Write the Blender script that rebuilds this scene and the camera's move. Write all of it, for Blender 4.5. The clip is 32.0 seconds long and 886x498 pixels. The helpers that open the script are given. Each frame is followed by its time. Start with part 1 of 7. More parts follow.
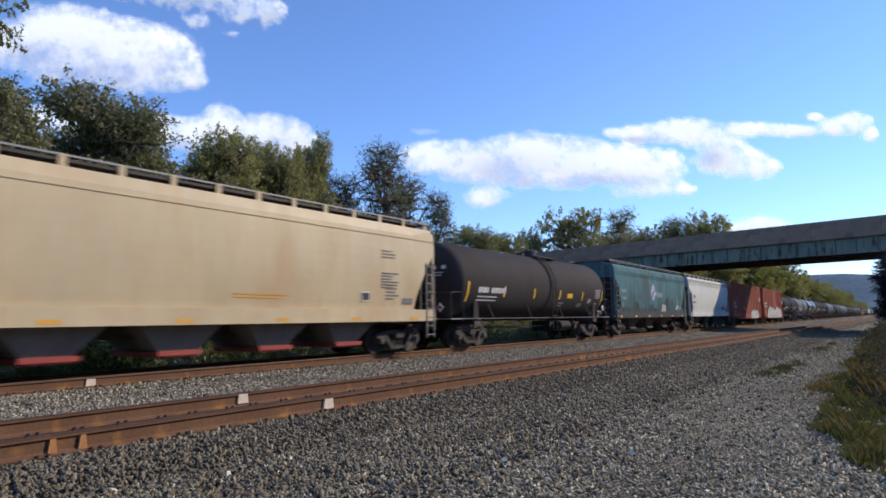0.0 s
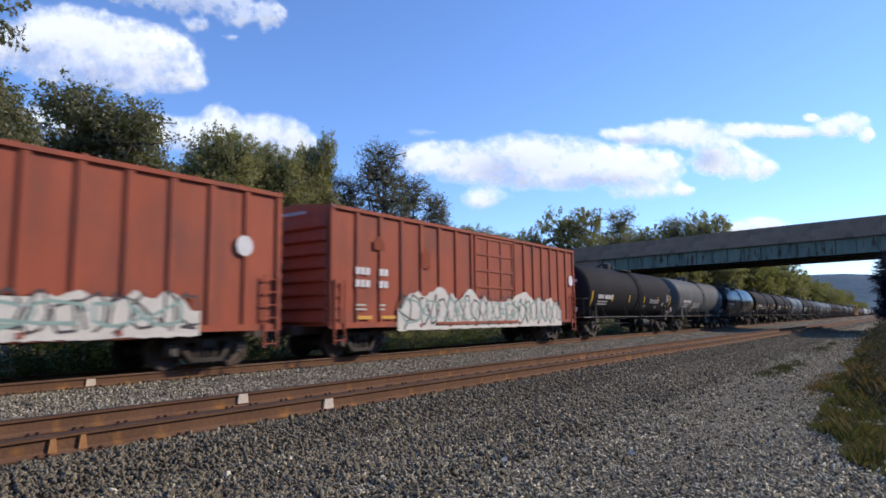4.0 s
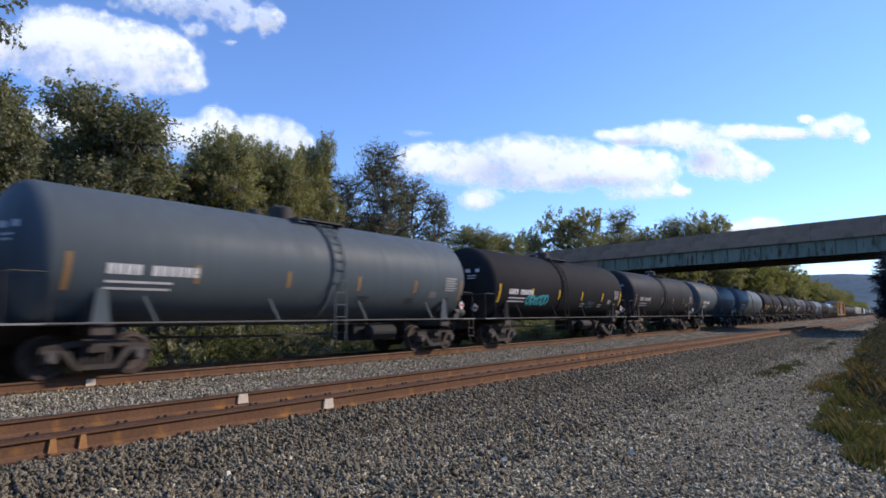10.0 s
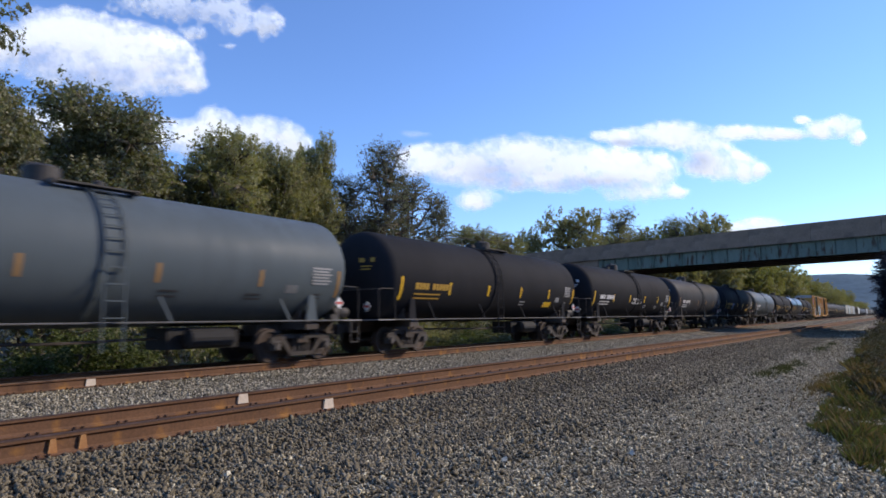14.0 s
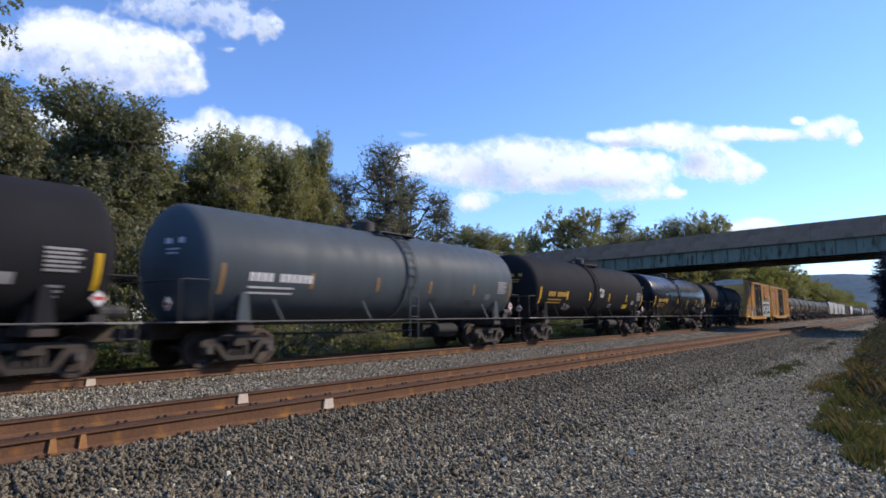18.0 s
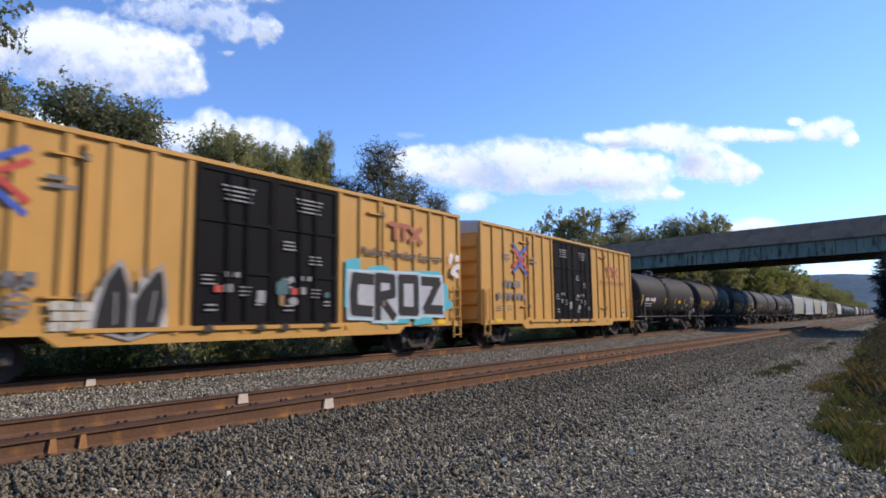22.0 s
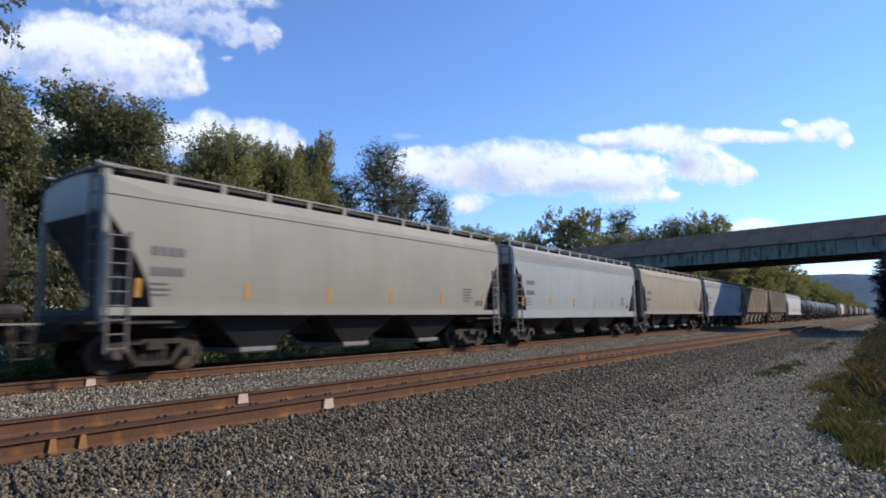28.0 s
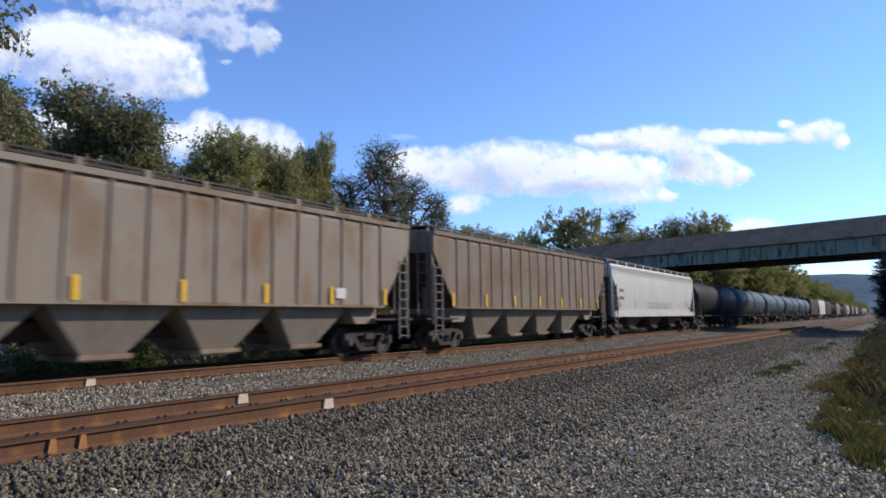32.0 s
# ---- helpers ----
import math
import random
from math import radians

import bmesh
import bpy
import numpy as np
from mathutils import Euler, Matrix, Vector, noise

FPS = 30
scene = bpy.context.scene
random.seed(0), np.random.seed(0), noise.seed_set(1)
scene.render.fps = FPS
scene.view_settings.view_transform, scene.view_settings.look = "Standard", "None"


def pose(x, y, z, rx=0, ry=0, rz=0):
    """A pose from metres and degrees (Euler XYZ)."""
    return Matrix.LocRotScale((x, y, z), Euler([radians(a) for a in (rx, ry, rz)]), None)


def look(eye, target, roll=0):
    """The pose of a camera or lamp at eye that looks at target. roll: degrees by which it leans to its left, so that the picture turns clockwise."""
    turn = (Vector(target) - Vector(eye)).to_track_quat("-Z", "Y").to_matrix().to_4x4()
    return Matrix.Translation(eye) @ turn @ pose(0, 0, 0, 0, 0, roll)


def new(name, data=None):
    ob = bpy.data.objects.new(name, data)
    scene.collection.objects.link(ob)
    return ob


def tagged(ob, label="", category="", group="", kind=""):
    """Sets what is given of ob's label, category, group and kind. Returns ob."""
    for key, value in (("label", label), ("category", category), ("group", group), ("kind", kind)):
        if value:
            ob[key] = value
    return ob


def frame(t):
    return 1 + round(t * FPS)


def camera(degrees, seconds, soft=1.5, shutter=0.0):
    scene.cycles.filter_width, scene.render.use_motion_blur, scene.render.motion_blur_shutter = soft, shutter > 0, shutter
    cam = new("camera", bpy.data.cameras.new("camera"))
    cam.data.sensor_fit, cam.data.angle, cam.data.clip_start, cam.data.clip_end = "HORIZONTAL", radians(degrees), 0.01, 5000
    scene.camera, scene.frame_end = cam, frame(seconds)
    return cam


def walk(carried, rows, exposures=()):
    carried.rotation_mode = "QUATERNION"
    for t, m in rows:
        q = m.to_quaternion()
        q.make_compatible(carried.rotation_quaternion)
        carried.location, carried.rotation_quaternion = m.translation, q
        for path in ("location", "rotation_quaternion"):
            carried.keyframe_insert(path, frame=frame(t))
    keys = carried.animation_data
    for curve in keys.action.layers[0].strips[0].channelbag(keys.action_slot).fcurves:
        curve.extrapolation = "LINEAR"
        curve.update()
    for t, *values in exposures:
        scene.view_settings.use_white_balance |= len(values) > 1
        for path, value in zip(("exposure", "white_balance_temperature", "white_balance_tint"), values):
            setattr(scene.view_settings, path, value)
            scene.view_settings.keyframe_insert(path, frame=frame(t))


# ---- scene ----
cam = camera(71.2, 32.0, soft=1.7, shutter=0.25)
EYE = (0.0, 0.0, 1.13)


def aim(yaw, pitch):
    y, p = radians(yaw), radians(pitch)
    return (EYE[0] + math.sin(y) * math.cos(p), EYE[1] + math.cos(y) * math.cos(p), EYE[2] + math.sin(p))


STILL = look(EYE, aim(54.31, 6.43), -0.68)
walk(cam, [(0.0, STILL), (32.0, STILL)], exposures=[(0.0, 0.5), (1.0, 0.69), (2.0, 0.62), (3.0, 0.48), (4.5, 0.54), (6.0, 0.61), (9.0, 0.57), (11.0, 0.54), (14.0, 0.53), (17.0, 0.58), (20.0, 0.59), (22.0, 0.55), (23.0, 0.56), (24.0, 0.66), (25.0, 0.64), (28.0, 0.48), (32.0, 0.49)])

# ---- light ----
SUN_TO = Vector((0.67, -0.54, 0.51)).normalized()
world = bpy.data.worlds.new("sky")
scene.world = world
world.use_nodes = True
wn = world.node_tree.nodes
sky = wn.new("ShaderNodeTexSky")
sky.sky_type, sky.sun_disc = "NISHITA", False
sky.sun_elevation = math.asin(SUN_TO.z)
sky.sun_rotation = math.atan2(SUN_TO.x, SUN_TO.y)
sky.altitude, sky.air_density, sky.dust_density, sky.ozone_density = 200, 1.0, 0.0, 7.5
wn["Background"].inputs["Strength"].default_value = 0.145
tint = wn.new("ShaderNodeMix")
tint.data_type, tint.blend_type = "RGBA", "MULTIPLY"
tint.inputs[0].default_value = 1.0
tint.inputs[7].default_value = (1.14, 1.065, 1.15, 1)
world.node_tree.links.new(sky.outputs[0], tint.inputs[6])
world.node_tree.links.new(tint.outputs[2], wn["Background"].inputs["Color"])
sun = new("sun", bpy.data.lights.new("sun", "SUN"))
sun.data.energy, sun.data.angle, sun.data.color = 3.05, radians(1.2), (1.0, 0.84, 0.66)
sun.matrix_basis = look((0, 0, 0), tuple(-SUN_TO))

# ---- materials ----


def nodes_of(m):
    m.use_nodes = True
    nt = m.node_tree
    return nt, nt.nodes["Principled BSDF"]


def add(nt, kind, **sets):
    n = nt.nodes.new(kind)
    for k, v in sets.items():
        n.inputs[k].default_value = v
    return n


def mix(nt, fac, a, b, how="MIX"):
    n = nt.nodes.new("ShaderNodeMix")
    n.data_type, n.blend_type = "RGBA", how
    for sock, val in ((n.inputs[0], fac), (n.inputs[6], a), (n.inputs[7], b)):
        if hasattr(val, "is_linked"):
            nt.links.new(val, sock)
        else:
            sock.default_value = val if not isinstance(val, tuple) else (*val[:3], 1.0)
    return n.outputs[2]


def ramp(nt, val, lo, hi):
    n = nt.nodes.new("ShaderNodeMapRange")
    nt.links.new(val, n.inputs[0])
    n.inputs[1].default_value, n.inputs[2].default_value = lo, hi
    return n.outputs[0]


def noise_at(nt, co, scale, detail=4.0, stretch=None, rough=0.55):
    n = add(nt, "ShaderNodeTexNoise", Scale=scale, Detail=detail, Roughness=rough)
    if stretch:
        m = nt.nodes.new("ShaderNodeMapping")
        m.inputs["Scale"].default_value = stretch
        nt.links.new(co, m.inputs[0])
        co = m.outputs[0]
    nt.links.new(co, n.inputs[0])
    return n.outputs[0]


def coords(nt, spread=True):
    tc = nt.nodes.new("ShaderNodeTexCoord")
    if not spread:
        return tc.outputs["Object"]
    oi = nt.nodes.new("ShaderNodeObjectInfo")
    v = nt.nodes.new("ShaderNodeVectorMath")
    v.operation = "MULTIPLY_ADD"
    nt.links.new(oi.outputs["Random"], v.inputs[0])
    v.inputs[1].default_value = (37.0, 11.0, 23.0)
    nt.links.new(tc.outputs["Object"], v.inputs[2])
    return v.outputs[0]


def bump(nt, bsdf, height, strength, dist):
    b = add(nt, "ShaderNodeBump", Strength=strength, Distance=dist)
    nt.links.new(height, b.inputs["Height"])
    nt.links.new(b.outputs[0], bsdf.inputs["Normal"])


def surface(name, a, b, scale=3.0, fine=40.0, rough=0.7, metal=0.0, lo=0.35, hi=0.65, bumpy=0.2, dist=0.01, spread=True, stretch=None, c=None, c_lo=0.58, c_hi=0.7):
    """A two-tone surface: large blotches of b over a, a fine grain, and a third tone c in patches."""
    m = bpy.data.materials.new(name)
    nt, p = nodes_of(m)
    co = coords(nt, spread)
    big = noise_at(nt, co, scale, 5.0, stretch)
    small = noise_at(nt, co, fine, 3.0)
    col = mix(nt, ramp(nt, big, lo, hi), a, b)
    grain = mix(nt, ramp(nt, small, 0.3, 0.7), (0.82, 0.82, 0.82), (1.12, 1.12, 1.12))
    col = mix(nt, 1.0, col, grain, "MULTIPLY")
    if c:
        third = noise_at(nt, co, scale * 2.3, 6.0, stretch)
        col = mix(nt, ramp(nt, third, c_lo, c_hi), col, c)
    nt.links.new(col, p.inputs["Base Color"])
    r = nt.nodes.new("ShaderNodeMapRange")
    nt.links.new(big, r.inputs[0])
    r.inputs[3].default_value, r.inputs[4].default_value = max(0.05, rough - 0.1), min(1.0, rough + 0.1)
    nt.links.new(r.outputs[0], p.inputs["Roughness"])
    p.inputs["Metallic"].default_value = metal
    if rough > 0.88:
        p.inputs["Specular IOR Level"].default_value = 0.15
    if bumpy:
        bump(nt, p, small, bumpy, dist)
    return m


def car_paint(name, base, grime, rust=0.0, rough=0.45, streak=0.5, rust_col=(0.22, 0.09, 0.035), blots=0.0, shine=0.15):
    """Weathered enamel on steel: vertical streaks of grime, dusty patches and rust where it has broken."""
    m = bpy.data.materials.new(name)
    nt, p = nodes_of(m)
    co = coords(nt)
    runs = noise_at(nt, co, 1.0, 6.0, (2.6, 2.6, 0.22), 0.65)
    big = noise_at(nt, co, 0.55, 4.0)
    fine = noise_at(nt, co, 22.0, 4.0)
    dirt = nt.nodes.new("ShaderNodeMath")
    dirt.operation = "MULTIPLY"
    nt.links.new(ramp(nt, runs, 0.42, 0.78), dirt.inputs[0])
    nt.links.new(ramp(nt, big, 0.3, 0.7), dirt.inputs[1])
    d2 = nt.nodes.new("ShaderNodeMath")
    d2.operation = "MULTIPLY"
    nt.links.new(dirt.outputs[0], d2.inputs[0])
    d2.inputs[1].default_value = streak
    col = mix(nt, d2.outputs[0], base, grime)
    fade = mix(nt, ramp(nt, big, 0.3, 0.72), (0.9, 0.9, 0.9), (1.08, 1.08, 1.08))
    col = mix(nt, 1.0, col, fade, "MULTIPLY")
    if rust:
        spots = noise_at(nt, co, 1.5, 7.0, (1.6, 1.6, 0.7), 0.68)
        col = mix(nt, ramp(nt, spots, 0.72 - 0.16 * rust, 0.8 - 0.1 * rust), col, rust_col)
    if blots:
        # broad soft-edged rust stains that run down the sheets
        st = noise_at(nt, co, 1.0, 4.0, (0.75, 0.75, 0.42), 0.6)
        f = nt.nodes.new("ShaderNodeMath")
        f.operation = "MULTIPLY"
        nt.links.new(ramp(nt, st, 0.45, 0.7), f.inputs[0])
        f.inputs[1].default_value = 0.8 * blots
        col = mix(nt, f.outputs[0], col, rust_col)
    nt.links.new(col, p.inputs["Base Color"])
    r = nt.nodes.new("ShaderNodeMapRange")
    nt.links.new(runs, r.inputs[0])
    r.inputs[3].default_value, r.inputs[4].default_value = rough - 0.12, rough + 0.22
    nt.links.new(r.outputs[0], p.inputs["Roughness"])
    p.inputs["Specular IOR Level"].default_value = shine
    bump(nt, p, fine, 0.08, 0.01)
    return m


def plain(name, col, rough=0.6, metal=0.0):
    return surface(name, tuple(v * 0.92 for v in col), tuple(min(1, v * 1.06) for v in col), 4.0, 60.0, rough, metal, bumpy=0.05)


def stone_mat(name, tones, rough=0.9):
    """Loose stones: a tone for each stone, and grain."""
    m = bpy.data.materials.new(name)
    nt, p = nodes_of(m)
    g = nt.nodes.new("ShaderNodeNewGeometry")
    cr = nt.nodes.new("ShaderNodeValToRGB")
    while len(cr.color_ramp.elements) < len(tones):
        cr.color_ramp.elements.new(0.5)
    for i, (e, t) in enumerate(zip(cr.color_ramp.elements, tones)):
        e.position, e.color = i / (len(tones) - 1), (*t, 1)
    nt.links.new(g.outputs["Random Per Island"], cr.inputs[0])
    tc = nt.nodes.new("ShaderNodeTexCoord")
    n = noise_at(nt, tc.outputs["Object"], 70.0, 4.0)
    big = noise_at(nt, tc.outputs["Object"], 0.7, 3.0)
    col = mix(nt, 1.0, cr.outputs[0], mix(nt, n, (0.7, 0.7, 0.7), (1.25, 1.25, 1.25)), "MULTIPLY")
    col = mix(nt, 1.0, col, mix(nt, ramp(nt, big, 0.3, 0.7), (0.85, 0.84, 0.82), (1.1, 1.1, 1.1)), "MULTIPLY")
    nt.links.new(col, p.inputs["Base Color"])
    p.inputs["Roughness"].default_value = rough
    p.inputs["Specular IOR Level"].default_value = 0.2
    bump(nt, p, n, 0.4, 0.008)
    return m


def leaf_mat(name, tones, thin=0.35):
    """Leaves: a tone for each leaf, and light that comes through them."""
    m = bpy.data.materials.new(name)
    nt, p = nodes_of(m)
    g = nt.nodes.new("ShaderNodeNewGeometry")
    tc = nt.nodes.new("ShaderNodeTexCoord")
    cr = nt.nodes.new("ShaderNodeValToRGB")
    while len(cr.color_ramp.elements) < len(tones):
        cr.color_ramp.elements.new(0.5)
    for i, (e, t) in enumerate(zip(cr.color_ramp.elements, tones)):
        e.position, e.color = i / (len(tones) - 1), (*t, 1)
    n = noise_at(nt, tc.outputs["Object"], 0.45, 3.0)
    s = nt.nodes.new("ShaderNodeMath")
    s.operation = "MULTIPLY_ADD"
    nt.links.new(g.outputs["Random Per Island"], s.inputs[0])
    s.inputs[1].default_value = 0.55
    h = ramp(nt, n, 0.3, 0.7)
    k = nt.nodes.new("ShaderNodeMath")
    k.operation = "MULTIPLY"
    nt.links.new(h, k.inputs[0])
    k.inputs[1].default_value = 0.45
    nt.links.new(k.outputs[0], s.inputs[2])
    nt.links.new(s.outputs[0], cr.inputs[0])
    nt.links.new(cr.outputs[0], p.inputs["Base Color"])
    p.inputs["Roughness"].default_value = 0.65
    p.inputs["Specular IOR Level"].default_value = 0.18
    tr = nt.nodes.new("ShaderNodeBsdfTranslucent")
    nt.links.new(mix(nt, 1.0, cr.outputs[0], (1.0, 1.15, 0.5), "MULTIPLY"), tr.inputs["Color"])
    sh = nt.nodes.new("ShaderNodeMixShader")
    sh.inputs[0].default_value = thin
    nt.links.new(p.outputs[0], sh.inputs[1])
    nt.links.new(tr.outputs[0], sh.inputs[2])
    nt.links.new(sh.outputs[0], nt.nodes["Material Output"].inputs[0])
    return m


RUST_RAIL = surface("rusty_rail", (0.122, 0.068, 0.042), (0.17, 0.094, 0.055), 1.2, 30.0, 0.85, 0.1, c=(0.27, 0.135, 0.045), bumpy=0.3, spread=False)
RAIL_TOP = surface("worn_rail_head", (0.0455, 0.0297, 0.025), (0.091, 0.0572, 0.046), 3.0, 40.0, 0.75, 0.1, spread=False)
SHINY_TOP = surface("polished_rail_head", (0.09, 0.06, 0.045), (0.15, 0.105, 0.08), 3.0, 40.0, 0.6, 0.3, spread=False)
for dull in (RAIL_TOP, SHINY_TOP, RUST_RAIL):
    dull.node_tree.nodes["Principled BSDF"].inputs["Specular IOR Level"].default_value = 0.15
SPIKE = plain("dark_rusty_iron", (0.06, 0.032, 0.022), 0.8, 0.3)
SOIL = surface("dry_soil", (0.085, 0.07, 0.048), (0.14, 0.12, 0.085), 0.6, 14.0, 0.95, spread=False, bumpy=0.5, dist=0.04, c=(0.05, 0.065, 0.025), c_lo=0.5, c_hi=0.62)


def gravel(name, tones, size, depth=0.02):
    """Packed stones: a tone for each cell, dark joints, and broad darker tracks."""
    m = bpy.data.materials.new(name)
    nt, p = nodes_of(m)
    tc = nt.nodes.new("ShaderNodeTexCoord")
    v = add(nt, "ShaderNodeTexVoronoi", Scale=1.0 / size, Randomness=1.0)
    nt.links.new(tc.outputs["Object"], v.inputs["Vector"])
    bw = nt.nodes.new("ShaderNodeRGBToBW")
    nt.links.new(v.outputs["Color"], bw.inputs[0])
    cr = nt.nodes.new("ShaderNodeValToRGB")
    while len(cr.color_ramp.elements) < len(tones):
        cr.color_ramp.elements.new(0.5)
    for k, (e, t) in enumerate(zip(cr.color_ramp.elements, tones)):
        e.position, e.color = 0.2 + 0.6 * k / (len(tones) - 1), (*t, 1)
    nt.links.new(bw.outputs[0], cr.inputs[0])
    big = noise_at(nt, tc.outputs["Object"], 0.55, 4.0, (0.35, 1.3, 1.0))
    fine = noise_at(nt, tc.outputs["Object"], 60.0, 3.0)
    col = mix(nt, 1.0, cr.outputs[0], mix(nt, ramp(nt, big, 0.35, 0.65), (0.72, 0.72, 0.74), (1.15, 1.14, 1.12)), "MULTIPLY")
    col = mix(nt, 1.0, col, mix(nt, fine, (0.75, 0.75, 0.75), (1.2, 1.2, 1.2)), "MULTIPLY")
    col = mix(nt, ramp(nt, v.outputs["Distance"], 0.42, 0.62), col, tuple(c * 0.35 for c in tones[0]))
    nt.links.new(col, p.inputs["Base Color"])
    p.inputs["Roughness"].default_value = 0.95
    p.inputs["Specular IOR Level"].default_value = 0.1
    inv = nt.nodes.new("ShaderNodeMath")
    inv.operation = "SUBTRACT"
    inv.inputs[0].default_value = 1.0
    nt.links.new(v.outputs["Distance"], inv.inputs[1])
    bump(nt, p, inv.outputs[0], 0.9, depth)
    return m


ROAD = gravel("gravel_road", [(0.09916, 0.08787, 0.06203), (0.2007, 0.1793, 0.128), (0.3229, 0.2901, 0.2081), (0.5442, 0.4895, 0.3552)], 0.026)
BED = gravel("dark_ballast_bed", [(0.04697, 0.04005, 0.0299), (0.1088, 0.09349, 0.06987), (0.1787, 0.1538, 0.1158), (0.2784, 0.2411, 0.1828)], 0.05, 0.035)
BED_LIGHT = gravel("light_ballast_bed", [(0.0746, 0.06578, 0.04968), (0.1838, 0.1629, 0.1231), (0.2973, 0.2652, 0.2024), (0.4865, 0.4385, 0.3373)], 0.05, 0.035)
PALE_STONE = surface("pale_quartz_stone", (0.5, 0.4704, 0.3825), (0.66, 0.6272, 0.51), 8.0, 50.0, 0.8)
STONE_DARK = stone_mat("dark_ballast_stone", [(0.0594, 0.0509, 0.03588), (0.1485, 0.1275, 0.08996), (0.196, 0.1696, 0.121), (0.101, 0.08719, 0.06192), (0.2317, 0.2013, 0.1435), (0.1663, 0.144, 0.1022), (0.1248, 0.1077, 0.07569), (0.297, 0.2598, 0.1868)])
STONE_LIGHT = stone_mat("light_ballast_stone", [(0.04746, 0.04218, 0.03163), (0.1892, 0.1702, 0.1285), (0.3222, 0.2923, 0.2215), (0.09482, 0.0853, 0.06481), (0.5882, 0.5388, 0.412), (0.2368, 0.2151, 0.1623)])
STONE_ROAD = stone_mat("road_gravel_stone", [(0.1517, 0.1343, 0.09654), (0.3792, 0.3414, 0.2452), (0.5601, 0.5042, 0.3649), (0.2567, 0.2276, 0.1641), (0.8168, 0.7455, 0.5503)])
# Stained concrete; base tones warmed in place of bounce light on the shaded face.
CONCRETE = surface("warmed_weathered_concrete", (0.225, 0.158, 0.114), (0.31, 0.228, 0.17), 0.5, 9.0, 0.97, spread=False, bumpy=0.4, dist=0.02, stretch=(0.5, 0.5, 0.6), c=(0.14, 0.105, 0.08), c_lo=0.5, c_hi=0.75)
GREEN_STEEL = surface("pale_green_bridge_paint", (0.13, 0.165, 0.135), (0.19, 0.225, 0.185), 0.9, 16.0, 0.9, spread=False, stretch=(1, 1, 0.3), c=(0.085, 0.05, 0.035), c_lo=0.55, c_hi=0.66)
DARK_STEEL = surface("dark_steel", (0.03, 0.028, 0.027), (0.055, 0.05, 0.047), 1.5, 30.0, 0.7, 0.2)
BARK = surface("bark", (0.085, 0.07, 0.055), (0.15, 0.125, 0.1), 5.0, 30.0, 0.95, bumpy=0.6, dist=0.03)
LEAF_A = leaf_mat("dark_green_leaves", [(0.084, 0.08288, 0.0504), (0.1624, 0.1568, 0.09744), (0.2464, 0.233, 0.1568), (0.3696, 0.3494, 0.2632)], 0.45)
LEAF_B = leaf_mat("olive_leaves", [(0.1235, 0.1157, 0.0559), (0.234, 0.2158, 0.1053), (0.3315, 0.2964, 0.1638), (0.429, 0.377, 0.2405)], 0.45)
LEAF_C = leaf_mat("browning_leaves", [(0.08155, 0.07729, 0.05566), (0.141, 0.1348, 0.09577), (0.1958, 0.1811, 0.1285), (0.1958, 0.2048, 0.1225)])
LEAF_D = leaf_mat("autumn_green_leaves", [(0.1049, 0.1012, 0.04066), (0.1835, 0.173, 0.07176), (0.2535, 0.2254, 0.09927), (0.3234, 0.2668, 0.1256)], 0.5)
# Blue-black tones carry the tree's shade in the leaf colour itself.
LEAF_E = leaf_mat("shade_toned_leaves", [(0.006, 0.007, 0.014), (0.011, 0.012, 0.022), (0.02, 0.021, 0.034)], 0.05)
LEAF_F = leaf_mat("brown_weed_leaves", [(0.0504, 0.03744, 0.0216), (0.0792, 0.05976, 0.03312), (0.0936, 0.07776, 0.03744), (0.072, 0.072, 0.03024)], 0.15)
LEAF_G = leaf_mat("grey_olive_leaves", [(0.1527, 0.1401, 0.08122), (0.2348, 0.2114, 0.1219), (0.3112, 0.2707, 0.1489), (0.3757, 0.3052, 0.1557)], 0.5)
LEAF_H = leaf_mat("deep_green_leaves", [(0.045, 0.06, 0.02), (0.085, 0.105, 0.036), (0.125, 0.145, 0.052), (0.17, 0.175, 0.075)])
LEAF_I = leaf_mat("dull_weed_leaves", [(0.05625, 0.0525, 0.022), (0.09375, 0.084, 0.034), (0.125, 0.09975, 0.042)], 0.15)
GRASS = leaf_mat("verge_grass_blades", [(0.04051, 0.04592, 0.0164), (0.07323, 0.08036, 0.02706), (0.1059, 0.1115, 0.041), (0.1246, 0.1099, 0.05412)])
WEED = leaf_mat("dark_olive_weeds", [(0.04, 0.044, 0.0176), (0.064, 0.068, 0.028), (0.08, 0.072, 0.036)])
DRY_GRASS = leaf_mat("dry_weed_stems", [(0.102, 0.06281, 0.03468), (0.1658, 0.1122, 0.06324), (0.1275, 0.0918, 0.0459)])
BED_BROWN = surface("rust_stained_fines", (0.075, 0.042, 0.027), (0.115, 0.065, 0.042), 2.0, 30.0, 0.98, spread=False, bumpy=0.9, dist=0.03)
DIRT = surface("dark_brown_dirt", (0.078, 0.0585, 0.0416), (0.13, 0.101, 0.0754), 0.25, 8.0, 0.95, spread=False, bumpy=0.6, dist=0.03)
# The blue base tones paint the haze of distance onto the wooded hill.
HILL = surface("haze_blue_wooded_hill", (0.063, 0.1125, 0.1485), (0.081, 0.135, 0.171), 0.004, 0.05, 1.0, spread=False, bumpy=0)
WHITE_MARK = plain("white_paint", (0.62, 0.53, 0.43), 0.8)
ORANGE_MARK = surface("worn_orange_paint", (0.36, 0.165, 0.06), (0.42, 0.22, 0.085), 6.0, 40.0, 0.85, spread=False)

# ---- mesh helpers ----
MESHES = {}


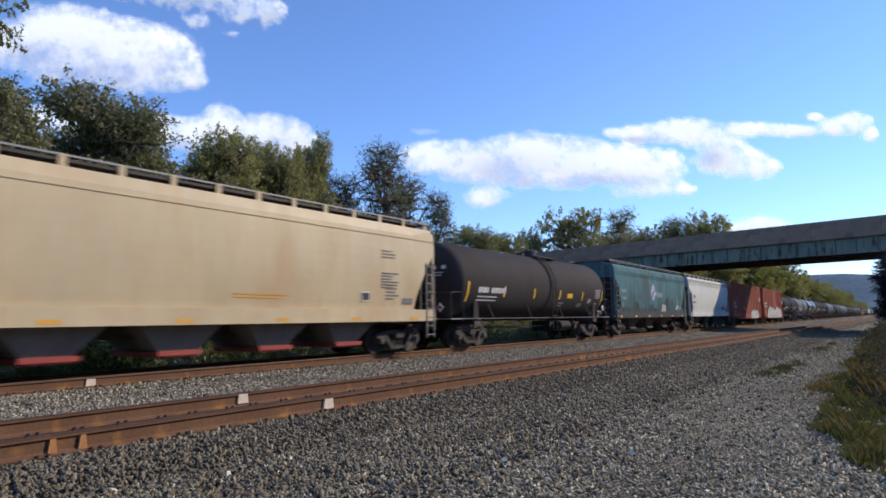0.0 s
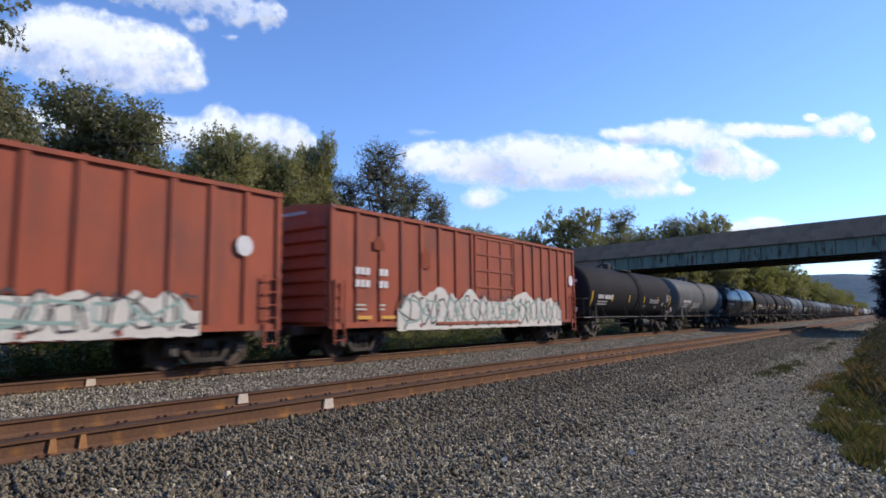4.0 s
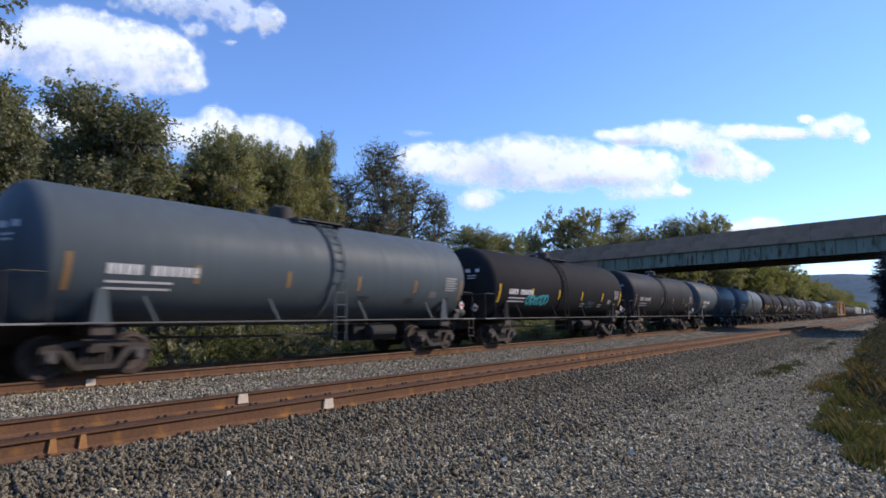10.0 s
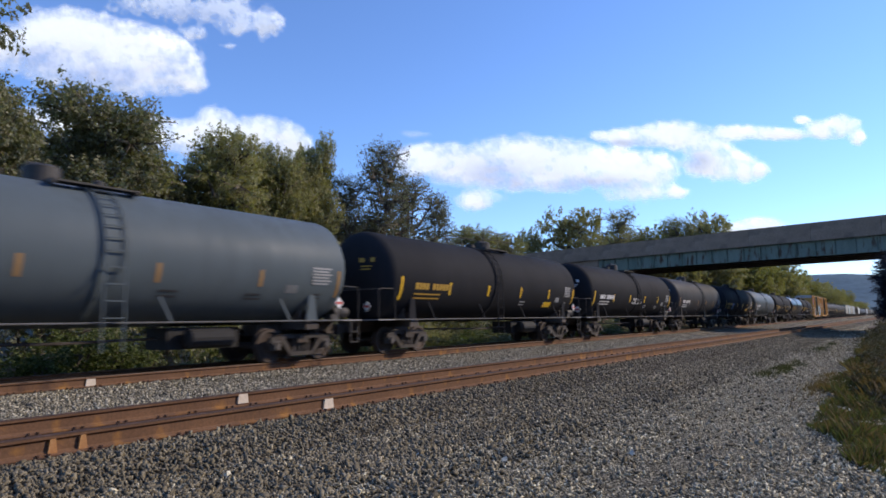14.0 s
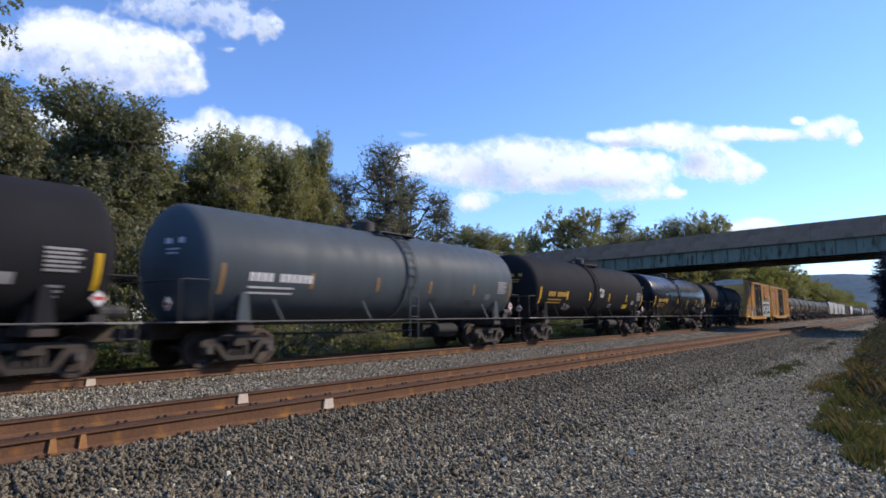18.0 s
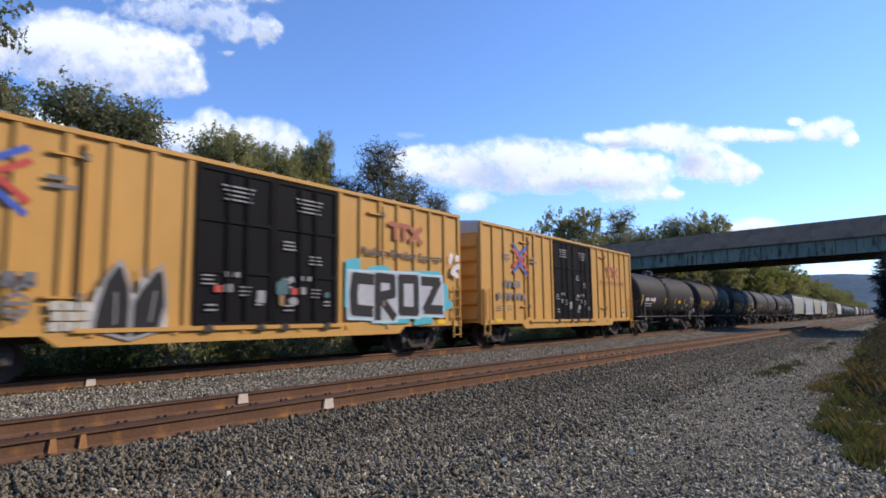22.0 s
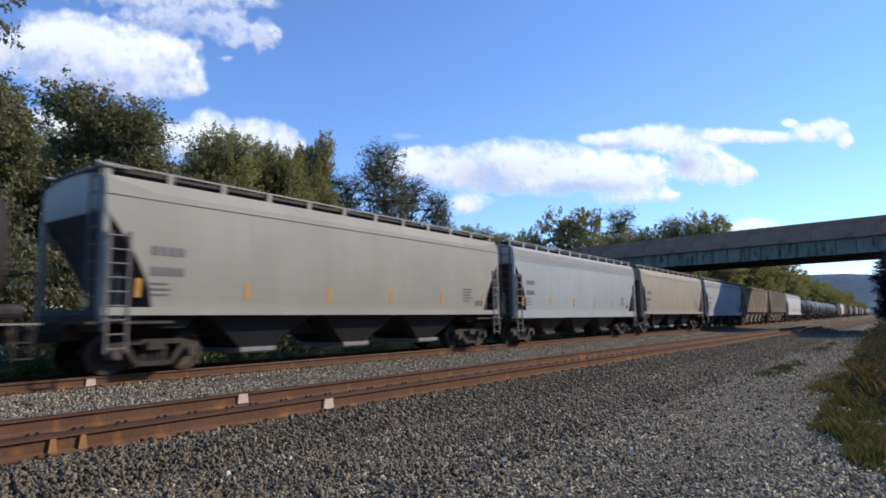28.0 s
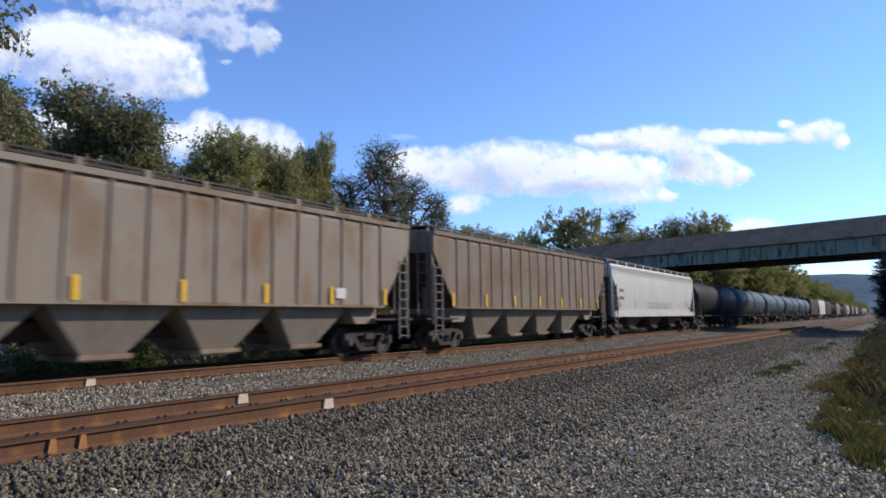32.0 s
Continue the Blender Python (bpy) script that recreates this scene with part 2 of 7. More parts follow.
def finish(bm, smooth=False):
    me = bpy.data.meshes.new("m")
    bmesh.ops.recalc_face_normals(bm, faces=bm.faces)
    bm.to_mesh(me)
    bm.free()
    if smooth:
        me.polygons.foreach_set("use_smooth", [True] * len(me.polygons))
    return me


def cached(key, build):
    if key not in MESHES:
        MESHES[key] = build()
    return MESHES[key]


def part(name, data, material, parent=None, label="", at=None):
    """Links a mesh (or a bmesh) as one object under a thing or a part."""
    if isinstance(data, bmesh.types.BMesh):
        data = finish(data)
    if not data.materials:
        data.materials.append(None)
    ob = new(name, data)
    ob.material_slots[0].link = "OBJECT"
    ob.material_slots[0].material = material
    if parent:
        ob.parent = parent
    if at is not None:
        ob.matrix_basis = at if isinstance(at, Matrix) else Matrix.Translation(at)
    if label:
        ob["label"] = label
    return ob


def box(bm, x0, x1, y0, y1, z0, z1, m=None):
    vs = [bm.verts.new(p) for p in ((x0, y0, z0), (x1, y0, z0), (x1, y1, z0), (x0, y1, z0), (x0, y0, z1), (x1, y0, z1), (x1, y1, z1), (x0, y1, z1))]
    for f in ((0, 3, 2, 1), (4, 5, 6, 7), (0, 1, 5, 4), (1, 2, 6, 5), (2, 3, 7, 6), (3, 0, 4, 7)):
        bm.faces.new([vs[i] for i in f])
    if m is not None:
        for v in vs:
            v.co = m @ v.co
    return vs


def bar(bm, a, b, w, d=None):
    """A square bar from a to b."""
    a, b = Vector(a), Vector(b)
    d = d or w
    z = (b - a).normalized()
    x = z.orthogonal().normalized() if abs(z.y) > 0.99 else z.cross(Vector((0, 1, 0))).normalized()
    y = z.cross(x)
    vs = []
    for p in (a, b):
        for i, j in ((-1, -1), (1, -1), (1, 1), (-1, 1)):
            vs.append(bm.verts.new(p + x * (i * w / 2) + y * (j * d / 2)))
    for f in ((3, 2, 1, 0), (4, 5, 6, 7), (0, 1, 5, 4), (1, 2, 6, 5), (2, 3, 7, 6), (3, 0, 4, 7)):
        bm.faces.new([vs[i] for i in f])


def tube(bm, pts, radii, n=8, cap=True):
    rings = []
    for i, p in enumerate(pts):
        p = Vector(p)
        d = (Vector(pts[min(i + 1, len(pts) - 1)]) - Vector(pts[max(i - 1, 0)])).normalized()
        u = d.orthogonal().normalized() if abs(d.z) < 0.9 else d.cross(Vector((0.3, 1, 0))).normalized()
        w = d.cross(u)
        r = radii[i] if hasattr(radii, "__len__") else radii
        rings.append([bm.verts.new(p + (u * math.cos(k * math.tau / n) + w * math.sin(k * math.tau / n)) * r) for k in range(n)])
    for a, b in zip(rings, rings[1:]):
        for k in range(n):
            bm.faces.new((a[k], a[(k + 1) % n], b[(k + 1) % n], b[k]))
    if cap:
        bm.faces.new(rings[0][::-1])
        bm.faces.new(rings[-1])


def slab(bm, outline, y0, y1):
    """A plate with its outline in x and z, from y0 to y1."""
    a = [bm.verts.new((x, y0, z)) for x, z in outline]
    b = [bm.verts.new((x, y1, z)) for x, z in outline]
    bm.faces.new(a)
    bm.faces.new(b[::-1])
    for i in range(len(a)):
        j = (i + 1) % len(a)
        bm.faces.new((a[j], a[i], b[i], b[j]))


def made(fn, smooth=False):
    bm = bmesh.new()
    fn(bm)
    return finish(bm, smooth)


def pydata(verts, faces, smooth=False):
    me = bpy.data.meshes.new("m")
    me.from_pydata(verts, [], faces)
    if smooth:
        me.polygons.foreach_set("use_smooth", [True] * len(me.polygons))
    return me


def quads_mesh(v4):
    """A mesh from an array of loose faces, n x corners x 3."""
    n, k = v4.shape[:2]
    me = bpy.data.meshes.new("m")
    me.vertices.add(n * k)
    me.vertices.foreach_set("co", v4.reshape(-1).astype(np.float32))
    me.loops.add(n * k)
    me.loops.foreach_set("vertex_index", np.arange(n * k, dtype=np.int32))
    me.polygons.add(n)
    me.polygons.foreach_set("loop_start", np.arange(n, dtype=np.int32) * k)
    me.update(calc_edges=True)
    return me


def soup(base_v, base_f, mats, locs):
    """Many copies of one small solid, each turned and scaled by its matrix, in one mesh."""
    n, k = len(locs), len(base_v)
    v = np.einsum("nij,kj->nki", mats, base_v) + locs[:, None, :]
    f = (base_f[None] + (np.arange(n) * k)[:, None, None]).reshape(-1, 3)
    me = bpy.data.meshes.new("m")
    me.vertices.add(n * k)
    me.vertices.foreach_set("co", v.reshape(-1).astype(np.float32))
    me.loops.add(f.size)
    me.loops.foreach_set("vertex_index", f.reshape(-1).astype(np.int32))
    me.polygons.add(len(f))
    me.polygons.foreach_set("loop_start", np.arange(len(f), dtype=np.int32) * 3)
    me.update(calc_edges=True)
    return me


def turns(rng, n):
    q = rng.normal(size=(n, 4))
    q /= np.linalg.norm(q, axis=1)[:, None]
    w, x, y, z = q.T
    return np.stack([np.stack([1 - 2 * (y * y + z * z), 2 * (x * y - z * w), 2 * (x * z + y * w)], -1),
                     np.stack([2 * (x * y + z * w), 1 - 2 * (x * x + z * z), 2 * (y * z - x * w)], -1),
                     np.stack([2 * (x * z - y * w), 2 * (y * z + x * w), 1 - 2 * (x * x + y * y)], -1)], 1)


# ---- ground ----
Y_TRAIN = 14.55


def y_near(x):
    """The near rail of the near track."""
    return 7.12 - 0.022 * x


def step(t):
    t = np.clip(t, 0, 1)
    return t * t * (3 - 2 * t)


def ground_z(x, y):
    a = 7.12 - 0.022 * np.clip(x, -80, 160)
    z = -0.44 + 0.0 * x
    z = z + 0.2 * step((y - (a - 1.5)) / 1.1)
    z = z - 0.08 * step((y - (a + 2.3)) / 1.0) + 0.08 * step((y - 12.2) / 1.0)
    z = z - 0.7 * step((y - 16.4) / 1.6)
    z = z + 0.10 * step((2.2 - y) / 2.0) + 0.8 * step((0.0 - y) / 8.0) * step((x - 8) / 10)
    z = z + 2.5 * step((y - 22) / 30.0)
    return z


def sheet(xs, ys, zfun):
    X, Y = np.meshgrid(xs, ys, indexing="ij")
    Z = zfun(X, Y)
    nx, ny = X.shape
    idx = np.arange(nx * ny).reshape(nx, ny)
    f = np.stack([idx[:-1, :-1], idx[1:, :-1], idx[1:, 1:], idx[:-1, 1:]], -1).reshape(-1, 4)
    return pydata(np.stack([X, Y, Z], -1).reshape(-1, 3).tolist(), f.tolist(), True)


XS = np.unique(np.concatenate([[-4000, -1500, -600, -250], np.arange(-100, 200, 4.0), [250, 320, 420, 600, 900, 1500, 2500, 4500]]))
YS = np.unique(np.concatenate([[-3000, -1000, -300, -100, -40, -20], np.arange(-12, 26, 0.5), [30, 36, 44, 54, 80, 150, 400, 1200, 4000]]))
tagged(part("ground", sheet(XS, YS, lambda x, y: ground_z(x, y) - 0.03), SOIL), "dry weedy soil beside the railway", "ground", kind="structure")


def strip(name, xs, lo, hi, lift, mat, label, cat):
    V, F, n = [], [], 24
    for i, x in enumerate(xs):
        a = y_near(min(max(x, -80), 160))
        l0 = lo(a) if callable(lo) else lo
        h0 = hi(a) if callable(hi) else hi
        for j in range(n + 1):
            u = j / n
            y = l0 + (h0 - l0) * u
            edge = min(u, 1 - u) * n
            V.append((x, y, float(ground_z(np.float64(x), np.float64(y))) + (lift if edge >= 1 else -0.06)))
        if i:
            for j in range(n):
                k = i * (n + 1) + j
                F.append((k - n - 1, k, k + 1, k - n))
    return tagged(part(name, pydata(V, F, True), mat), label, cat, kind="structure")


SX = [-80, -40, -20] + list(range(-10, 60, 2)) + list(range(60, 160, 10)) + [200, 300, 450, 700]
strip("gravel_road", SX, -1.2, lambda a: a - 1.0, 0.0, ROAD, "grey gravel access road beside the tracks", "road")
strip("ballast_bed_near", SX, lambda a: a - 1.75, lambda a: a + 2.6, 0.012, BED, "dark stone ballast bed under the near track", "ballast")
strip("ballast_bed_far", SX, lambda a: a + 2.3, 16.6, 0.016, BED_LIGHT, "light grey crushed stone ballast under the train's track", "ballast")

strip("dirt_beyond_bridge", [78, 84, 92, 100, 130, 160, 200, 300, 450, 700], -3.0, lambda a: a - 2.6, 0.02, DIRT, "dark brown dirt beside the track past the bridge", "dirt")
strip("rust_stained_bed", SX, lambda a: a - 0.14, lambda a: a + 1.72, 0.03, BED_BROWN, "rust-brown fines packed between the near rails", "ballast")


# loose stones
def rocks(seed):
    """A broken shard: a crooked wedge with flat faces."""
    rng = np.random.default_rng(seed)
    v = np.array([(-1, -0.7, -0.6), (-1, 0.7, -0.6), (-0.9, 0.0, 0.8), (1, -0.8, -0.5), (1, 0.6, -0.7), (0.8, 0.1, 0.6)], float)
    f = np.array([(0, 2, 1), (3, 4, 5), (0, 1, 4), (0, 4, 3), (1, 2, 5), (1, 5, 4), (2, 0, 3), (2, 3, 5)])
    v = v + rng.uniform(-0.25, 0.25, v.shape)
    return v, f


def scatter(name, seed, n, place, size, mat, label, sink=0.25):
    rng = np.random.default_rng(seed)
    xy = place(rng, n)
    n = len(xy)
    x, y = xy.T
    s = rng.lognormal(0, 0.27, n) * size
    z = ground_z(x, y) + s * (0.5 - sink) + 0.012
    base_v, base_f = rocks(seed)
    m = turns(rng, n) * (s[:, None] * rng.uniform((0.9, 0.6, 0.4), (1.45, 1.0, 0.8), (n, 3)))[:, None, :]
    ob = part(name, soup(base_v, base_f, m, np.stack([x, y, z], -1)), mat)
    return tagged(ob, label, "gravel", kind="stuff")


def near_bed(rng, n):
    x = np.where(rng.random(n) < 0.12, 1.9 - rng.exponential(3.0, n), 1.5 + 62 * rng.random(n) ** 2.3)
    a = 7.12 - 0.022 * x
    strewn = rng.random(n) < 0.42
    d = np.where(strewn, 1.7 + rng.exponential(1.25, n), 2.6 * rng.random(n) ** 1.1)
    y = a - 0.1 - d
    keep = (d < 6.6) & (rng.random(n) < 1 - 0.5 * strewn * (1 - np.exp(-((y - 3.65) / 0.4) ** 2)))
    return np.stack([x, y], -1)[keep]


def far_bed(rng, n):
    x = np.where(rng.random(n) < 0.1, 2.7 - rng.exponential(3.0, n), 2.5 + 46 * rng.random(n) ** 1.7)
    a = 7.12 - 0.022 * x
    y = a + 1.75 + rng.random(n) * (13.68 - a - 1.75)
    return np.stack([x, y], -1)


def road_bed(rng, n):
    x = np.where(rng.random(n) < 0.12, 2.4 - rng.exponential(3.0, n), 2.0 + 56 * rng.random(n) ** 2.6)
    a = 7.12 - 0.022 * x
    y = -0.6 + rng.random(n) * (a - 0.6)
    keep = rng.random(n) < np.clip(0.75 + 0.25 * np.sin(y * 2.2 + 0.5), 0.3, 1) * (1 - 0.7 * np.exp(-((y - 3.65) / 0.4) ** 2)) * (1 - 0.35 * np.exp(-((y - 2.0) / 0.25) ** 2))
    return np.stack([x, y], -1)[keep]


def loose_stone(x, y, size, turn):
    v, f = rocks(int(x * 10))
    ob = part("loose_stone", pydata((v * size).tolist(), f.tolist()), PALE_STONE)
    ob.matrix_basis = pose(x, y, float(ground_z(np.float64(x), np.float64(y))) + size * 0.55 + 0.02, 10, 5, turn)
    tagged(ob, "single pale quartz-white stone lying on the ballast", "stone", "pale stones")


for sx, sy, size, turn in ((3.96, 5.55, 0.036, 20), (4.6, 5.2, 0.03, 80), (6.05, 3.55, 0.035, 140), (7.1, 2.5, 0.03, 60)):
    loose_stone(sx, sy, size, turn)
scatter("ballast_stones_near", 3, 72000, near_bed, 0.0225, STONE_DARK, "loose dark grey ballast stones along the near track")
scatter("ballast_stones_far", 4, 50000, far_bed, 0.021, STONE_LIGHT, "loose pale grey ballast stones between the tracks")
scatter("road_stones", 5, 85000, road_bed, 0.0142, STONE_ROAD, "small loose grey stones on the gravel road")

# ---- rails ----
RAIL = [(-0.076, -0.206), (0.076, -0.206), (0.076, -0.194), (0.02, -0.178), (0.009, -0.16), (0.009, -0.055), (0.03, -0.042), (0.037, -0.036), (0.037, -0.012), (0.03, 0.0), (-0.03, 0.0), (-0.037, -0.012), (-0.037, -0.036), (-0.03, -0.042), (-0.009, -0.055), (-0.009, -0.16), (-0.02, -0.178), (-0.076, -0.194)]


def rail_mesh(head):
    V, F = [], []
    prof = [(y, z) for y, z in RAIL if (z > -0.02) == head or z == -0.012]
    for x in (-60, 20, 100, 300, 700):
        V += [(x, y, z) for y, z in prof]
    k = len(prof)
    for i in range(4):
        for j in range(k if not head else k - 1):
            a, b = i * k + j, i * k + (j + 1) % k
            F.append((a, b, b + k, a + k))
    return pydata(V, F)


def rail(x0, y0, turn, label, top):
    body = cached("rail", lambda: rail_mesh(False))
    ob = tagged(part("rail", body, RUST_RAIL, at=pose(x0, y0, 0, 0, 0, turn)), label, "rail", "rails", "structure")
    part("rail_head", cached("railhead", lambda: rail_mesh(True)), top, ob, at=(0, 0, 0.003))
    return ob


TURN = -math.degrees(math.atan(0.022))
rail_a = rail(0, 7.12, TURN, "rust-brown steel rail on dark ballast", RAIL_TOP)
rail_b = rail(0, 7.12 + 1.505, TURN, "rust-brown steel rail on dark ballast", RAIL_TOP)
rail_c = rail(0, Y_TRAIN - 0.7525, 0, "rust-brown steel rail under the passing train", SHINY_TOP)
rail(0, Y_TRAIN + 0.7525, 0, "rust-brown steel rail under the passing train", SHINY_TOP)


def spike_mesh(bm):
    box(bm, -0.09, 0.09, -0.12, -0.078, -0.212, -0.201)
    for dx in (-0.055, 0.045):
        box(bm, dx - 0.008, dx + 0.008, -0.095, -0.075, -0.2, -0.18)
        box(bm, dx - 0.013, dx + 0.013, -0.09, -0.06, -0.184, -0.174)


spikes = made(spike_mesh)
rng = random.Random(5)
for r, span in ((rail_a, 26), (rail_b, 30), (rail_c, 34)):
    for i in range(int(span / 0.53)):
        part("tie_plate", spikes, SPIKE, r, at=(1.2 + i * 0.53 + rng.uniform(-0.05, 0.05), 0, 0))


def patch_mesh(w):
    def f(bm):
        slab(bm, [(-w / 2 - 0.02, -0.185), (w / 2 + 0.02, -0.185), (w / 2, -0.04), (-w / 2, -0.04)], -0.0405, -0.012)
    return made(f)


part("paint_mark", patch_mesh(0.16), WHITE_MARK, rail_a, "white painted mark", (6.68, 0, 0.0))
part("paint_mark", patch_mesh(0.16), WHITE_MARK, rail_b, "white painted mark", (6.28, 0, 0.02))
part("paint_mark", patch_mesh(0.17), WHITE_MARK, rail_c, "white painted mark", (6.41, 0, 0.0))
for x in (2.93, 3.22):
    part("paint_mark", patch_mesh(0.05), ORANGE_MARK, rail_a, "orange painted mark", (x, 0, 0.0))

# ---- train: running gear ----
CAST = surface("grimy_cast_steel", (0.0341, 0.0279, 0.0248), (0.062, 0.0527, 0.0465), 3.0, 40.0, 0.75, 0.3, c=(0.0806, 0.0465, 0.0279))
BOX_CAP = surface("worn_axle_box_steel", (0.0585, 0.052, 0.0507), (0.0975, 0.08775, 0.0845), 3.0, 40.0, 0.7, 0.3)
WHEEL = surface("brown_wheel_steel", (0.05, 0.038, 0.032), (0.09, 0.068, 0.058), 3.0, 40.0, 0.65, 0.5)
# Grime of the underframes; on hopper undersides the dark tone also paints shade.
UNDER = surface("grimy_shaded_underframe", (0.044, 0.035, 0.031), (0.085, 0.068, 0.059), 2.0, 30.0, 0.8, 0.1)
LIGHT_STEEL = plain("worn_grey_steel", (0.24, 0.235, 0.235), 0.6, 0.1)
RAIL_GREY = plain("dull_grey_pipe", (0.1, 0.1, 0.102), 0.75)
YELLOW = plain("yellow_reflector", (0.85, 0.52, 0.02), 0.45)
AMBER = plain("dull_orange_reflector", (0.66, 0.34, 0.06), 0.5)
WHITE = plain("white_stencil", (0.66, 0.66, 0.66), 0.6)
GREY_MARK = plain("grey_stencil", (0.36, 0.36, 0.37), 0.6)
DARK_MARK = plain("black_stencil", (0.04, 0.04, 0.045), 0.6)
FADED_MARK = plain("faded_dark_stencil", (0.16, 0.16, 0.165), 0.7)
YEL_MARK = plain("faded_yellow_stencil", (0.4675, 0.2805, 0.034), 0.6)
RED_MARK = plain("red_paint", (0.5, 0.05, 0.035), 0.6)
DULL_RED = plain("grimy_red_paint", (0.3, 0.045, 0.035), 0.7)
FADED_RED = plain("faded_red_paint", (0.36, 0.095, 0.05), 0.7)
PALE_BLUE = plain("pale_blue_spray_paint", (0.42, 0.62, 0.68), 0.7)
BLUE_MARK = plain("blue_paint", (0.03, 0.09, 0.42), 0.6)
FAINT_TEAL = plain("faded_teal_spray_paint", (0.05, 0.13, 0.14), 0.7)
CYAN_MARK = plain("turquoise_spray_paint", (0.05, 0.42, 0.5), 0.6)
PANEL_PALE = plain("faded_white_stencil", (0.3, 0.3, 0.3), 0.7)
PANEL_GREY = plain("faded_grey_stencil", (0.16, 0.165, 0.17), 0.7)
DULL_AMBER = plain("grimy_orange_reflector", (0.3, 0.17, 0.06), 0.6)
DULL_LADDER = plain("dull_grey_ladder", (0.17, 0.16, 0.15), 0.7)
BLACK_SPRAY = plain("black_spray_paint", (0.013, 0.013, 0.015), 0.85)
SILVER_MARK = plain("silver_spray_paint", (0.42, 0.43, 0.45), 0.6)
BLUE_PALE = plain("faded_blue_paint", (0.05, 0.13, 0.34), 0.6)
TEAL_MARK = plain("pale_teal_stencil", (0.2, 0.27, 0.29), 0.7)
CREAM_MARK = plain("cream_spray_paint", (0.5, 0.49, 0.42), 0.7)
CHALK_MARK = plain("chalky_white_spray_paint", (0.62, 0.6, 0.54), 0.8)
FAINT_GREEN = plain("faint_green_spray_paint", (0.26, 0.38, 0.34), 0.7)
GREEN_MARK = plain("lime_sticker", (0.45, 0.75, 0.05), 0.5)


def wheelset_mesh():
    """Axle, two wheels and journals, turned as one piece about the y axis."""
    prof = [(0.0, 0.001), (0.0, 0.085), (0.6, 0.09), (0.64, 0.14), (0.68, 0.15), (0.7, 0.36), (0.66, 0.4), (0.652, 0.483), (0.685, 0.48), (0.69, 0.457), (0.818, 0.45), (0.82, 0.37), (0.785, 0.35), (0.76, 0.16), (0.84, 0.14), (0.85, 0.085), (0.95, 0.085), (0.96, 0.1), (1.11, 0.1), (1.115, 0.06), (1.12, 0.001)]
    prof = [(-y, q) for y, q in prof[:0:-1]] + prof[1:]
    n = 20
    V = [(q * math.cos(k * math.tau / n), y, q * math.sin(k * math.tau / n)) for y, q in prof for k in range(n)]
    return pydata(V, [(i * n + k, i * n + (k + 1) % n, (i + 1) * n + (k + 1) % n, (i + 1) * n + k) for i in range(len(prof) - 1) for k in range(n)])


def frame_mesh(bm):
    """A cast side frame: an arched top member, two strong diagonals down to the spring seat, columns and springs."""
    y0, y1 = -0.08, 0.08
    slab(bm, [(-1.1, 0.54), (-1.06, 0.67), (-0.62, 0.76), (0.62, 0.76), (1.06, 0.67), (1.1, 0.54), (0.96, 0.53), (0.6, 0.64), (-0.6, 0.64), (-0.96, 0.53)], y0, y1)
    slab(bm, [(-0.44, 0.17), (0.44, 0.17), (0.42, 0.27), (-0.42, 0.27)], y0 - 0.03, y1 + 0.03)
    for s in (-1, 1):
        slab(bm, [(s * 0.8, 0.63), (s * 0.62, 0.66), (s * 0.29, 0.2), (s * 0.44, 0.19)], y0 - 0.02, y1)
        slab(bm, [(s * 0.3, 0.66), (s * 0.22, 0.66), (s * 0.22, 0.25), (s * 0.3, 0.25)], y0 + 0.03, y1 - 0.02)
    for i in range(3):
        tube(bm, [(-0.13 + i * 0.13, 0, 0.26), (-0.13 + i * 0.13, 0, 0.54)], 0.05, 8)


def journal_mesh(bm):
    """An axle box with its round bearing cap."""
    box(bm, -0.13, 0.13, -0.1, 0.1, -0.12, 0.14)
    tube(bm, [(0, -0.17, 0), (0, -0.1, 0)], 0.1, 12)


def bolster_mesh(bm):
    box(bm, -0.2, 0.2, -1.15, 1.15, 0.52, 0.7)
    box(bm, -0.28, 0.28, -0.4, 0.4, 0.55, 0.78)


WHEELSETS = [[], []]


def truck(car, x):
    t = part("truck", cached("bolster", lambda: made(bolster_mesh)), CAST, car, "grimy cast steel two-axle truck", (x, 0, 0))
    for y in (-1.0, 1.0):
        part("side_frame", cached("sideframe", lambda: made(frame_mesh)), CAST, t, at=(0, y, 0))
    for i, dx in enumerate((-0.889, 0.889)):
        for q in (0, 180):
            part("axle_box", cached("journal", lambda: made(journal_mesh)), BOX_CAP, t, "worn axle box with a round cap", pose(dx, -1.0 if q == 0 else 1.0, 0.457, 0, 0, q))
        WHEELSETS[i].append(part("wheelset", cached("wheelset", wheelset_mesh), WHEEL, t, at=(dx, 0, 0.457)))
    return t


def coupler_mesh(bm):
    box(bm, -0.55, 0.0, -0.1, 0.1, 0.72, 0.95)
    box(bm, -0.12, 0.14, -0.2, 0.16, 0.68, 0.99)
    tube(bm, [(-0.5, -0.3, 0.75), (-0.2, -0.33, 0.5), (0.05, -0.2, 0.42), (0.15, 0.0, 0.45)], 0.03, 6)


def couplers(car, half):
    for s in (-1, 1):
        part("coupler", cached("coupler", lambda: made(coupler_mesh)), CAST, car, at=pose(s * half, 0, 0, 0, 0, 0 if s > 0 else 180))


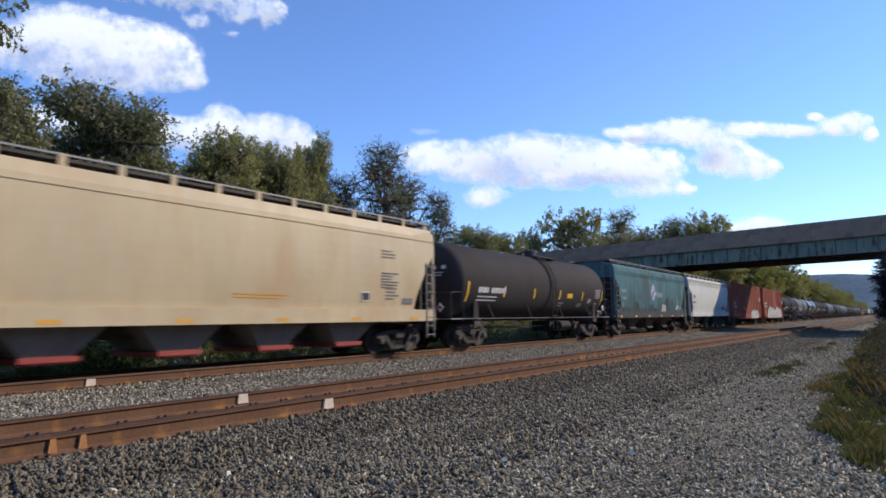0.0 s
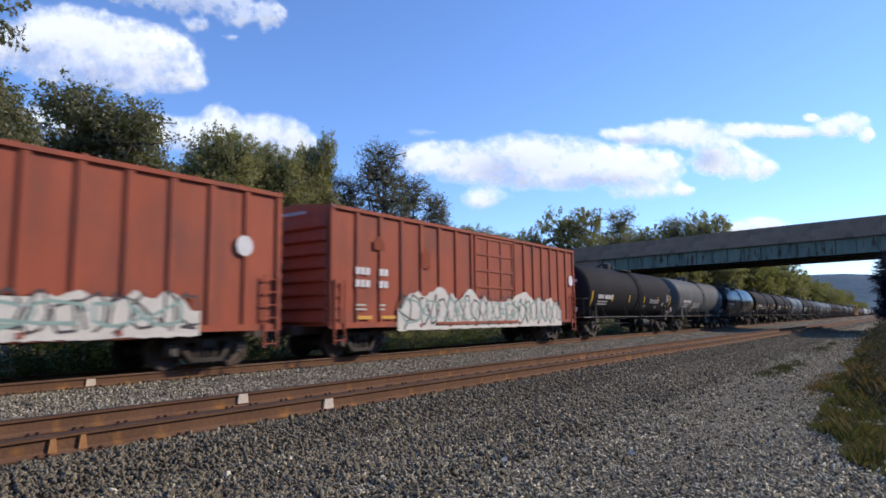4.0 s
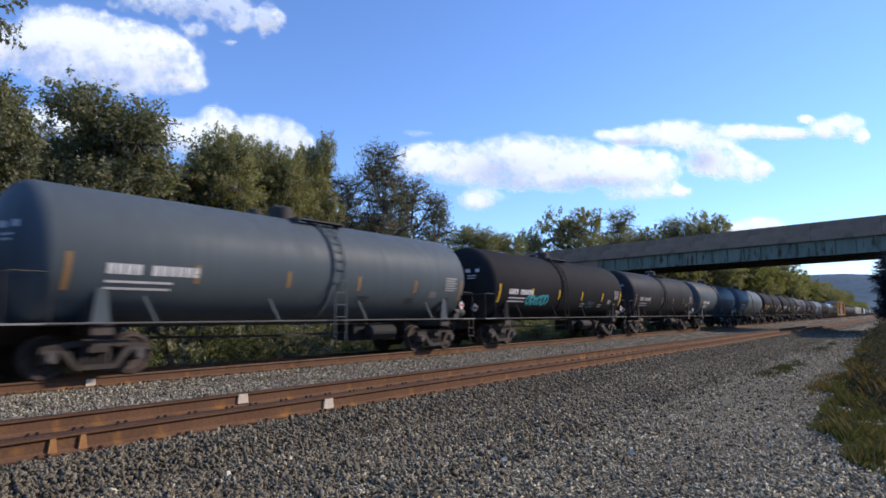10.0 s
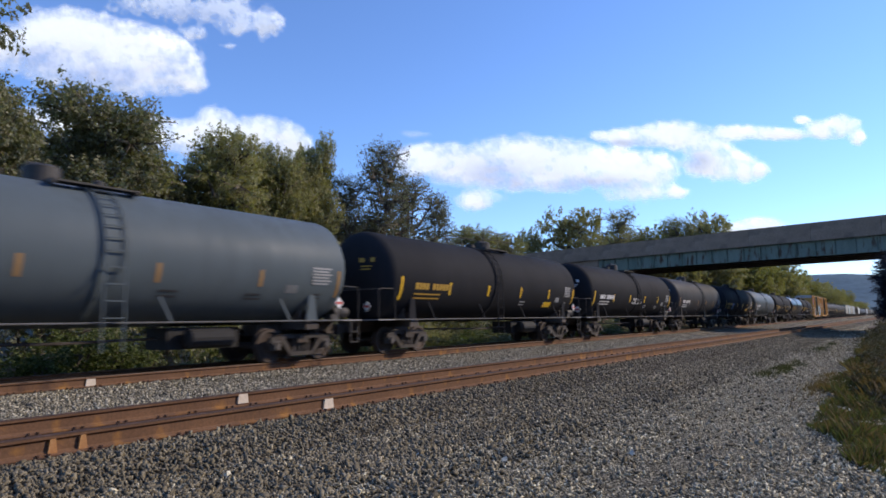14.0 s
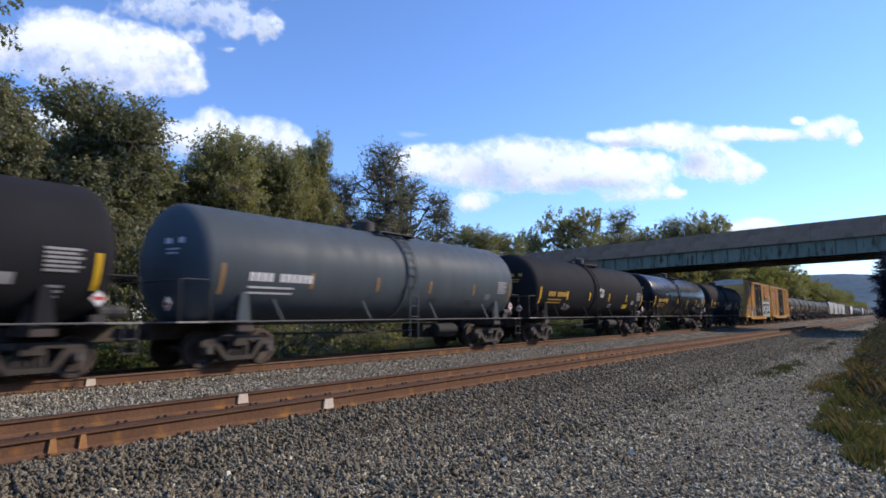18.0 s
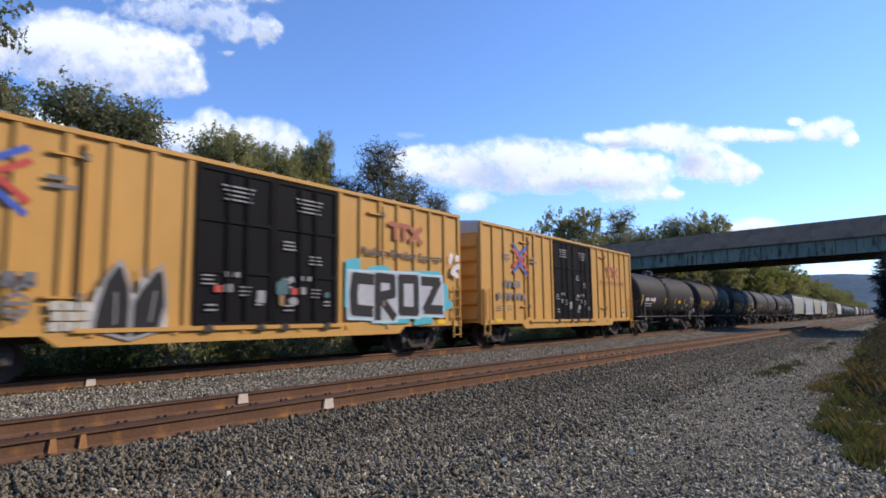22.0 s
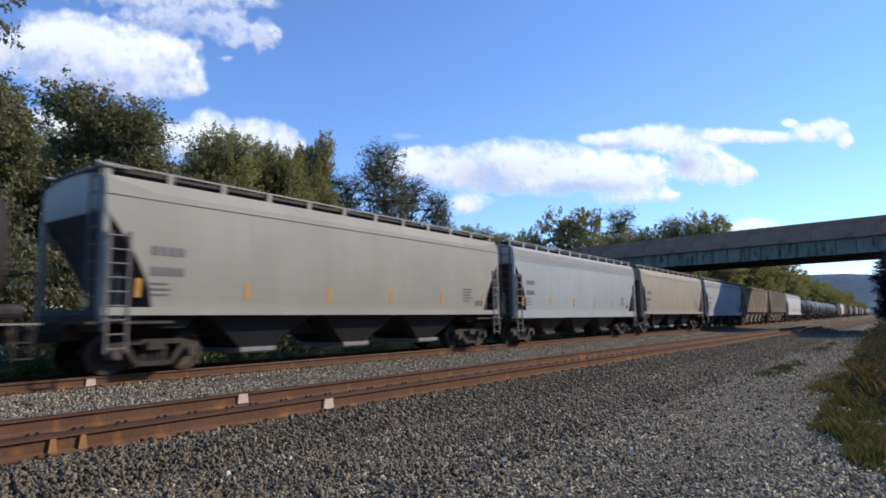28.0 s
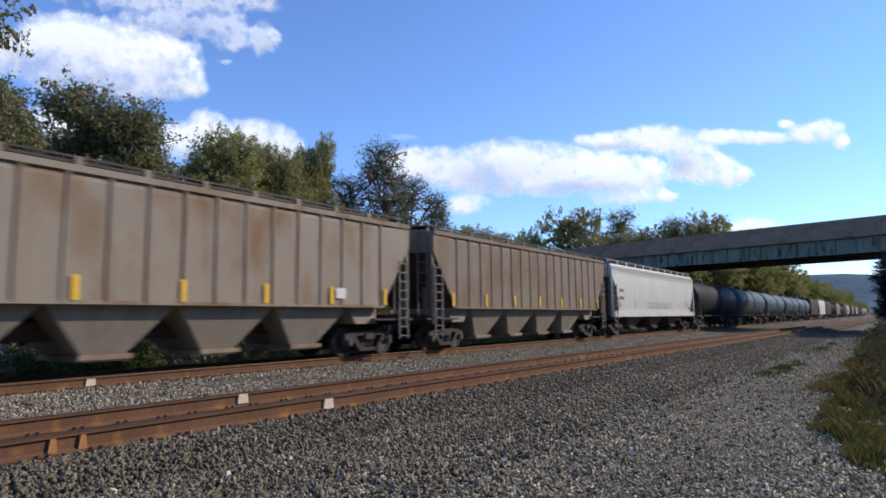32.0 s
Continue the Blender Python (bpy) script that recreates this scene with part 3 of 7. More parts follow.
# ---- train: markings ----
def decal(quads, surf, nz=4):
    """Flat marks on a side: quads of four (x, z) corners, laid on the surface surf(x, z)."""
    V, F = [], []
    for q in quads:
        (ax, az), (bx, bz), (cx, cz), (dx, dz) = q
        k = len(V)
        for i in range(nz + 1):
            u = i / nz
            V.append(surf(ax + (dx - ax) * u, az + (dz - az) * u))
            V.append(surf(bx + (cx - bx) * u, bz + (cz - bz) * u))
        for i in range(nz):
            F.append((k + 2 * i, k + 2 * i + 1, k + 2 * i + 3, k + 2 * i + 2))
    return pydata(V, F, True)


def words(quads, gap=0.13):
    """Marks gathered into groups that lie closer than the gap to one another."""
    groups = []
    for q in quads:
        b = [min(p[0] for p in q), max(p[0] for p in q), min(p[1] for p in q), max(p[1] for p in q)]
        near = [g for g in groups if any(b[0] - c[1] < gap and c[0] - b[1] < gap and b[2] - c[3] < gap and c[2] - b[3] < gap for _, c in g)]
        groups = [g for g in groups if g not in near] + [[(q, b)] + [e for g in near for e in g]]
    return [[q for q, _ in g] for g in groups]


def marks_on(name, key, quads, surf, nz, mat, car, lab=""):
    """One part for each letter of a stencil, word or patch."""
    for i, g in enumerate(words(quads, 0.02 if name == "stencil" else 0.13)):
        part(name, cached((key, i), lambda: decal(g, surf, nz)) if key else decal(g, surf, nz), mat, car, lab)


def rect(x0, x1, z0, z1):
    return ((x0, z0), (x1, z0), (x1, z1), (x0, z1))


def diamond(x, z, r):
    return ((x - r, z), (x, z - r), (x + r, z), (x, z + r))


def char_bars(x, z, n, h, w=None, gap=None):
    w = w or h * 0.62
    gap = gap or w * 0.28
    out, k = [], x
    for c in n:
        if c == "-":
            out.append(rect(k, k + w, z, z + h))
        k += w + gap
    return out


def lines(x0, x1, z, n, pitch, h, seed=0):
    r = random.Random(seed)
    return [rect(x0, x0 + (x1 - x0) * r.uniform(0.6, 1.0), z - i * pitch, z - i * pitch + h) for i in range(n)]


def stroke(pts, w):
    out = []
    for (ax, az), (bx, bz) in zip(pts, pts[1:]):
        d = math.hypot(bx - ax, bz - az) or 1
        nx, nz = -(bz - az) / d * w / 2, (bx - ax) / d * w / 2
        ex, ez = (bx - ax) / d * w * 0.3, (bz - az) / d * w * 0.3
        out.append(((ax - ex + nx, az - ez + nz), (ax - ex - nx, az - ez - nz), (bx + ex - nx, bz + ez - nz), (bx + ex + nx, bz + ez + nz)))
    return out


def scrawl(seed, x0, x1, z0, z1, w, letters=5):
    """Unreadable sprayed loops."""
    r = random.Random(seed)
    out, lw = [], (x1 - x0) / letters
    for i in range(letters):
        cx, cz, a = x0 + (i + 0.5) * lw, (z0 + z1) / 2, r.uniform(0, 6)
        pts = []
        for k in range(9):
            t = a + k * r.uniform(0.55, 0.9)
            pts.append((cx + math.cos(t) * lw * r.uniform(0.35, 0.62), cz + math.sin(t) * (z1 - z0) * r.uniform(0.3, 0.5)))
        out += stroke(pts, w)
    return out


def blot(x, z, w, h, seed, rough=0.16, n=14):
    """A round patch with an uneven edge, cut into upright slices."""
    r = random.Random(seed)
    out, edge = [], [(1 + r.uniform(-rough, rough), 1 + r.uniform(-rough, rough)) for _ in range(n + 1)]
    for i in range(n):
        u0, u1 = -1 + 2 * i / n, -1 + 2 * (i + 1) / n
        h0, h1 = math.sqrt(max(0, 1 - u0 * u0)) * h / 2, math.sqrt(max(0, 1 - u1 * u1)) * h / 2
        out.append(((x + u0 * w / 2, z - h0 * edge[i][0]), (x + u1 * w / 2, z - h1 * edge[i + 1][0]), (x + u1 * w / 2, z + h1 * edge[i + 1][1]), (x + u0 * w / 2, z + h0 * edge[i][1])))
    return out


def jagged(seed, x0, x1, z0, z1, pitch=0.22):
    """A sprayed ground with a level foot and an uneven top."""
    r = random.Random(seed)
    n = int((x1 - x0) / pitch)
    tops, k = [], 0.85
    for i in range(n + 1):
        k = min(1.0, max(0.7, k + r.uniform(-0.16, 0.16)))
        tops.append(z0 + (z1 - z0) * k * (1 if 1 < i < n - 1 else 0.7))
    return [((x0 + pitch * i, z0 + 0.04 * r.random()), (x0 + pitch * (i + 1), z0 + 0.04 * r.random()), (x0 + pitch * (i + 1), tops[i + 1]), (x0 + pitch * i, tops[i])) for i in range(n)]


def on_tank(r, zc, lift=0.007):
    def s(x, z):
        d = max(0.05, r * r - (z - zc) ** 2)
        return (x, -math.sqrt(d) - lift, z)
    return s


def on_wall(y):
    return lambda x, z: (x, -y, z)


# ---- train: tank car ----
def tank_mesh(r, zc, hl, n=40):
    prof = [(-hl + 0.62 * (1 - math.cos(a)), r * math.sin(a)) for a in [math.pi / 2 * k / 8 for k in range(9)]]
    prof[0] = (prof[0][0], 0.02)
    prof += [(-hl / 2, r), (0, r), (hl / 2, r)]
    prof += [(-x, q) for x, q in prof[:9]][::-1]
    V = [(x, q * math.cos(k * math.tau / n), zc + q * math.sin(k * math.tau / n)) for x, q in prof for k in range(n)]
    F = [(i * n + k, i * n + (k + 1) % n, (i + 1) * n + (k + 1) % n, (i + 1) * n + k) for i in range(len(prof) - 1) for k in range(n)]
    return pydata(V, F, True)


def ring_mesh(r, zc, w):
    n = 40
    V = [(x, q * math.cos(k * math.tau / n), zc + q * math.sin(k * math.tau / n)) for x, q in ((-w, r), (-w, r + 0.028), (w, r + 0.028), (w, r)) for k in range(n)]
    return pydata(V, [(i * n + k, i * n + (k + 1) % n, (i + 1) * n + (k + 1) % n, (i + 1) * n + k) for i in range(3) for k in range(n)], True)


def dome_mesh(bm, top):
    tube(bm, [(0, 0, top - 0.12), (0, 0, top + 0.3), (0, 0, top + 0.36)], [0.36, 0.36, 0.24], 20)
    box(bm, -0.28, 0.28, -0.06, 0.06, top + 0.34, top + 0.4)


def topdeck_mesh(bm, top):
    for y in (-0.78, 0.78):
        box(bm, -0.95, 0.8, y - 0.16, y + 0.16, top - 0.1, top - 0.06)
    for x in (-0.95, 0.8):
        box(bm, x - 0.03, x + 0.03, -0.95, 0.95, top - 0.16, top - 0.05)


def toprail_mesh(bm, top):
    for x in (-1.2, 0.0, 1.2):
        bar(bm, (x, -0.95, top - 0.1), (x, -0.95, top + 0.62), 0.03)
        bar(bm, (x, 0.95, top - 0.1), (x, 0.95, top + 0.62), 0.03)
    for y in (-0.95, 0.95):
        bar(bm, (-1.2, y, top + 0.62), (1.2, y, top + 0.62), 0.03)
        bar(bm, (-1.2, y, top + 0.3), (1.2, y, top + 0.3), 0.025)


def tank_ladder_mesh(bm, r, zc):
    for dx in (-0.22, 0.22):
        pts = [(dx, -(r + 0.06) * math.sin(a), zc + (r + 0.06) * math.cos(a)) for a in [0.5 + 1.07 * k / 7 for k in range(8)]] + [(dx, -r - 0.06, 0.52)]
        for a, b in zip(pts, pts[1:]):
            bar(bm, a, b, 0.034, 0.022)
    for k in range(11):
        a = 0.55 + 1.0 * k / 6
        p = (-(r + 0.07) * math.sin(a), zc + (r + 0.07) * math.cos(a)) if a < 1.57 else (-r - 0.07, zc - (a - 1.57) * 2.1)
        if p[1] > 0.5:
            bar(bm, (-0.22, p[0], p[1]), (0.22, p[0], p[1]), 0.025)


def tank_end_mesh(bm, hl, half):
    """The stub sill, its saddle and the bolster arms at one end."""
    box(bm, hl - 2.6, half - 0.42, -0.32, 0.32, 0.72, 1.12)
    for x in (hl - 1.8, hl - 1.45):
        slab(bm, [(x - 0.03, 1.08), (x + 0.03, 1.08), (x + 0.03, 1.9), (x - 0.03, 1.9)], -1.12, 1.12)
    box(bm, hl - 1.85, hl - 1.4, -1.42, 1.42, 0.88, 1.1)


def bracket_mesh(bm):
    slab(bm, [(-0.2, 1.1), (0.2, 1.1), (0.09, 2.0), (-0.09, 2.0)], -1.375, -1.325)


def tank_deck_mesh(bm, hl, half):
    box(bm, hl - 1.65, half - 0.38, -1.5, -0.35, 1.1, 1.14)
    box(bm, hl - 1.65, half - 0.38, 0.35, 1.5, 1.1, 1.14)
    box(bm, half - 0.75, half - 0.38, -0.35, 0.35, 1.1, 1.14)


def tank_handrail_mesh(bm, hl, half):
    for y in (-1.44, 1.44):
        tube(bm, [(hl - 0.6, y, 1.14), (hl - 0.6, y, 2.05), (hl - 0.55, y, 2.12), (half - 0.55, y, 2.12), (half - 0.46, y, 2.05), (half - 0.46, y, 1.14)], 0.016, 6)
    tube(bm, [(half - 0.46, -1.44, 2.1), (half - 0.46, 1.44, 2.1)], 0.022, 6)


def tank_brake_mesh(bm, hl, half):
    tube(bm, [(half - 1.15, -1.0, 1.36), (half - 0.55, -1.0, 1.36)], 0.15, 12)
    box(bm, half - 1.3, half - 1.0, -1.15, -0.85, 1.12, 1.3)


def end_step_mesh(bm, half):
    for dx in (0.0, 0.32):
        bar(bm, (half - 0.5 - dx, -1.48, 0.45), (half - 0.5 - dx, -1.48, 1.12), 0.03)
    for z in (0.48, 0.78):
        bar(bm, (half - 0.5, -1.48, z), (half - 0.82, -1.48, z), 0.03)


def tank_car(mid, L, paint, marks, look_of, label, extras=(), r=1.56, zc=2.58, dome_x=-1.35, ladder_x=0.5, rails=False, bands=True, brackets=True, mark_x=0.105, refl=2.0, detail=True):
    half, hl = L / 2, L / 2 - 0.66
    top, key = zc + r, (round(L, 2), r, zc)
    car = tagged(new("tank_car"), label, "tank car", "cars of the freight train")
    part("tank", cached(("tank", key), lambda: tank_mesh(r, zc, hl)), paint, car)
    if bands:
        for x in (0.12,):
            part("band", cached(("ring", r, zc), lambda: ring_mesh(r, zc, 0.06)), paint, car, at=(ladder_x - 0.38 + x, 0, 0))
    part("dome", cached(("dome", top), lambda: made(lambda b: dome_mesh(b, top))), DARK_STEEL, car, at=(dome_x, 0, 0))
    part("valve", cached(("valve", top), lambda: made(lambda b: tube(b, [(1.05, 0.15, top - 0.1), (1.05, 0.15, top + 0.22), (1.05, 0.15, top + 0.26)], [0.13, 0.13, 0.08], 12))), DARK_STEEL, car, at=(dome_x * 0.5, 0, 0))
    part("vent", cached(("vent", top), lambda: made(lambda b: tube(b, [(-2.3, 0.0, top - 0.1), (-2.3, 0.0, top + 0.14)], 0.2, 14))), DARK_STEEL, car, at=(dome_x + 1.35, 0, 0))
    part("top_platform", cached(("topdeck", top), lambda: made(lambda b: topdeck_mesh(b, top))), DARK_STEEL, car, at=((dome_x + ladder_x) / 2 + 0.4, 0, 0))
    if rails:
        part("top_railing", cached(("toprail", top), lambda: made(lambda b: toprail_mesh(b, top))), DARK_STEEL, car, at=((dome_x + ladder_x) / 2 + 0.4, 0, 0))
    part("ladder", cached(("tladder", key), lambda: made(lambda b: tank_ladder_mesh(b, r, zc))), paint, car, at=(ladder_x, 0, 0))
    part("side_rail", cached(("siderail", key), lambda: made(lambda b: [tube(b, [(-hl + 0.5, s * 1.49, 1.12), (hl - 0.5, s * 1.49, 1.12)], 0.021, 6) for s in (-1, 1)])), RAIL_GREY, car)
    n = 4
    for i in range(n):
        x = -hl + 2.6 + (2 * hl - 5.2) * i / (n - 1)
        part("rail_bracket", cached(("rbr", key), lambda: made(lambda b: bar(b, (0.14, -1.49, 1.12), (-0.1, -1.36, 1.7), 0.055, 0.02))), paint, car, at=(x, 0, 0))
        part("rail_bracket", MESHES[("rbr", key)], paint, car, at=pose(x, 0, 0, 0, 0, 180))
    for s in (0, 180):
        m = pose(0, 0, 0, 0, 0, s)
        part("end_sill", cached(("tend", key), lambda: made(lambda b: tank_end_mesh(b, hl, half))), UNDER, car, at=m)
        part("end_platform", cached(("tdeck", key), lambda: made(lambda b: tank_deck_mesh(b, hl, half))), LIGHT_STEEL, car, at=m)
        part("handrail", cached(("thand", key), lambda: made(lambda b: tank_handrail_mesh(b, hl, half))), DARK_STEEL, car, at=m)
        part("step", cached(("tstep", key), lambda: made(lambda b: end_step_mesh(b, half))), DARK_STEEL, car, at=m)
        if brackets:
            part("saddle_plate", cached("tbracket", lambda: made(bracket_mesh)), paint, car, at=pose((hl - 1.6) * (1 if s == 0 else -1), 0, 0))
            part("saddle_plate", MESHES["tbracket"], paint, car, at=pose((hl - 1.6) * (1 if s == 0 else -1), 0, 0, 0, 0, 180))
    part("brake_cylinder", cached(("tbrake", key), lambda: made(lambda b: tank_brake_mesh(b, hl, half))), DARK_STEEL, car)
    part("air_reservoir", cached(("treservoir", key), lambda: made(lambda b: tube(b, [(hl * 0.34, -0.75, 0.72), (hl * 0.35, -0.75, 0.72), (hl * 0.5, -0.75, 0.72), (hl * 0.51, -0.75, 0.72)], [0.12, 0.24, 0.24, 0.12], 14))), BLACK_SPRAY, car)
    part("brake_beam", cached(("tbeam", key), lambda: made(lambda b: [box(b, hl * 0.3, hl * 0.56, -0.5, 0.5, 0.46, 0.98)])), BLACK_SPRAY, car)
    part("brake_pipe", cached(("tpipe", key), lambda: made(lambda b: tube(b, [(-hl + 2, 0.2, 0.78), (0, -0.3, 0.7), (hl - 2, 0.2, 0.78)], 0.035, 6))), UNDER, car)
    couplers(car, half)
    for s in (-1, 1):
        truck(car, s * (half - 2.35))
    surf = on_tank(r, zc)
    if detail:
        for i, x in enumerate((-hl + 0.85, -hl * 0.52, -hl * 0.165, hl * 0.19, hl * 0.55, hl - 0.72)):
            tall = 0.76 if i in (0, 5) else 0.43
            part("reflector", cached(("refl", r, zc, tall, refl), lambda: decal([rect(-0.055, 0.055, refl - (0.22 if tall > 0.5 else 0), refl - (0.22 if tall > 0.5 else 0) + tall)], surf)), YELLOW if look_of != "grey" else DULL_AMBER, car, "yellow reflective strip", (x, 0, 0))
        xm = -hl + 2 * hl * mark_x
        marks_on("stencil", ("marks", r, zc, xm), char_bars(xm, 2.14, "---- ------", 0.22, 0.15, 0.045) + lines(xm, xm + 1.5, 1.96, 2, 0.14, 0.05, 2), surf, 4, marks, car, "stencilled lettering worn to bars")
        dp = part("data_panel", cached(("data", r, zc, hl), lambda: decal([rect(hl - 1.75, hl - 0.98, 2.1, 2.62)], surf)), paint, car, "panel of pale stencilled lines")
        for i in range(6):
            part("data_line", cached(("datal", r, zc, hl, i), lambda: decal([rect(hl - 1.73, hl - 1.02 - 0.1 * (i % 2), 2.55 - i * 0.085, 2.6 - i * 0.085)], on_tank(r, zc, 0.011))), PANEL_PALE, dp)
        part("notice", cached(("tnotice", r, zc, hl), lambda: decal([rect(hl - 2.6, hl - 2.2, 1.86, 2.08)], surf)), PANEL_PALE if look_of == "black" else PANEL_GREY, car, "small pale notice")
        marks_on("small_print", ("print", r, zc, hl), lines(hl * 0.2, hl * 0.2 + 0.7, 1.8, 2, 0.12, 0.05, 4) + lines(hl * 0.5, hl * 0.5 + 0.55, 1.78, 2, 0.11, 0.05, 5) + lines(hl - 1.6, hl - 1.3, 1.82, 3, 0.1, 0.05, 6), surf, 4, GREY_MARK if look_of != "grey" else DARK_MARK, car)
        head = lambda y, z: (-(hl - 0.62 * (1 - math.sqrt(max(0.0, 1 - (y * y + (z - zc) ** 2) / (r * r))))) - 0.012, -y, z)
        part("end_stencil", cached(("headmark", r, zc, hl), lambda: decal([rect(0.35, 0.95, 3.02, 3.16), rect(0.45, 0.85, 2.86, 2.9), rect(0.45, 0.8, 2.76, 2.8)], head, 2)), marks, car, "small stencilled lettering worn to bars")
        q = part("placard", cached("eplac", lambda: made(lambda b: slab(b, [diamond(0, 0, 0.17)[k] for k in range(4)], -0.01, 0.01))), WHITE, car, "white and red diamond placard", pose(-half + 0.44, -0.95, 1.55, 0, 0, -90))
        part("placard_band", cached("eplacb", lambda: made(lambda b: slab(b, [(-0.12, -0.035), (0.12, -0.035), (0.12, 0.035), (-0.12, 0.035)], -0.016, -0.01))), RED_MARK, q)
        p = part("placard", cached(("plac", half), lambda: made(lambda b: slab(b, [diamond(half - 1.35, 1.62, 0.17)[k] for k in range(4)], -1.53, -1.51))), WHITE, car, "white and red diamond placard")
        part("placard_band", cached(("placb", half), lambda: made(lambda b: slab(b, [(half - 1.47, 1.59), (half - 1.23, 1.59), (half - 1.23, 1.66), (half - 1.47, 1.66)], -1.537, -1.53))), RED_MARK, p)
    for i, (name, quads, mat, lab) in enumerate(extras):
        marks_on(name, None, quads(hl, zc), on_tank(r, zc, 0.01 + 0.003 * i), 3, mat, car, lab)
    CARS.append((car, mid))
    return car


# ---- train: covered hopper ----
def hop_y(z, z0, z1, hw):
    u = (z - z0) / (z1 - z0)
    return hw - (0.10 if hw < 1.57 else 0.0) * (2 * u - 1) ** 2 - (0.07 if u > 0.97 else 0)


def hopper_shell(Lb, z0, z1, hw, cut, depth, curved):
    xs = sorted({s * (Lb / 2 - e) for s in (-1, 1) for e in [depth * k / 10 for k in range(11)]} | {-Lb / 6, Lb / 6})
    V, F, n = [], [], 10
    for x in xs:
        e = min(1, (Lb / 2 - abs(x)) / depth)
        f = 0.35 * math.sqrt(max(0, 1 - e * e)) + 0.65 * (1 - e) if curved else 1 - e
        zb = z0 + cut * f
        for s in (-1, 1):
            for k in range(n + 1):
                z = zb + (z1 - zb) * k / n
                V.append((x, s * hop_y(z, z0, z1, hw), z))
    m = 2 * (n + 1)
    for i in range(len(xs) - 1):
        for s in (0, n + 1):
            for k in range(n):
                a = i * m + s + k
                F.append((a, a + 1, a + m + 1, a + m))
        F.append((i * m + n, i * m + m + n, i * m + m + 2 * n + 1, i * m + 2 * n + 1))
    for i in (0, len(xs) - 1):
        F.append([i * m + k for k in range(n + 1)] + [i * m + n + 1 + k for k in range(n, -1, -1)])
    bm = bmesh.new()
    me = pydata(V, F)
    bm.from_mesh(me)
    return finish(bm)


def slope_mesh(Lb, z0, z1, hw, cut, depth, curved):
    """The sheets under the body: level in the middle, sloping up to the ends."""
    xs = sorted({s * (Lb / 2 - e) for s in (-1, 1) for e in [depth * k / 10 for k in range(11)]})
    V, F = [], []
    for x in xs:
        e = min(1, (Lb / 2 - abs(x)) / depth)
        zb = z0 + cut * (0.35 * math.sqrt(max(0, 1 - e * e)) + 0.65 * (1 - e) if curved else 1 - e) - 0.004
        for s in (-1, 1):
            V.append((x, s * (hop_y(zb, z0, z1, hw) - 0.012), zb))
    for i in range(len(xs) - 1):
        F.append((2 * i, 2 * i + 1, 2 * i + 3, 2 * i + 2))
    return pydata(V, F)


def roof_mesh(Lb, z1, hw):
    def f(bm):
        pts = [(-hw + 0.16, z1 - 0.03), (-hw + 0.5, z1 + 0.06), (-0.5, z1 + 0.13), (0.5, z1 + 0.13), (hw - 0.5, z1 + 0.06), (hw - 0.16, z1 - 0.03)]
        for x0, x1 in ((-Lb / 2 + 0.01, Lb / 2 - 0.01),):
            a = [bm.verts.new((x0, y, z)) for y, z in pts]
            b = [bm.verts.new((x1, y, z)) for y, z in pts]
            for i in range(5):
                bm.faces.new((a[i], a[i + 1], b[i + 1], b[i]))
            bm.faces.new(a)
            bm.faces.new(b)
            bm.faces.new((a[0], b[0], b[5], a[5]))
    return made(f)


def hatch_mesh(Lb, z1):
    def f(bm):
        box(bm, -Lb / 2 + 0.9, Lb / 2 - 0.9, -0.4, 0.4, z1 + 0.1, z1 + 0.24)
        for i in range(9):
            x = -Lb / 2 + 1.2 + i * (Lb - 2.4) / 8
            box(bm, x - 0.04, x + 0.04, -0.45, 0.45, z1 + 0.2, z1 + 0.28)
    return made(f)


def walkway_mesh(Lb, z1):
    def f(bm):
        for y in (-1.22, 1.22):
            box(bm, -Lb / 2 - 0.1, Lb / 2 + 0.1, y - 0.02, y + 0.02, z1 + 0.245, z1 + 0.29)
        for s in (-1, 1):
            box(bm, s * (Lb / 2 - 0.25) - 0.25, s * (Lb / 2 - 0.25) + 0.35, -1.3, 1.3, z1 + 0.2, z1 + 0.225)
    return made(f)


def grating_mesh(Lb, z1):
    def f(bm):
        for y in (-1.0, 1.0):
            box(bm, -Lb / 2 + 0.2, Lb / 2 - 0.2, y - 0.2, y + 0.2, z1 + 0.14, z1 + 0.2)
    return made(f)


def pocket_mesh(wide, z_top, z_bot, foot=0.45):
    def f(bm):
        a = [bm.verts.new(p) for p in ((-wide, -1.4, z_top), (wide, -1.4, z_top), (wide, 1.4, z_top), (-wide, 1.4, z_top))]
        b = [bm.verts.new(p) for p in ((-foot, -0.95, z_bot), (foot, -0.95, z_bot), (foot, 0.95, z_bot), (-foot, 0.95, z_bot))]
        bm.faces.new(a)
        bm.faces.new(b)
        for i in range(4):
            j = (i + 1) % 4
            bm.faces.new((a[i], a[j], b[j], b[i]))
    return made(f)


def gate_mesh(bm):
    box(bm, -0.5, 0.5, -1.05, 1.05, -0.1, 0.02)
    box(bm, -0.55, 0.55, -1.09, -1.05, -0.06, 0.05)


def ladder_mesh(bm, w, z0, z1, n):
    for dx in (-w / 2, w / 2):
        bar(bm, (dx, 0, z0), (dx, 0, z1), 0.045)
    for i in range(n):
        z = z0 + 0.1 + (z1 - z0 - 0.2) * i / (n - 1)
        bar(bm, (-w / 2, 0, z), (w / 2, 0, z), 0.03)


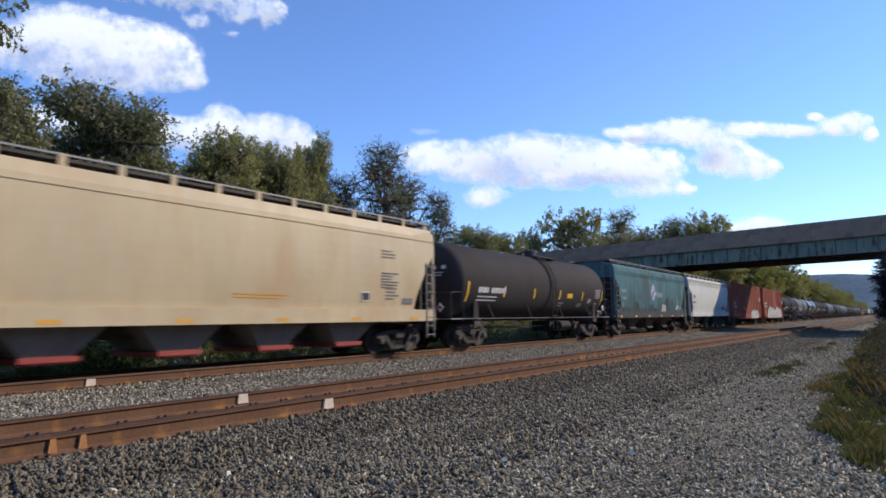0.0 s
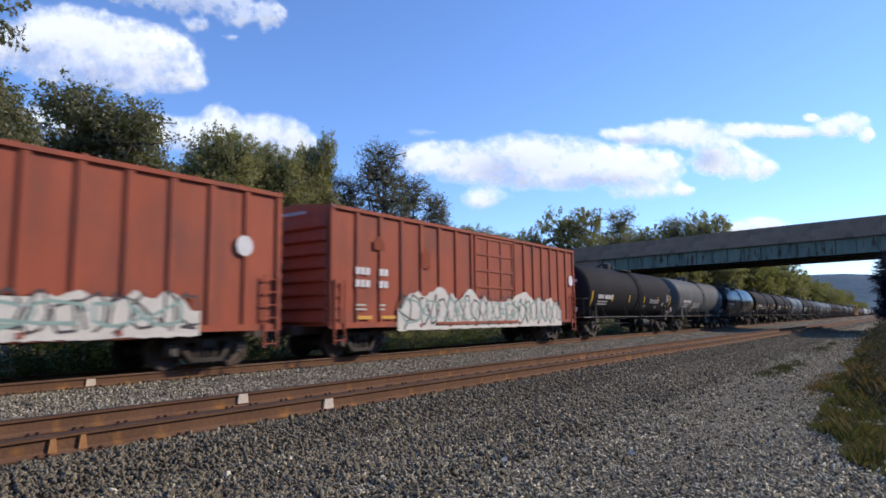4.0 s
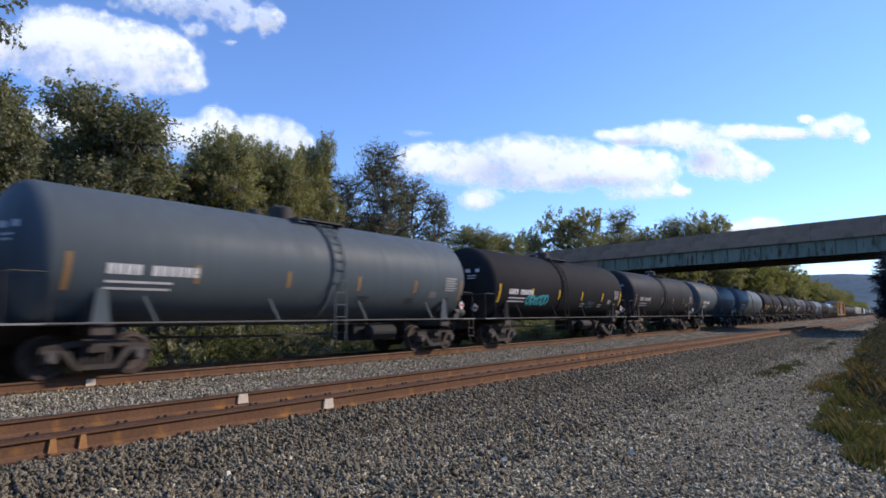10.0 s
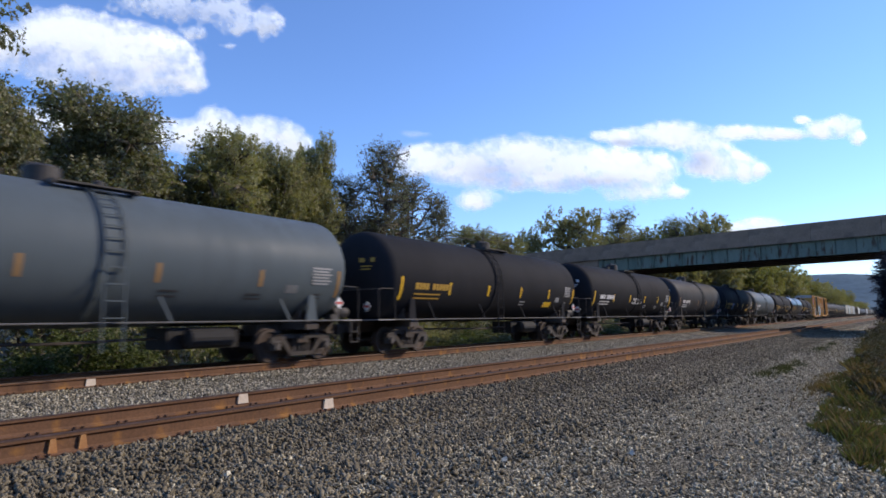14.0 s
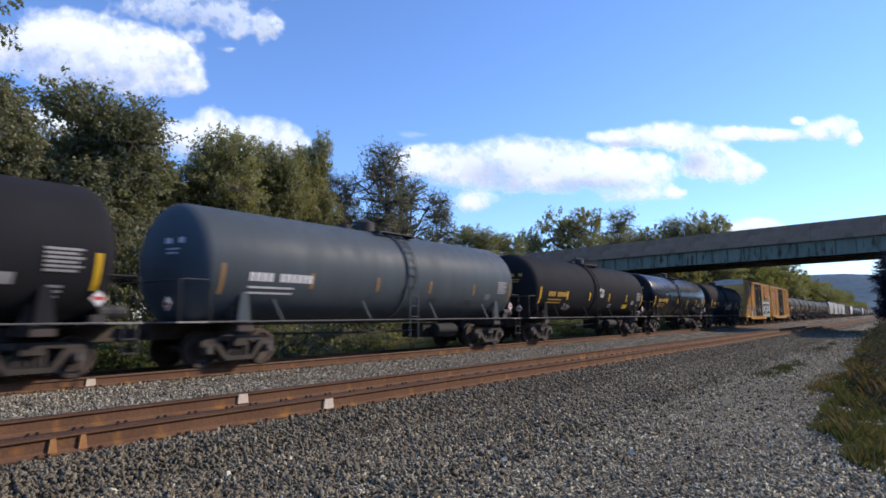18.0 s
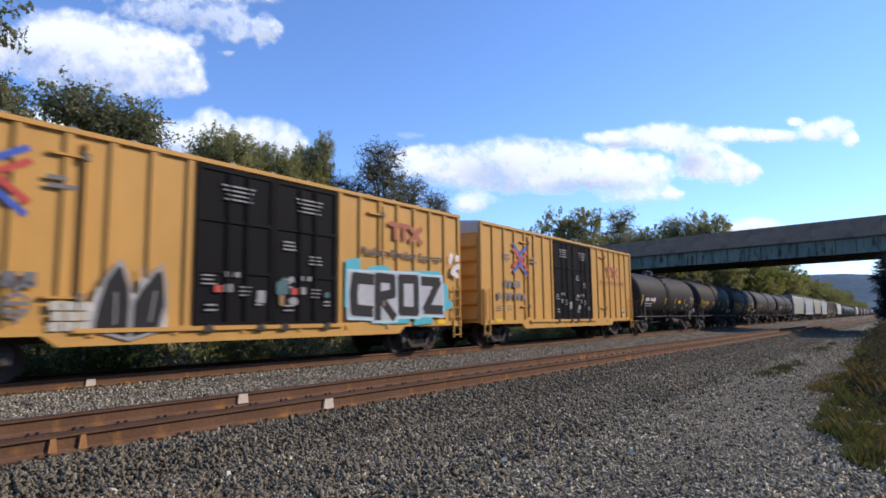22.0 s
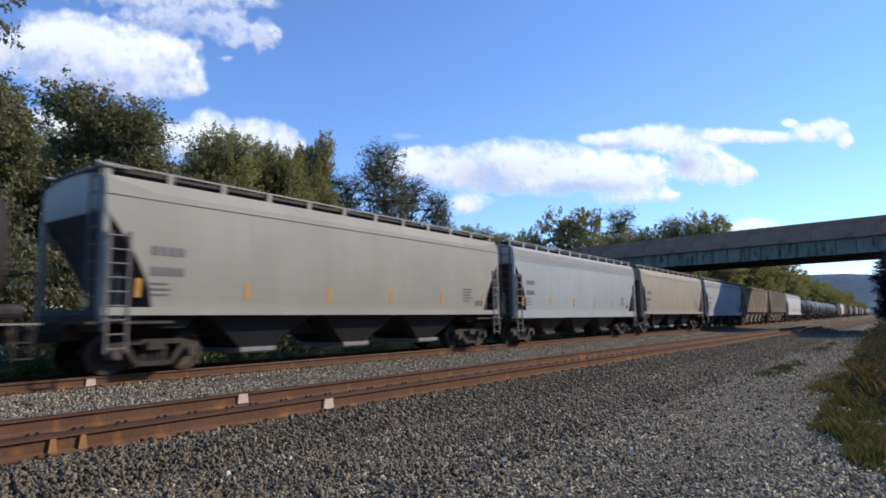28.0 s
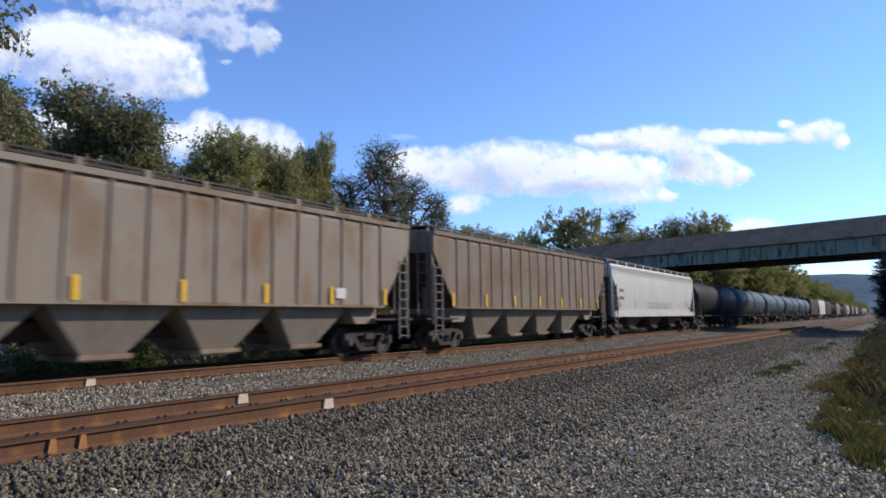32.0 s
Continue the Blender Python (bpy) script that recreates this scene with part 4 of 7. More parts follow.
def hopper_car(mid, L, paint, label, marks=FADED_MARK, z1=4.25, z0=1.42, sill_h=0.28, ribs=0, pockets=3, sill=None, pocket_paint=None, gate=LIGHT_STEEL, refl=AMBER, extras=(), n_posts=12, end_paint=None, detail=True, low_refl=False, beads=1, eave_paint=None):
    half, Lb, hw = L / 2, L - 1.35, 1.575 if ribs else 1.56
    car = tagged(new("hopper_car"), label, "hopper car", "cars of the freight train")
    curved = not ribs
    cut, depth = (2.05, 1.1) if curved else (2.0, 1.35)
    key = (round(L, 2), z0, z1, ribs)
    part("body", cached(("shell", key), lambda: hopper_shell(Lb, z0, z1, hw, cut, depth, curved)), paint, car)
    part("slope_sheet", cached(("slope", key), lambda: slope_mesh(Lb, z0, z1, hw, cut, depth, curved)), UNDER, car, "grimy underside sheet with shade put into its dark colour")
    part("roof", cached(("hroof", key), lambda: roof_mesh(Lb, z1, hw)), paint, car)
    part("hatch", cached(("hatch", key), lambda: hatch_mesh(Lb, z1)), DARK_STEEL, car)
    part("walkway_rail", cached(("walkway", key), lambda: walkway_mesh(Lb, z1)), LIGHT_STEEL if curved else DARK_STEEL, car)
    part("roof_walkway", cached(("grating", key), lambda: grating_mesh(Lb, z1)), DARK_STEEL, car)
    post = cached(("hpost", z1), lambda: made(lambda b: box(b, -0.07, 0.07, -1.25, -1.21, z1 - 0.02, z1 + 0.28)))
    for i in range(n_posts):
        for s in (0, 180):
            part("walkway_post", post, paint, car, at=pose(-Lb / 2 + 0.15 + (Lb - 0.3) * i / (n_posts - 1), 0, 0, 0, 0, s))
    if sill_h:
        part("side_sill", cached(("hsill", key, sill_h), lambda: made(lambda b: [box(b, -Lb / 2, Lb / 2, min(s * 1.46, s * 1.575), max(s * 1.46, s * 1.575), z0 - sill_h, z0 + 0.03) for s in (-1, 1)])), sill or paint, car)
    part("center_sill", cached(("csill", key), lambda: made(lambda b: box(b, -half + 0.45, half - 0.45, -0.35, 0.35, 0.75, 1.15))), UNDER, car)
    span = Lb - 2 * depth - 2.6
    for i in range(pockets):
        w = span / pockets / 2
        x = -span / 2 + (2 * i + 1) * w
        # UNDER and P_DGREY as pocket_paint put the shade below the car into colour
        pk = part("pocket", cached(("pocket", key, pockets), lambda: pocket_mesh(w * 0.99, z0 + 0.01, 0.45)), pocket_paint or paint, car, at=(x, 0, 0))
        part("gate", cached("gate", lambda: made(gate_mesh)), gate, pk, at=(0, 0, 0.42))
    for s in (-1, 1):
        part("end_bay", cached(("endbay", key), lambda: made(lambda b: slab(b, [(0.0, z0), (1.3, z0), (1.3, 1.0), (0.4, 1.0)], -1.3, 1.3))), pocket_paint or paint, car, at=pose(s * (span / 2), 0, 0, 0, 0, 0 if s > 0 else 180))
    for s in (0, 180):
        m = pose(0, 0, 0, 0, 0, s)
        part("end_platform", cached(("hdeck", key), lambda: made(lambda b: [box(b, Lb / 2 - 1.6, half - 0.4, -1.5, 1.5, 1.1, 1.16), box(b, Lb / 2 - 0.12, Lb / 2, -1.5, 1.5, 0.95, 1.3)])), UNDER, car, at=m)
        part("end_post", cached(("hpostv", key), lambda: made(lambda b: [box(b, Lb / 2 - 0.1, Lb / 2 + 0.02, min(q * 1.4, q * 1.52), max(q * 1.4, q * 1.52), z0 - 0.3, z1 - 0.5) for q in (-1, 1)] + [box(b, Lb / 2 - 0.9, Lb / 2 - 0.8, q * 0.5 - 0.05, q * 0.5 + 0.05, 1.1, z1 - 1.2) for q in (-1, 1)])), end_paint or paint, car, at=m)
        part("end_ladder", cached(("hlad", z1), lambda: made(lambda b: ladder_mesh(b, 0.42, 0.5, z1 - 1.2, 9))), end_paint or DULL_LADDER, car, at=(Lb / 2 - 0.3 if s == 0 else -Lb / 2 + 0.3, -1.58, 0))
        part("end_ladder", cached(("hladc", z1), lambda: made(lambda b: ladder_mesh(b, 0.42, 1.2, z1 + 0.1, 9))), end_paint or DULL_LADDER, car, at=pose((Lb / 2 + 0.03) * (1 if s == 0 else -1), -1.1, 0, 0, 0, 90))
    couplers(car, half)
    for s in (-1, 1):
        truck(car, s * (half - 2.1))
    if ribs:
        rib = cached(("rib", z0, z1), lambda: made(lambda b: box(b, -0.028, 0.028, -1.612, -1.5, z0 + 0.02, z1 - 0.04)))
        for i in range(ribs):
            x = -Lb / 2 + depth + 0.1 + (Lb - 2 * depth - 0.2) * i / (ribs - 1)
            part("rib", rib, paint, car, at=(x, 0, 0))
            part("rib", rib, paint, car, at=pose(x, 0, 0, 0, 0, 180))
        part("top_chord", cached(("chord", key), lambda: made(lambda b: [box(b, -Lb / 2, Lb / 2, min(q * 1.47, q * 1.62), max(q * 1.47, q * 1.62), z1 - 0.12, z1 + 0.02) for q in (-1, 1)])), paint, car)
        part("bottom_chord", cached(("bchord", key), lambda: made(lambda b: [box(b, -Lb / 2 + depth - 0.1, Lb / 2 - depth + 0.1, min(q * 1.45, q * 1.6), max(q * 1.45, q * 1.6), z0 - 0.02, z0 + 0.06) for q in (-1, 1)])), paint, car)
    else:
        for k in range(beads):
            for s in (0, 180):
                part("top_bead", cached(("bead", key, k), lambda: made(lambda b: box(b, -Lb / 2 + 0.02, Lb / 2 - 0.02, -hop_y(z1 - 0.42 - 0.09 * k, z0, z1, hw) - 0.022, -1.35, z1 - 0.435 - 0.09 * k, z1 - 0.405 - 0.09 * k))), end_paint or paint, car, at=pose(0, 0, 0, 0, 0, s))
        if beads > 1:
            part("eave_panel", cached(("eavep", key), lambda: decal([rect(-Lb / 2 + 0.05, Lb / 2 - 0.05, z1 - 0.39, z1 - 0.14)], lambda x, z: (x, -hop_y(z, z0, z1, hw) - 0.004, z), 4)), eave_paint or P_EAVE, car, "grimy sheet under the eave")

    def laid(lift):
        return (lambda x, z: (x, -hop_y(z, z0, z1, hw) - 0.012 - lift, z)) if not ribs else on_wall(1.626 + lift)
    surf = laid(0)
    if detail:
        for i in range(7 if ribs else 6):
            x = -Lb / 2 + 0.75 + (Lb - 1.95) * i / 5
            if low_refl:
                part("reflector", cached("lowrefl", lambda: decal([rect(-0.22, 0.22, 1.1, 1.2)], on_wall(1.581))), refl, car, "orange reflective strip on the sill", (x, 0, 0))
                continue
            if ribs:
                x = -6.9 + 2.3 * i
            part("reflector", cached(("hrefl", key), lambda: decal([rect(-0.06, 0.06, z0 + (0.24 if curved else 0.06), z0 + (0.65 if curved else 0.56))], surf)), refl, car, "yellow reflective strip", (x, 0, 0))
        if curved:
            marks_on("stencil", ("hm", key), char_bars(-Lb / 2 + 1.0, 2.6, "----", 0.19, 0.15, 0.06) + char_bars(-Lb / 2 + 1.0, 2.15, "-----", 0.19, 0.12, 0.045) + lines(-Lb / 2 + 1.0, -Lb / 2 + 1.6, 1.95, 3, 0.12, 0.04, 3), surf, 4, marks, car, "dark stencilled lettering worn to bars")
            marks_on("data_panel", ("hd", key), lines(Lb / 2 - 2.6, Lb / 2 - 1.9, 2.2, 5, 0.11, 0.05, 9) + [rect(Lb / 2 - 1.75, Lb / 2 - 1.5, 1.62, 1.82), rect(Lb / 2 - 1.45, Lb / 2 - 1.2, 1.62, 1.82)], surf, 4, marks, car)
    for i, (name, quads, mat, lab) in enumerate(extras):
        marks_on(name, None, quads(Lb / 2, z0, z1), laid(0.003 * i), 3, mat, car, lab)
    CARS.append((car, mid))
    return car


# ---- train: box car ----
def boxcar(mid, L, paint, label, eave, half_door, door_paint, n_posts, roof_paint, sill_z, end_paint=None, extras=(), plug=True, door_x=0.0, over=1.75, ribs=8, cap=None):
    half, Lb, hw, z0 = L / 2, L - over, 1.5, 0.95
    car = tagged(new("box_car"), label, "box car", "cars of the freight train")
    key = (round(L, 2), eave)
    part("body", cached(("bbody", key), lambda: made(lambda b: box(b, -Lb / 2, Lb / 2, -hw, hw, z0, eave))), paint, car)

    def roof(bm):
        n = 14
        for i in range(n):
            x0, x1 = -Lb / 2 - 0.02 + Lb * i / n, -Lb / 2 + Lb * (i + 1) / n
            slab_pts = [(-hw - 0.05, eave), (0, eave + 0.16), (hw + 0.05, eave)]
            a = [bm.verts.new((x0, y, z)) for y, z in slab_pts]
            c = [bm.verts.new((x1, y, z)) for y, z in slab_pts]
            bm.faces.new((a[0], a[1], c[1], c[0]))
            bm.faces.new((a[1], a[2], c[2], c[1]))
            bm.faces.new((a[0], c[0], c[2], a[2]))
            bm.faces.new(a)
            bm.faces.new(c)
            box(bm, x1 - 0.05, x1 + 0.02, -hw, hw, eave + 0.02, eave + 0.06)
    part("roof", cached(("broof", key), lambda: made(roof)), roof_paint, car)
    part("top_chord", cached(("bchordt", key), lambda: made(lambda b: [box(b, -Lb / 2, Lb / 2, min(q * hw, q * (hw + 0.08)), max(q * hw, q * (hw + 0.08)), eave - 0.1, eave + 0.004) for q in (-1, 1)])), paint, car)

    def sill(bm):
        for q in (-1, 1):
            pts = [(-Lb / 2, z0 + 0.1), (-Lb / 2, z0 - 0.06), (-Lb / 2 + 3.3, z0 - 0.06), (-Lb / 2 + 3.6, sill_z), (Lb / 2 - 3.6, sill_z), (Lb / 2 - 3.3, z0 - 0.06), (Lb / 2, z0 - 0.06), (Lb / 2, z0 + 0.1)]
            slab(bm, pts, min(q * 1.5, q * 1.56), max(q * 1.5, q * 1.56))
        for i in range(6):
            x = -Lb / 2 + 4.2 + (Lb - 8.4) * i / 5
            box(bm, x - 0.06, x + 0.06, -1.6, -1.5, z0 - 0.1, z0 + 0.02)
    part("side_sill", cached(("bsill", key, sill_z), lambda: made(sill)), paint, car)
    part("floor_beam", cached(("bfloor", key), lambda: made(lambda b: [box(b, -half + 0.5, half - 0.5, -0.4, 0.4, 0.72, 0.94)] + [box(b, x - 0.06, x + 0.06, -1.45, 1.45, 0.8, 0.94) for x in (-5, -2.5, 0, 2.5, 5)])), UNDER, car)
    post = cached(("bpost", eave), lambda: made(lambda b: slab(b, [(-0.07, z0 + 0.1), (0.07, z0 + 0.1), (0.07, eave - 0.1), (-0.07, eave - 0.1)], -hw - 0.06, -hw)))
    d0, d1 = door_x - half_door, door_x + half_door
    for k in range(n_posts + 1):
        for x in (-Lb / 2 + 0.09 + (d0 + Lb / 2 - 0.25) * k / n_posts, Lb / 2 - 0.09 - (Lb / 2 - d1 - 0.25) * k / n_posts):
            part("side_post", post, paint, car, at=(x, 0, 0))
            part("side_post", post, paint, car, at=pose(x, 0, 0, 0, 0, 180))

    top, bot = eave - 0.14, z0 + 0.08

    def leaf(w, plugged, x, label):
        k = (w, eave)
        d = part("door", cached(("leaf", k), lambda: made(lambda b: slab(b, [(-w / 2, bot), (w / 2, bot), (w / 2, top), (-w / 2, top)], -hw - 0.03, -hw))), door_paint, car, label, (x, 0, 0))
        stile = cached(("stile", eave), lambda: made(lambda b: box(b, -0.05, 0.05, -hw - 0.07, -hw - 0.02, bot, top)))
        bar_h = cached(("drail", k), lambda: made(lambda b: box(b, -w / 2, w / 2, -hw - 0.065, -hw - 0.02, -0.045, 0.045)))
        for q in (-w / 2 + 0.05, w / 2 - 0.05) if plugged else (-w / 2 + 0.05, -w / 6, w / 6, w / 2 - 0.05):
            part("door_stile", stile, door_paint, d, at=(q, 0, 0))
        n = 4 if plugged else 6
        for q in range(n):
            part("door_rail", bar_h, door_paint, d, at=(0, 0, bot + 0.05 + (top - bot - 0.1) * q / (n - 1)))
        if plugged:
            for q in (-0.25, 0.3):
                part("lock_rod", cached(("rod", eave), lambda: made(lambda b: bar(b, (0, -hw - 0.09, bot + 0.1), (0, -hw - 0.09, top - 0.1), 0.04))), door_paint, d, at=(q, 0, 0))
    if plug:
        for s in (-1, 1):
            leaf(half_door - 0.03, True, door_x + s * half_door / 2, "black plug door")
    else:
        leaf(2 * half_door - 0.05, False, door_x, "ribbed sliding door")
    part("door_track", cached(("track", key), lambda: made(lambda b: box(b, d0 - 2.6, d1 + 0.2, -1.63, -1.5, z0 - 0.02, z0 + 0.07))), paint, car)

    def end(bm):
        slab(bm, [(0.0, z0), (0.02, z0), (0.02, eave), (0.0, eave)], -1.5, 1.5)
    for s in (0, 180):
        m = pose((Lb / 2) * (1 if s == 0 else -1), 0, 0, 0, 0, s)
        panel = part("end_panel", cached(("bend", eave), lambda: made(end)), end_paint or paint, car, at=m)
        low, high = z0 + 0.08, eave - (0.5 if cap else 0.3)
        pitch = (high - low) / ribs
        for k in range(ribs):
            part("corrugation", cached(("corr", eave, ribs), lambda: made(lambda b: slab(b, [(0.02, -0.46 * pitch), (0.1, -0.44 * pitch), (0.13, -0.36 * pitch), (0.12, -0.22 * pitch), (0.03, 0.46 * pitch)], -1.42, 1.42))), end_paint or paint, panel, at=(0, 0, low + pitch * (k + 0.5)))
        if cap:
            part("end_cap", cached(("bcap", eave), lambda: made(lambda b: box(b, 0.021, 0.05, -1.49, 1.49, eave - 0.46, eave + 0.02))), cap, panel, "galvanised sheet at the top of the end")
        part("end_board", cached(("bboard", eave), lambda: made(lambda b: box(b, 0.051, 0.054, -0.55, 0.55, eave - 0.2, eave - 0.1))), GREY_MARK, panel, "pale stencilled lettering worn to a bar")
        part("end_ladder", cached(("blad",), lambda: made(lambda b: ladder_mesh(b, 0.4, 0.45, 2.3, 6))), paint, car, at=((Lb / 2 - 0.35) * (1 if s == 0 else -1), -1.6, 0))
        part("end_sill", cached(("bends", key), lambda: made(lambda b: box(b, Lb / 2, half - 0.42, -0.45, 0.45, 0.7, 1.0))), UNDER, car, at=pose(0, 0, 0, 0, 0, s))
    couplers(car, half)
    for s in (-1, 1):
        truck(car, s * (half - 2.7))
    for k, (name, quads, mat, lab) in enumerate(extras):
        marks_on(name, None, quads(Lb / 2), on_wall(hw + 0.068 + 0.003 * k), 2, mat, car, lab)
    CARS.append((car, mid))
    return car


CARS = []
P_CREAM = car_paint("cream_enamel", (0.535, 0.445, 0.285), (0.42, 0.29, 0.16), 0.35, streak=0.6, rust_col=(0.42, 0.24, 0.11), blots=0.4)
P_BLACK = car_paint("dull_black_enamel", (0.022, 0.0225, 0.0255), (0.037, 0.036, 0.036), 0.0, 0.68, 0.6, shine=0.04)
P_BLACK2 = car_paint("faded_black_enamel", (0.024, 0.0242, 0.0265), (0.04, 0.038, 0.037), 0.15, 0.7, 0.7, shine=0.04)
P_GLOSS = car_paint("glossy_black_enamel", (0.009, 0.0095, 0.012), (0.018, 0.017, 0.0165), 0.0, 0.26, 0.4, shine=0.17)
P_DGREY = car_paint("dark_grey_enamel", (0.038, 0.039, 0.043), (0.033, 0.031, 0.03), 0.1, 0.5, 0.7, shine=0.04)
P_GREY = car_paint("blue_grey_enamel", (0.08, 0.097, 0.109), (0.043, 0.048, 0.052), 0.0, 0.45, 0.6, shine=0.07)
P_LGREY = car_paint("light_grey_enamel", (0.091, 0.112, 0.126), (0.053, 0.061, 0.066), 0.0, 0.45, 0.6, shine=0.07)
P_NGREY = car_paint("stone_grey_enamel", (0.118, 0.125, 0.124), (0.062, 0.063, 0.062), 0.0, 0.5, 0.6, shine=0.04)
P_BGREY = car_paint("brownish_grey_enamel", (0.042, 0.044, 0.049), (0.06, 0.045, 0.036), 0.25, 0.55, 0.9, shine=0.06)
P_SOOT = car_paint("brown_black_enamel", (0.052, 0.0475, 0.0445), (0.072, 0.063, 0.056), 0.1, 0.7, 0.7, shine=0.04)
P_TEAL = car_paint("weathered_teal_enamel", (0.088, 0.2, 0.222), (0.05, 0.055, 0.05), 0.4, 0.65, 1.7, (0.07, 0.062, 0.05), blots=0.75, shine=0.06)
P_GRIME = car_paint("brown_road_grime", (0.078, 0.145, 0.155), (0.055, 0.045, 0.036), 0.5, 0.8, 2.4, (0.055, 0.04, 0.032), blots=0.7, shine=0.04)
P_SILL = car_paint("grey_road_dirt", (0.085, 0.088, 0.085), (0.06, 0.056, 0.052), 0.2, 0.75, 0.9, shine=0.04)
# Black enamel lightened: stronger sun on these cars is put into the base colour.
P_BLACK_SUN = car_paint("sun_lightened_black_enamel", (0.036, 0.0335, 0.0325), (0.06, 0.053, 0.047), 0.0, 0.6, 0.6, shine=0.08)
# Dust on black enamel, lightened further to carry the sunlight.
P_DUSTY_SUN = car_paint("dusty_sun_lightened_enamel", (0.05, 0.047, 0.047), (0.07, 0.063, 0.058), 0.0, 0.6, 0.6, shine=0.08)
P_RUB = car_paint("rubbed_oxide_red", (0.275, 0.082, 0.05), (0.15, 0.06, 0.047), 0.0, 0.75, 1.0, shine=0.04)
P_WHITE = car_paint("white_enamel", (0.57, 0.59, 0.54), (0.38, 0.36, 0.31), 0.15, 0.5, 0.55, (0.3, 0.22, 0.15))
P_PALE = car_paint("pale_grey_enamel", (0.3568, 0.3579, 0.3059), (0.2795, 0.2479, 0.1947), 0.1, 0.55, 0.5, (0.3925, 0.2911, 0.1761), shine=0.1)
P_CHALK = car_paint("chalk_grey_enamel", (0.3638, 0.3395, 0.2752), (0.2675, 0.2279, 0.1763), 0.15, 0.55, 0.55, (0.321, 0.2134, 0.129), shine=0.1)
P_COOL = car_paint("cool_white_enamel", (0.38, 0.42, 0.415), (0.29, 0.285, 0.26), 0.1, 0.55, 0.5, (0.35, 0.29, 0.21), shine=0.1)
P_RED = car_paint("oxide_red_enamel", (0.36, 0.098, 0.056), (0.2, 0.07, 0.05), 0.0, 0.65, 0.9, (0.13, 0.075, 0.065), blots=0.75)
P_YELLOW = car_paint("golden_yellow_enamel", (0.58, 0.325, 0.093), (0.4, 0.21, 0.065), 0.0, 0.5, 0.45)
P_BLKDOOR = car_paint("black_door_enamel", (0.011, 0.011, 0.0125), (0.024, 0.022, 0.02), 0.0, 0.6, 0.4, shine=0.05)
P_TAN = car_paint("dusty_tan_enamel", (0.2828, 0.2523, 0.1984), (0.2088, 0.1566, 0.1001), 0.2, 0.65, 0.7, (0.1827, 0.087, 0.0348), blots=1.1)
P_TAN2 = car_paint("brown_grey_enamel", (0.2262, 0.1931, 0.1479), (0.1566, 0.1218, 0.0783), 0.2, 0.65, 0.7, (0.1479, 0.08265, 0.0435), blots=0.8)
P_EAVE = car_paint("grimy_grey_enamel", (0.33, 0.32, 0.3), (0.22, 0.2, 0.18), 0.1, 0.6, 0.9)
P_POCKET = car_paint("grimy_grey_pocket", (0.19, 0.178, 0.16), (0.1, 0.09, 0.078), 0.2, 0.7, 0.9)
P_TAN3 = car_paint("grimy_tan_enamel", (0.28, 0.25, 0.2), (0.14, 0.115, 0.085), 0.3, 0.7, 0.9, (0.1, 0.06, 0.035))
P_BROWN = car_paint("dark_brown_enamel", (0.06, 0.042, 0.033), (0.04, 0.03, 0.025), 0.2, 0.7, 0.7, (0.09, 0.05, 0.03))
P_ROOF = car_paint("galvanised_roof", (0.5, 0.49, 0.46), (0.35, 0.33, 0.3), 0.0, 0.5, 0.5)

# where each car ends, in metres ahead of the camera's foot when the clip starts
ENDS = [1.0, 18.25, 34.68, 51.25, 67.2, 86.4, 105.2, 122.62, 139.78, 156.21, 173.02, 189.66, 206.29, 223.23, 239.85, 256.69, 273.37, 289.85, 306.82, 323.28, 339.91, 356.73, 373.93, 390.49, 406.94, 425.77, 444.71, 460.28, 474.12, 487.72, 504.82, 522.26, 539.45, 556.26, 573.46, 590.61, 608.31, 625.79, 645.35]


def span_of(i):
    a, b = ENDS[i], ENDS[i + 1]
    return (a + b) / 2, b - a - 0.02


def tag_extra(seed, f0, f1, z0, z1, mat, w=0.05, letters=5, lab="sprayed graffiti loops"):
    return ("graffiti", lambda hl, zc, *a: scrawl(seed, hl * f0, hl * f1, zc + z0, zc + z1, w, letters), mat, lab)


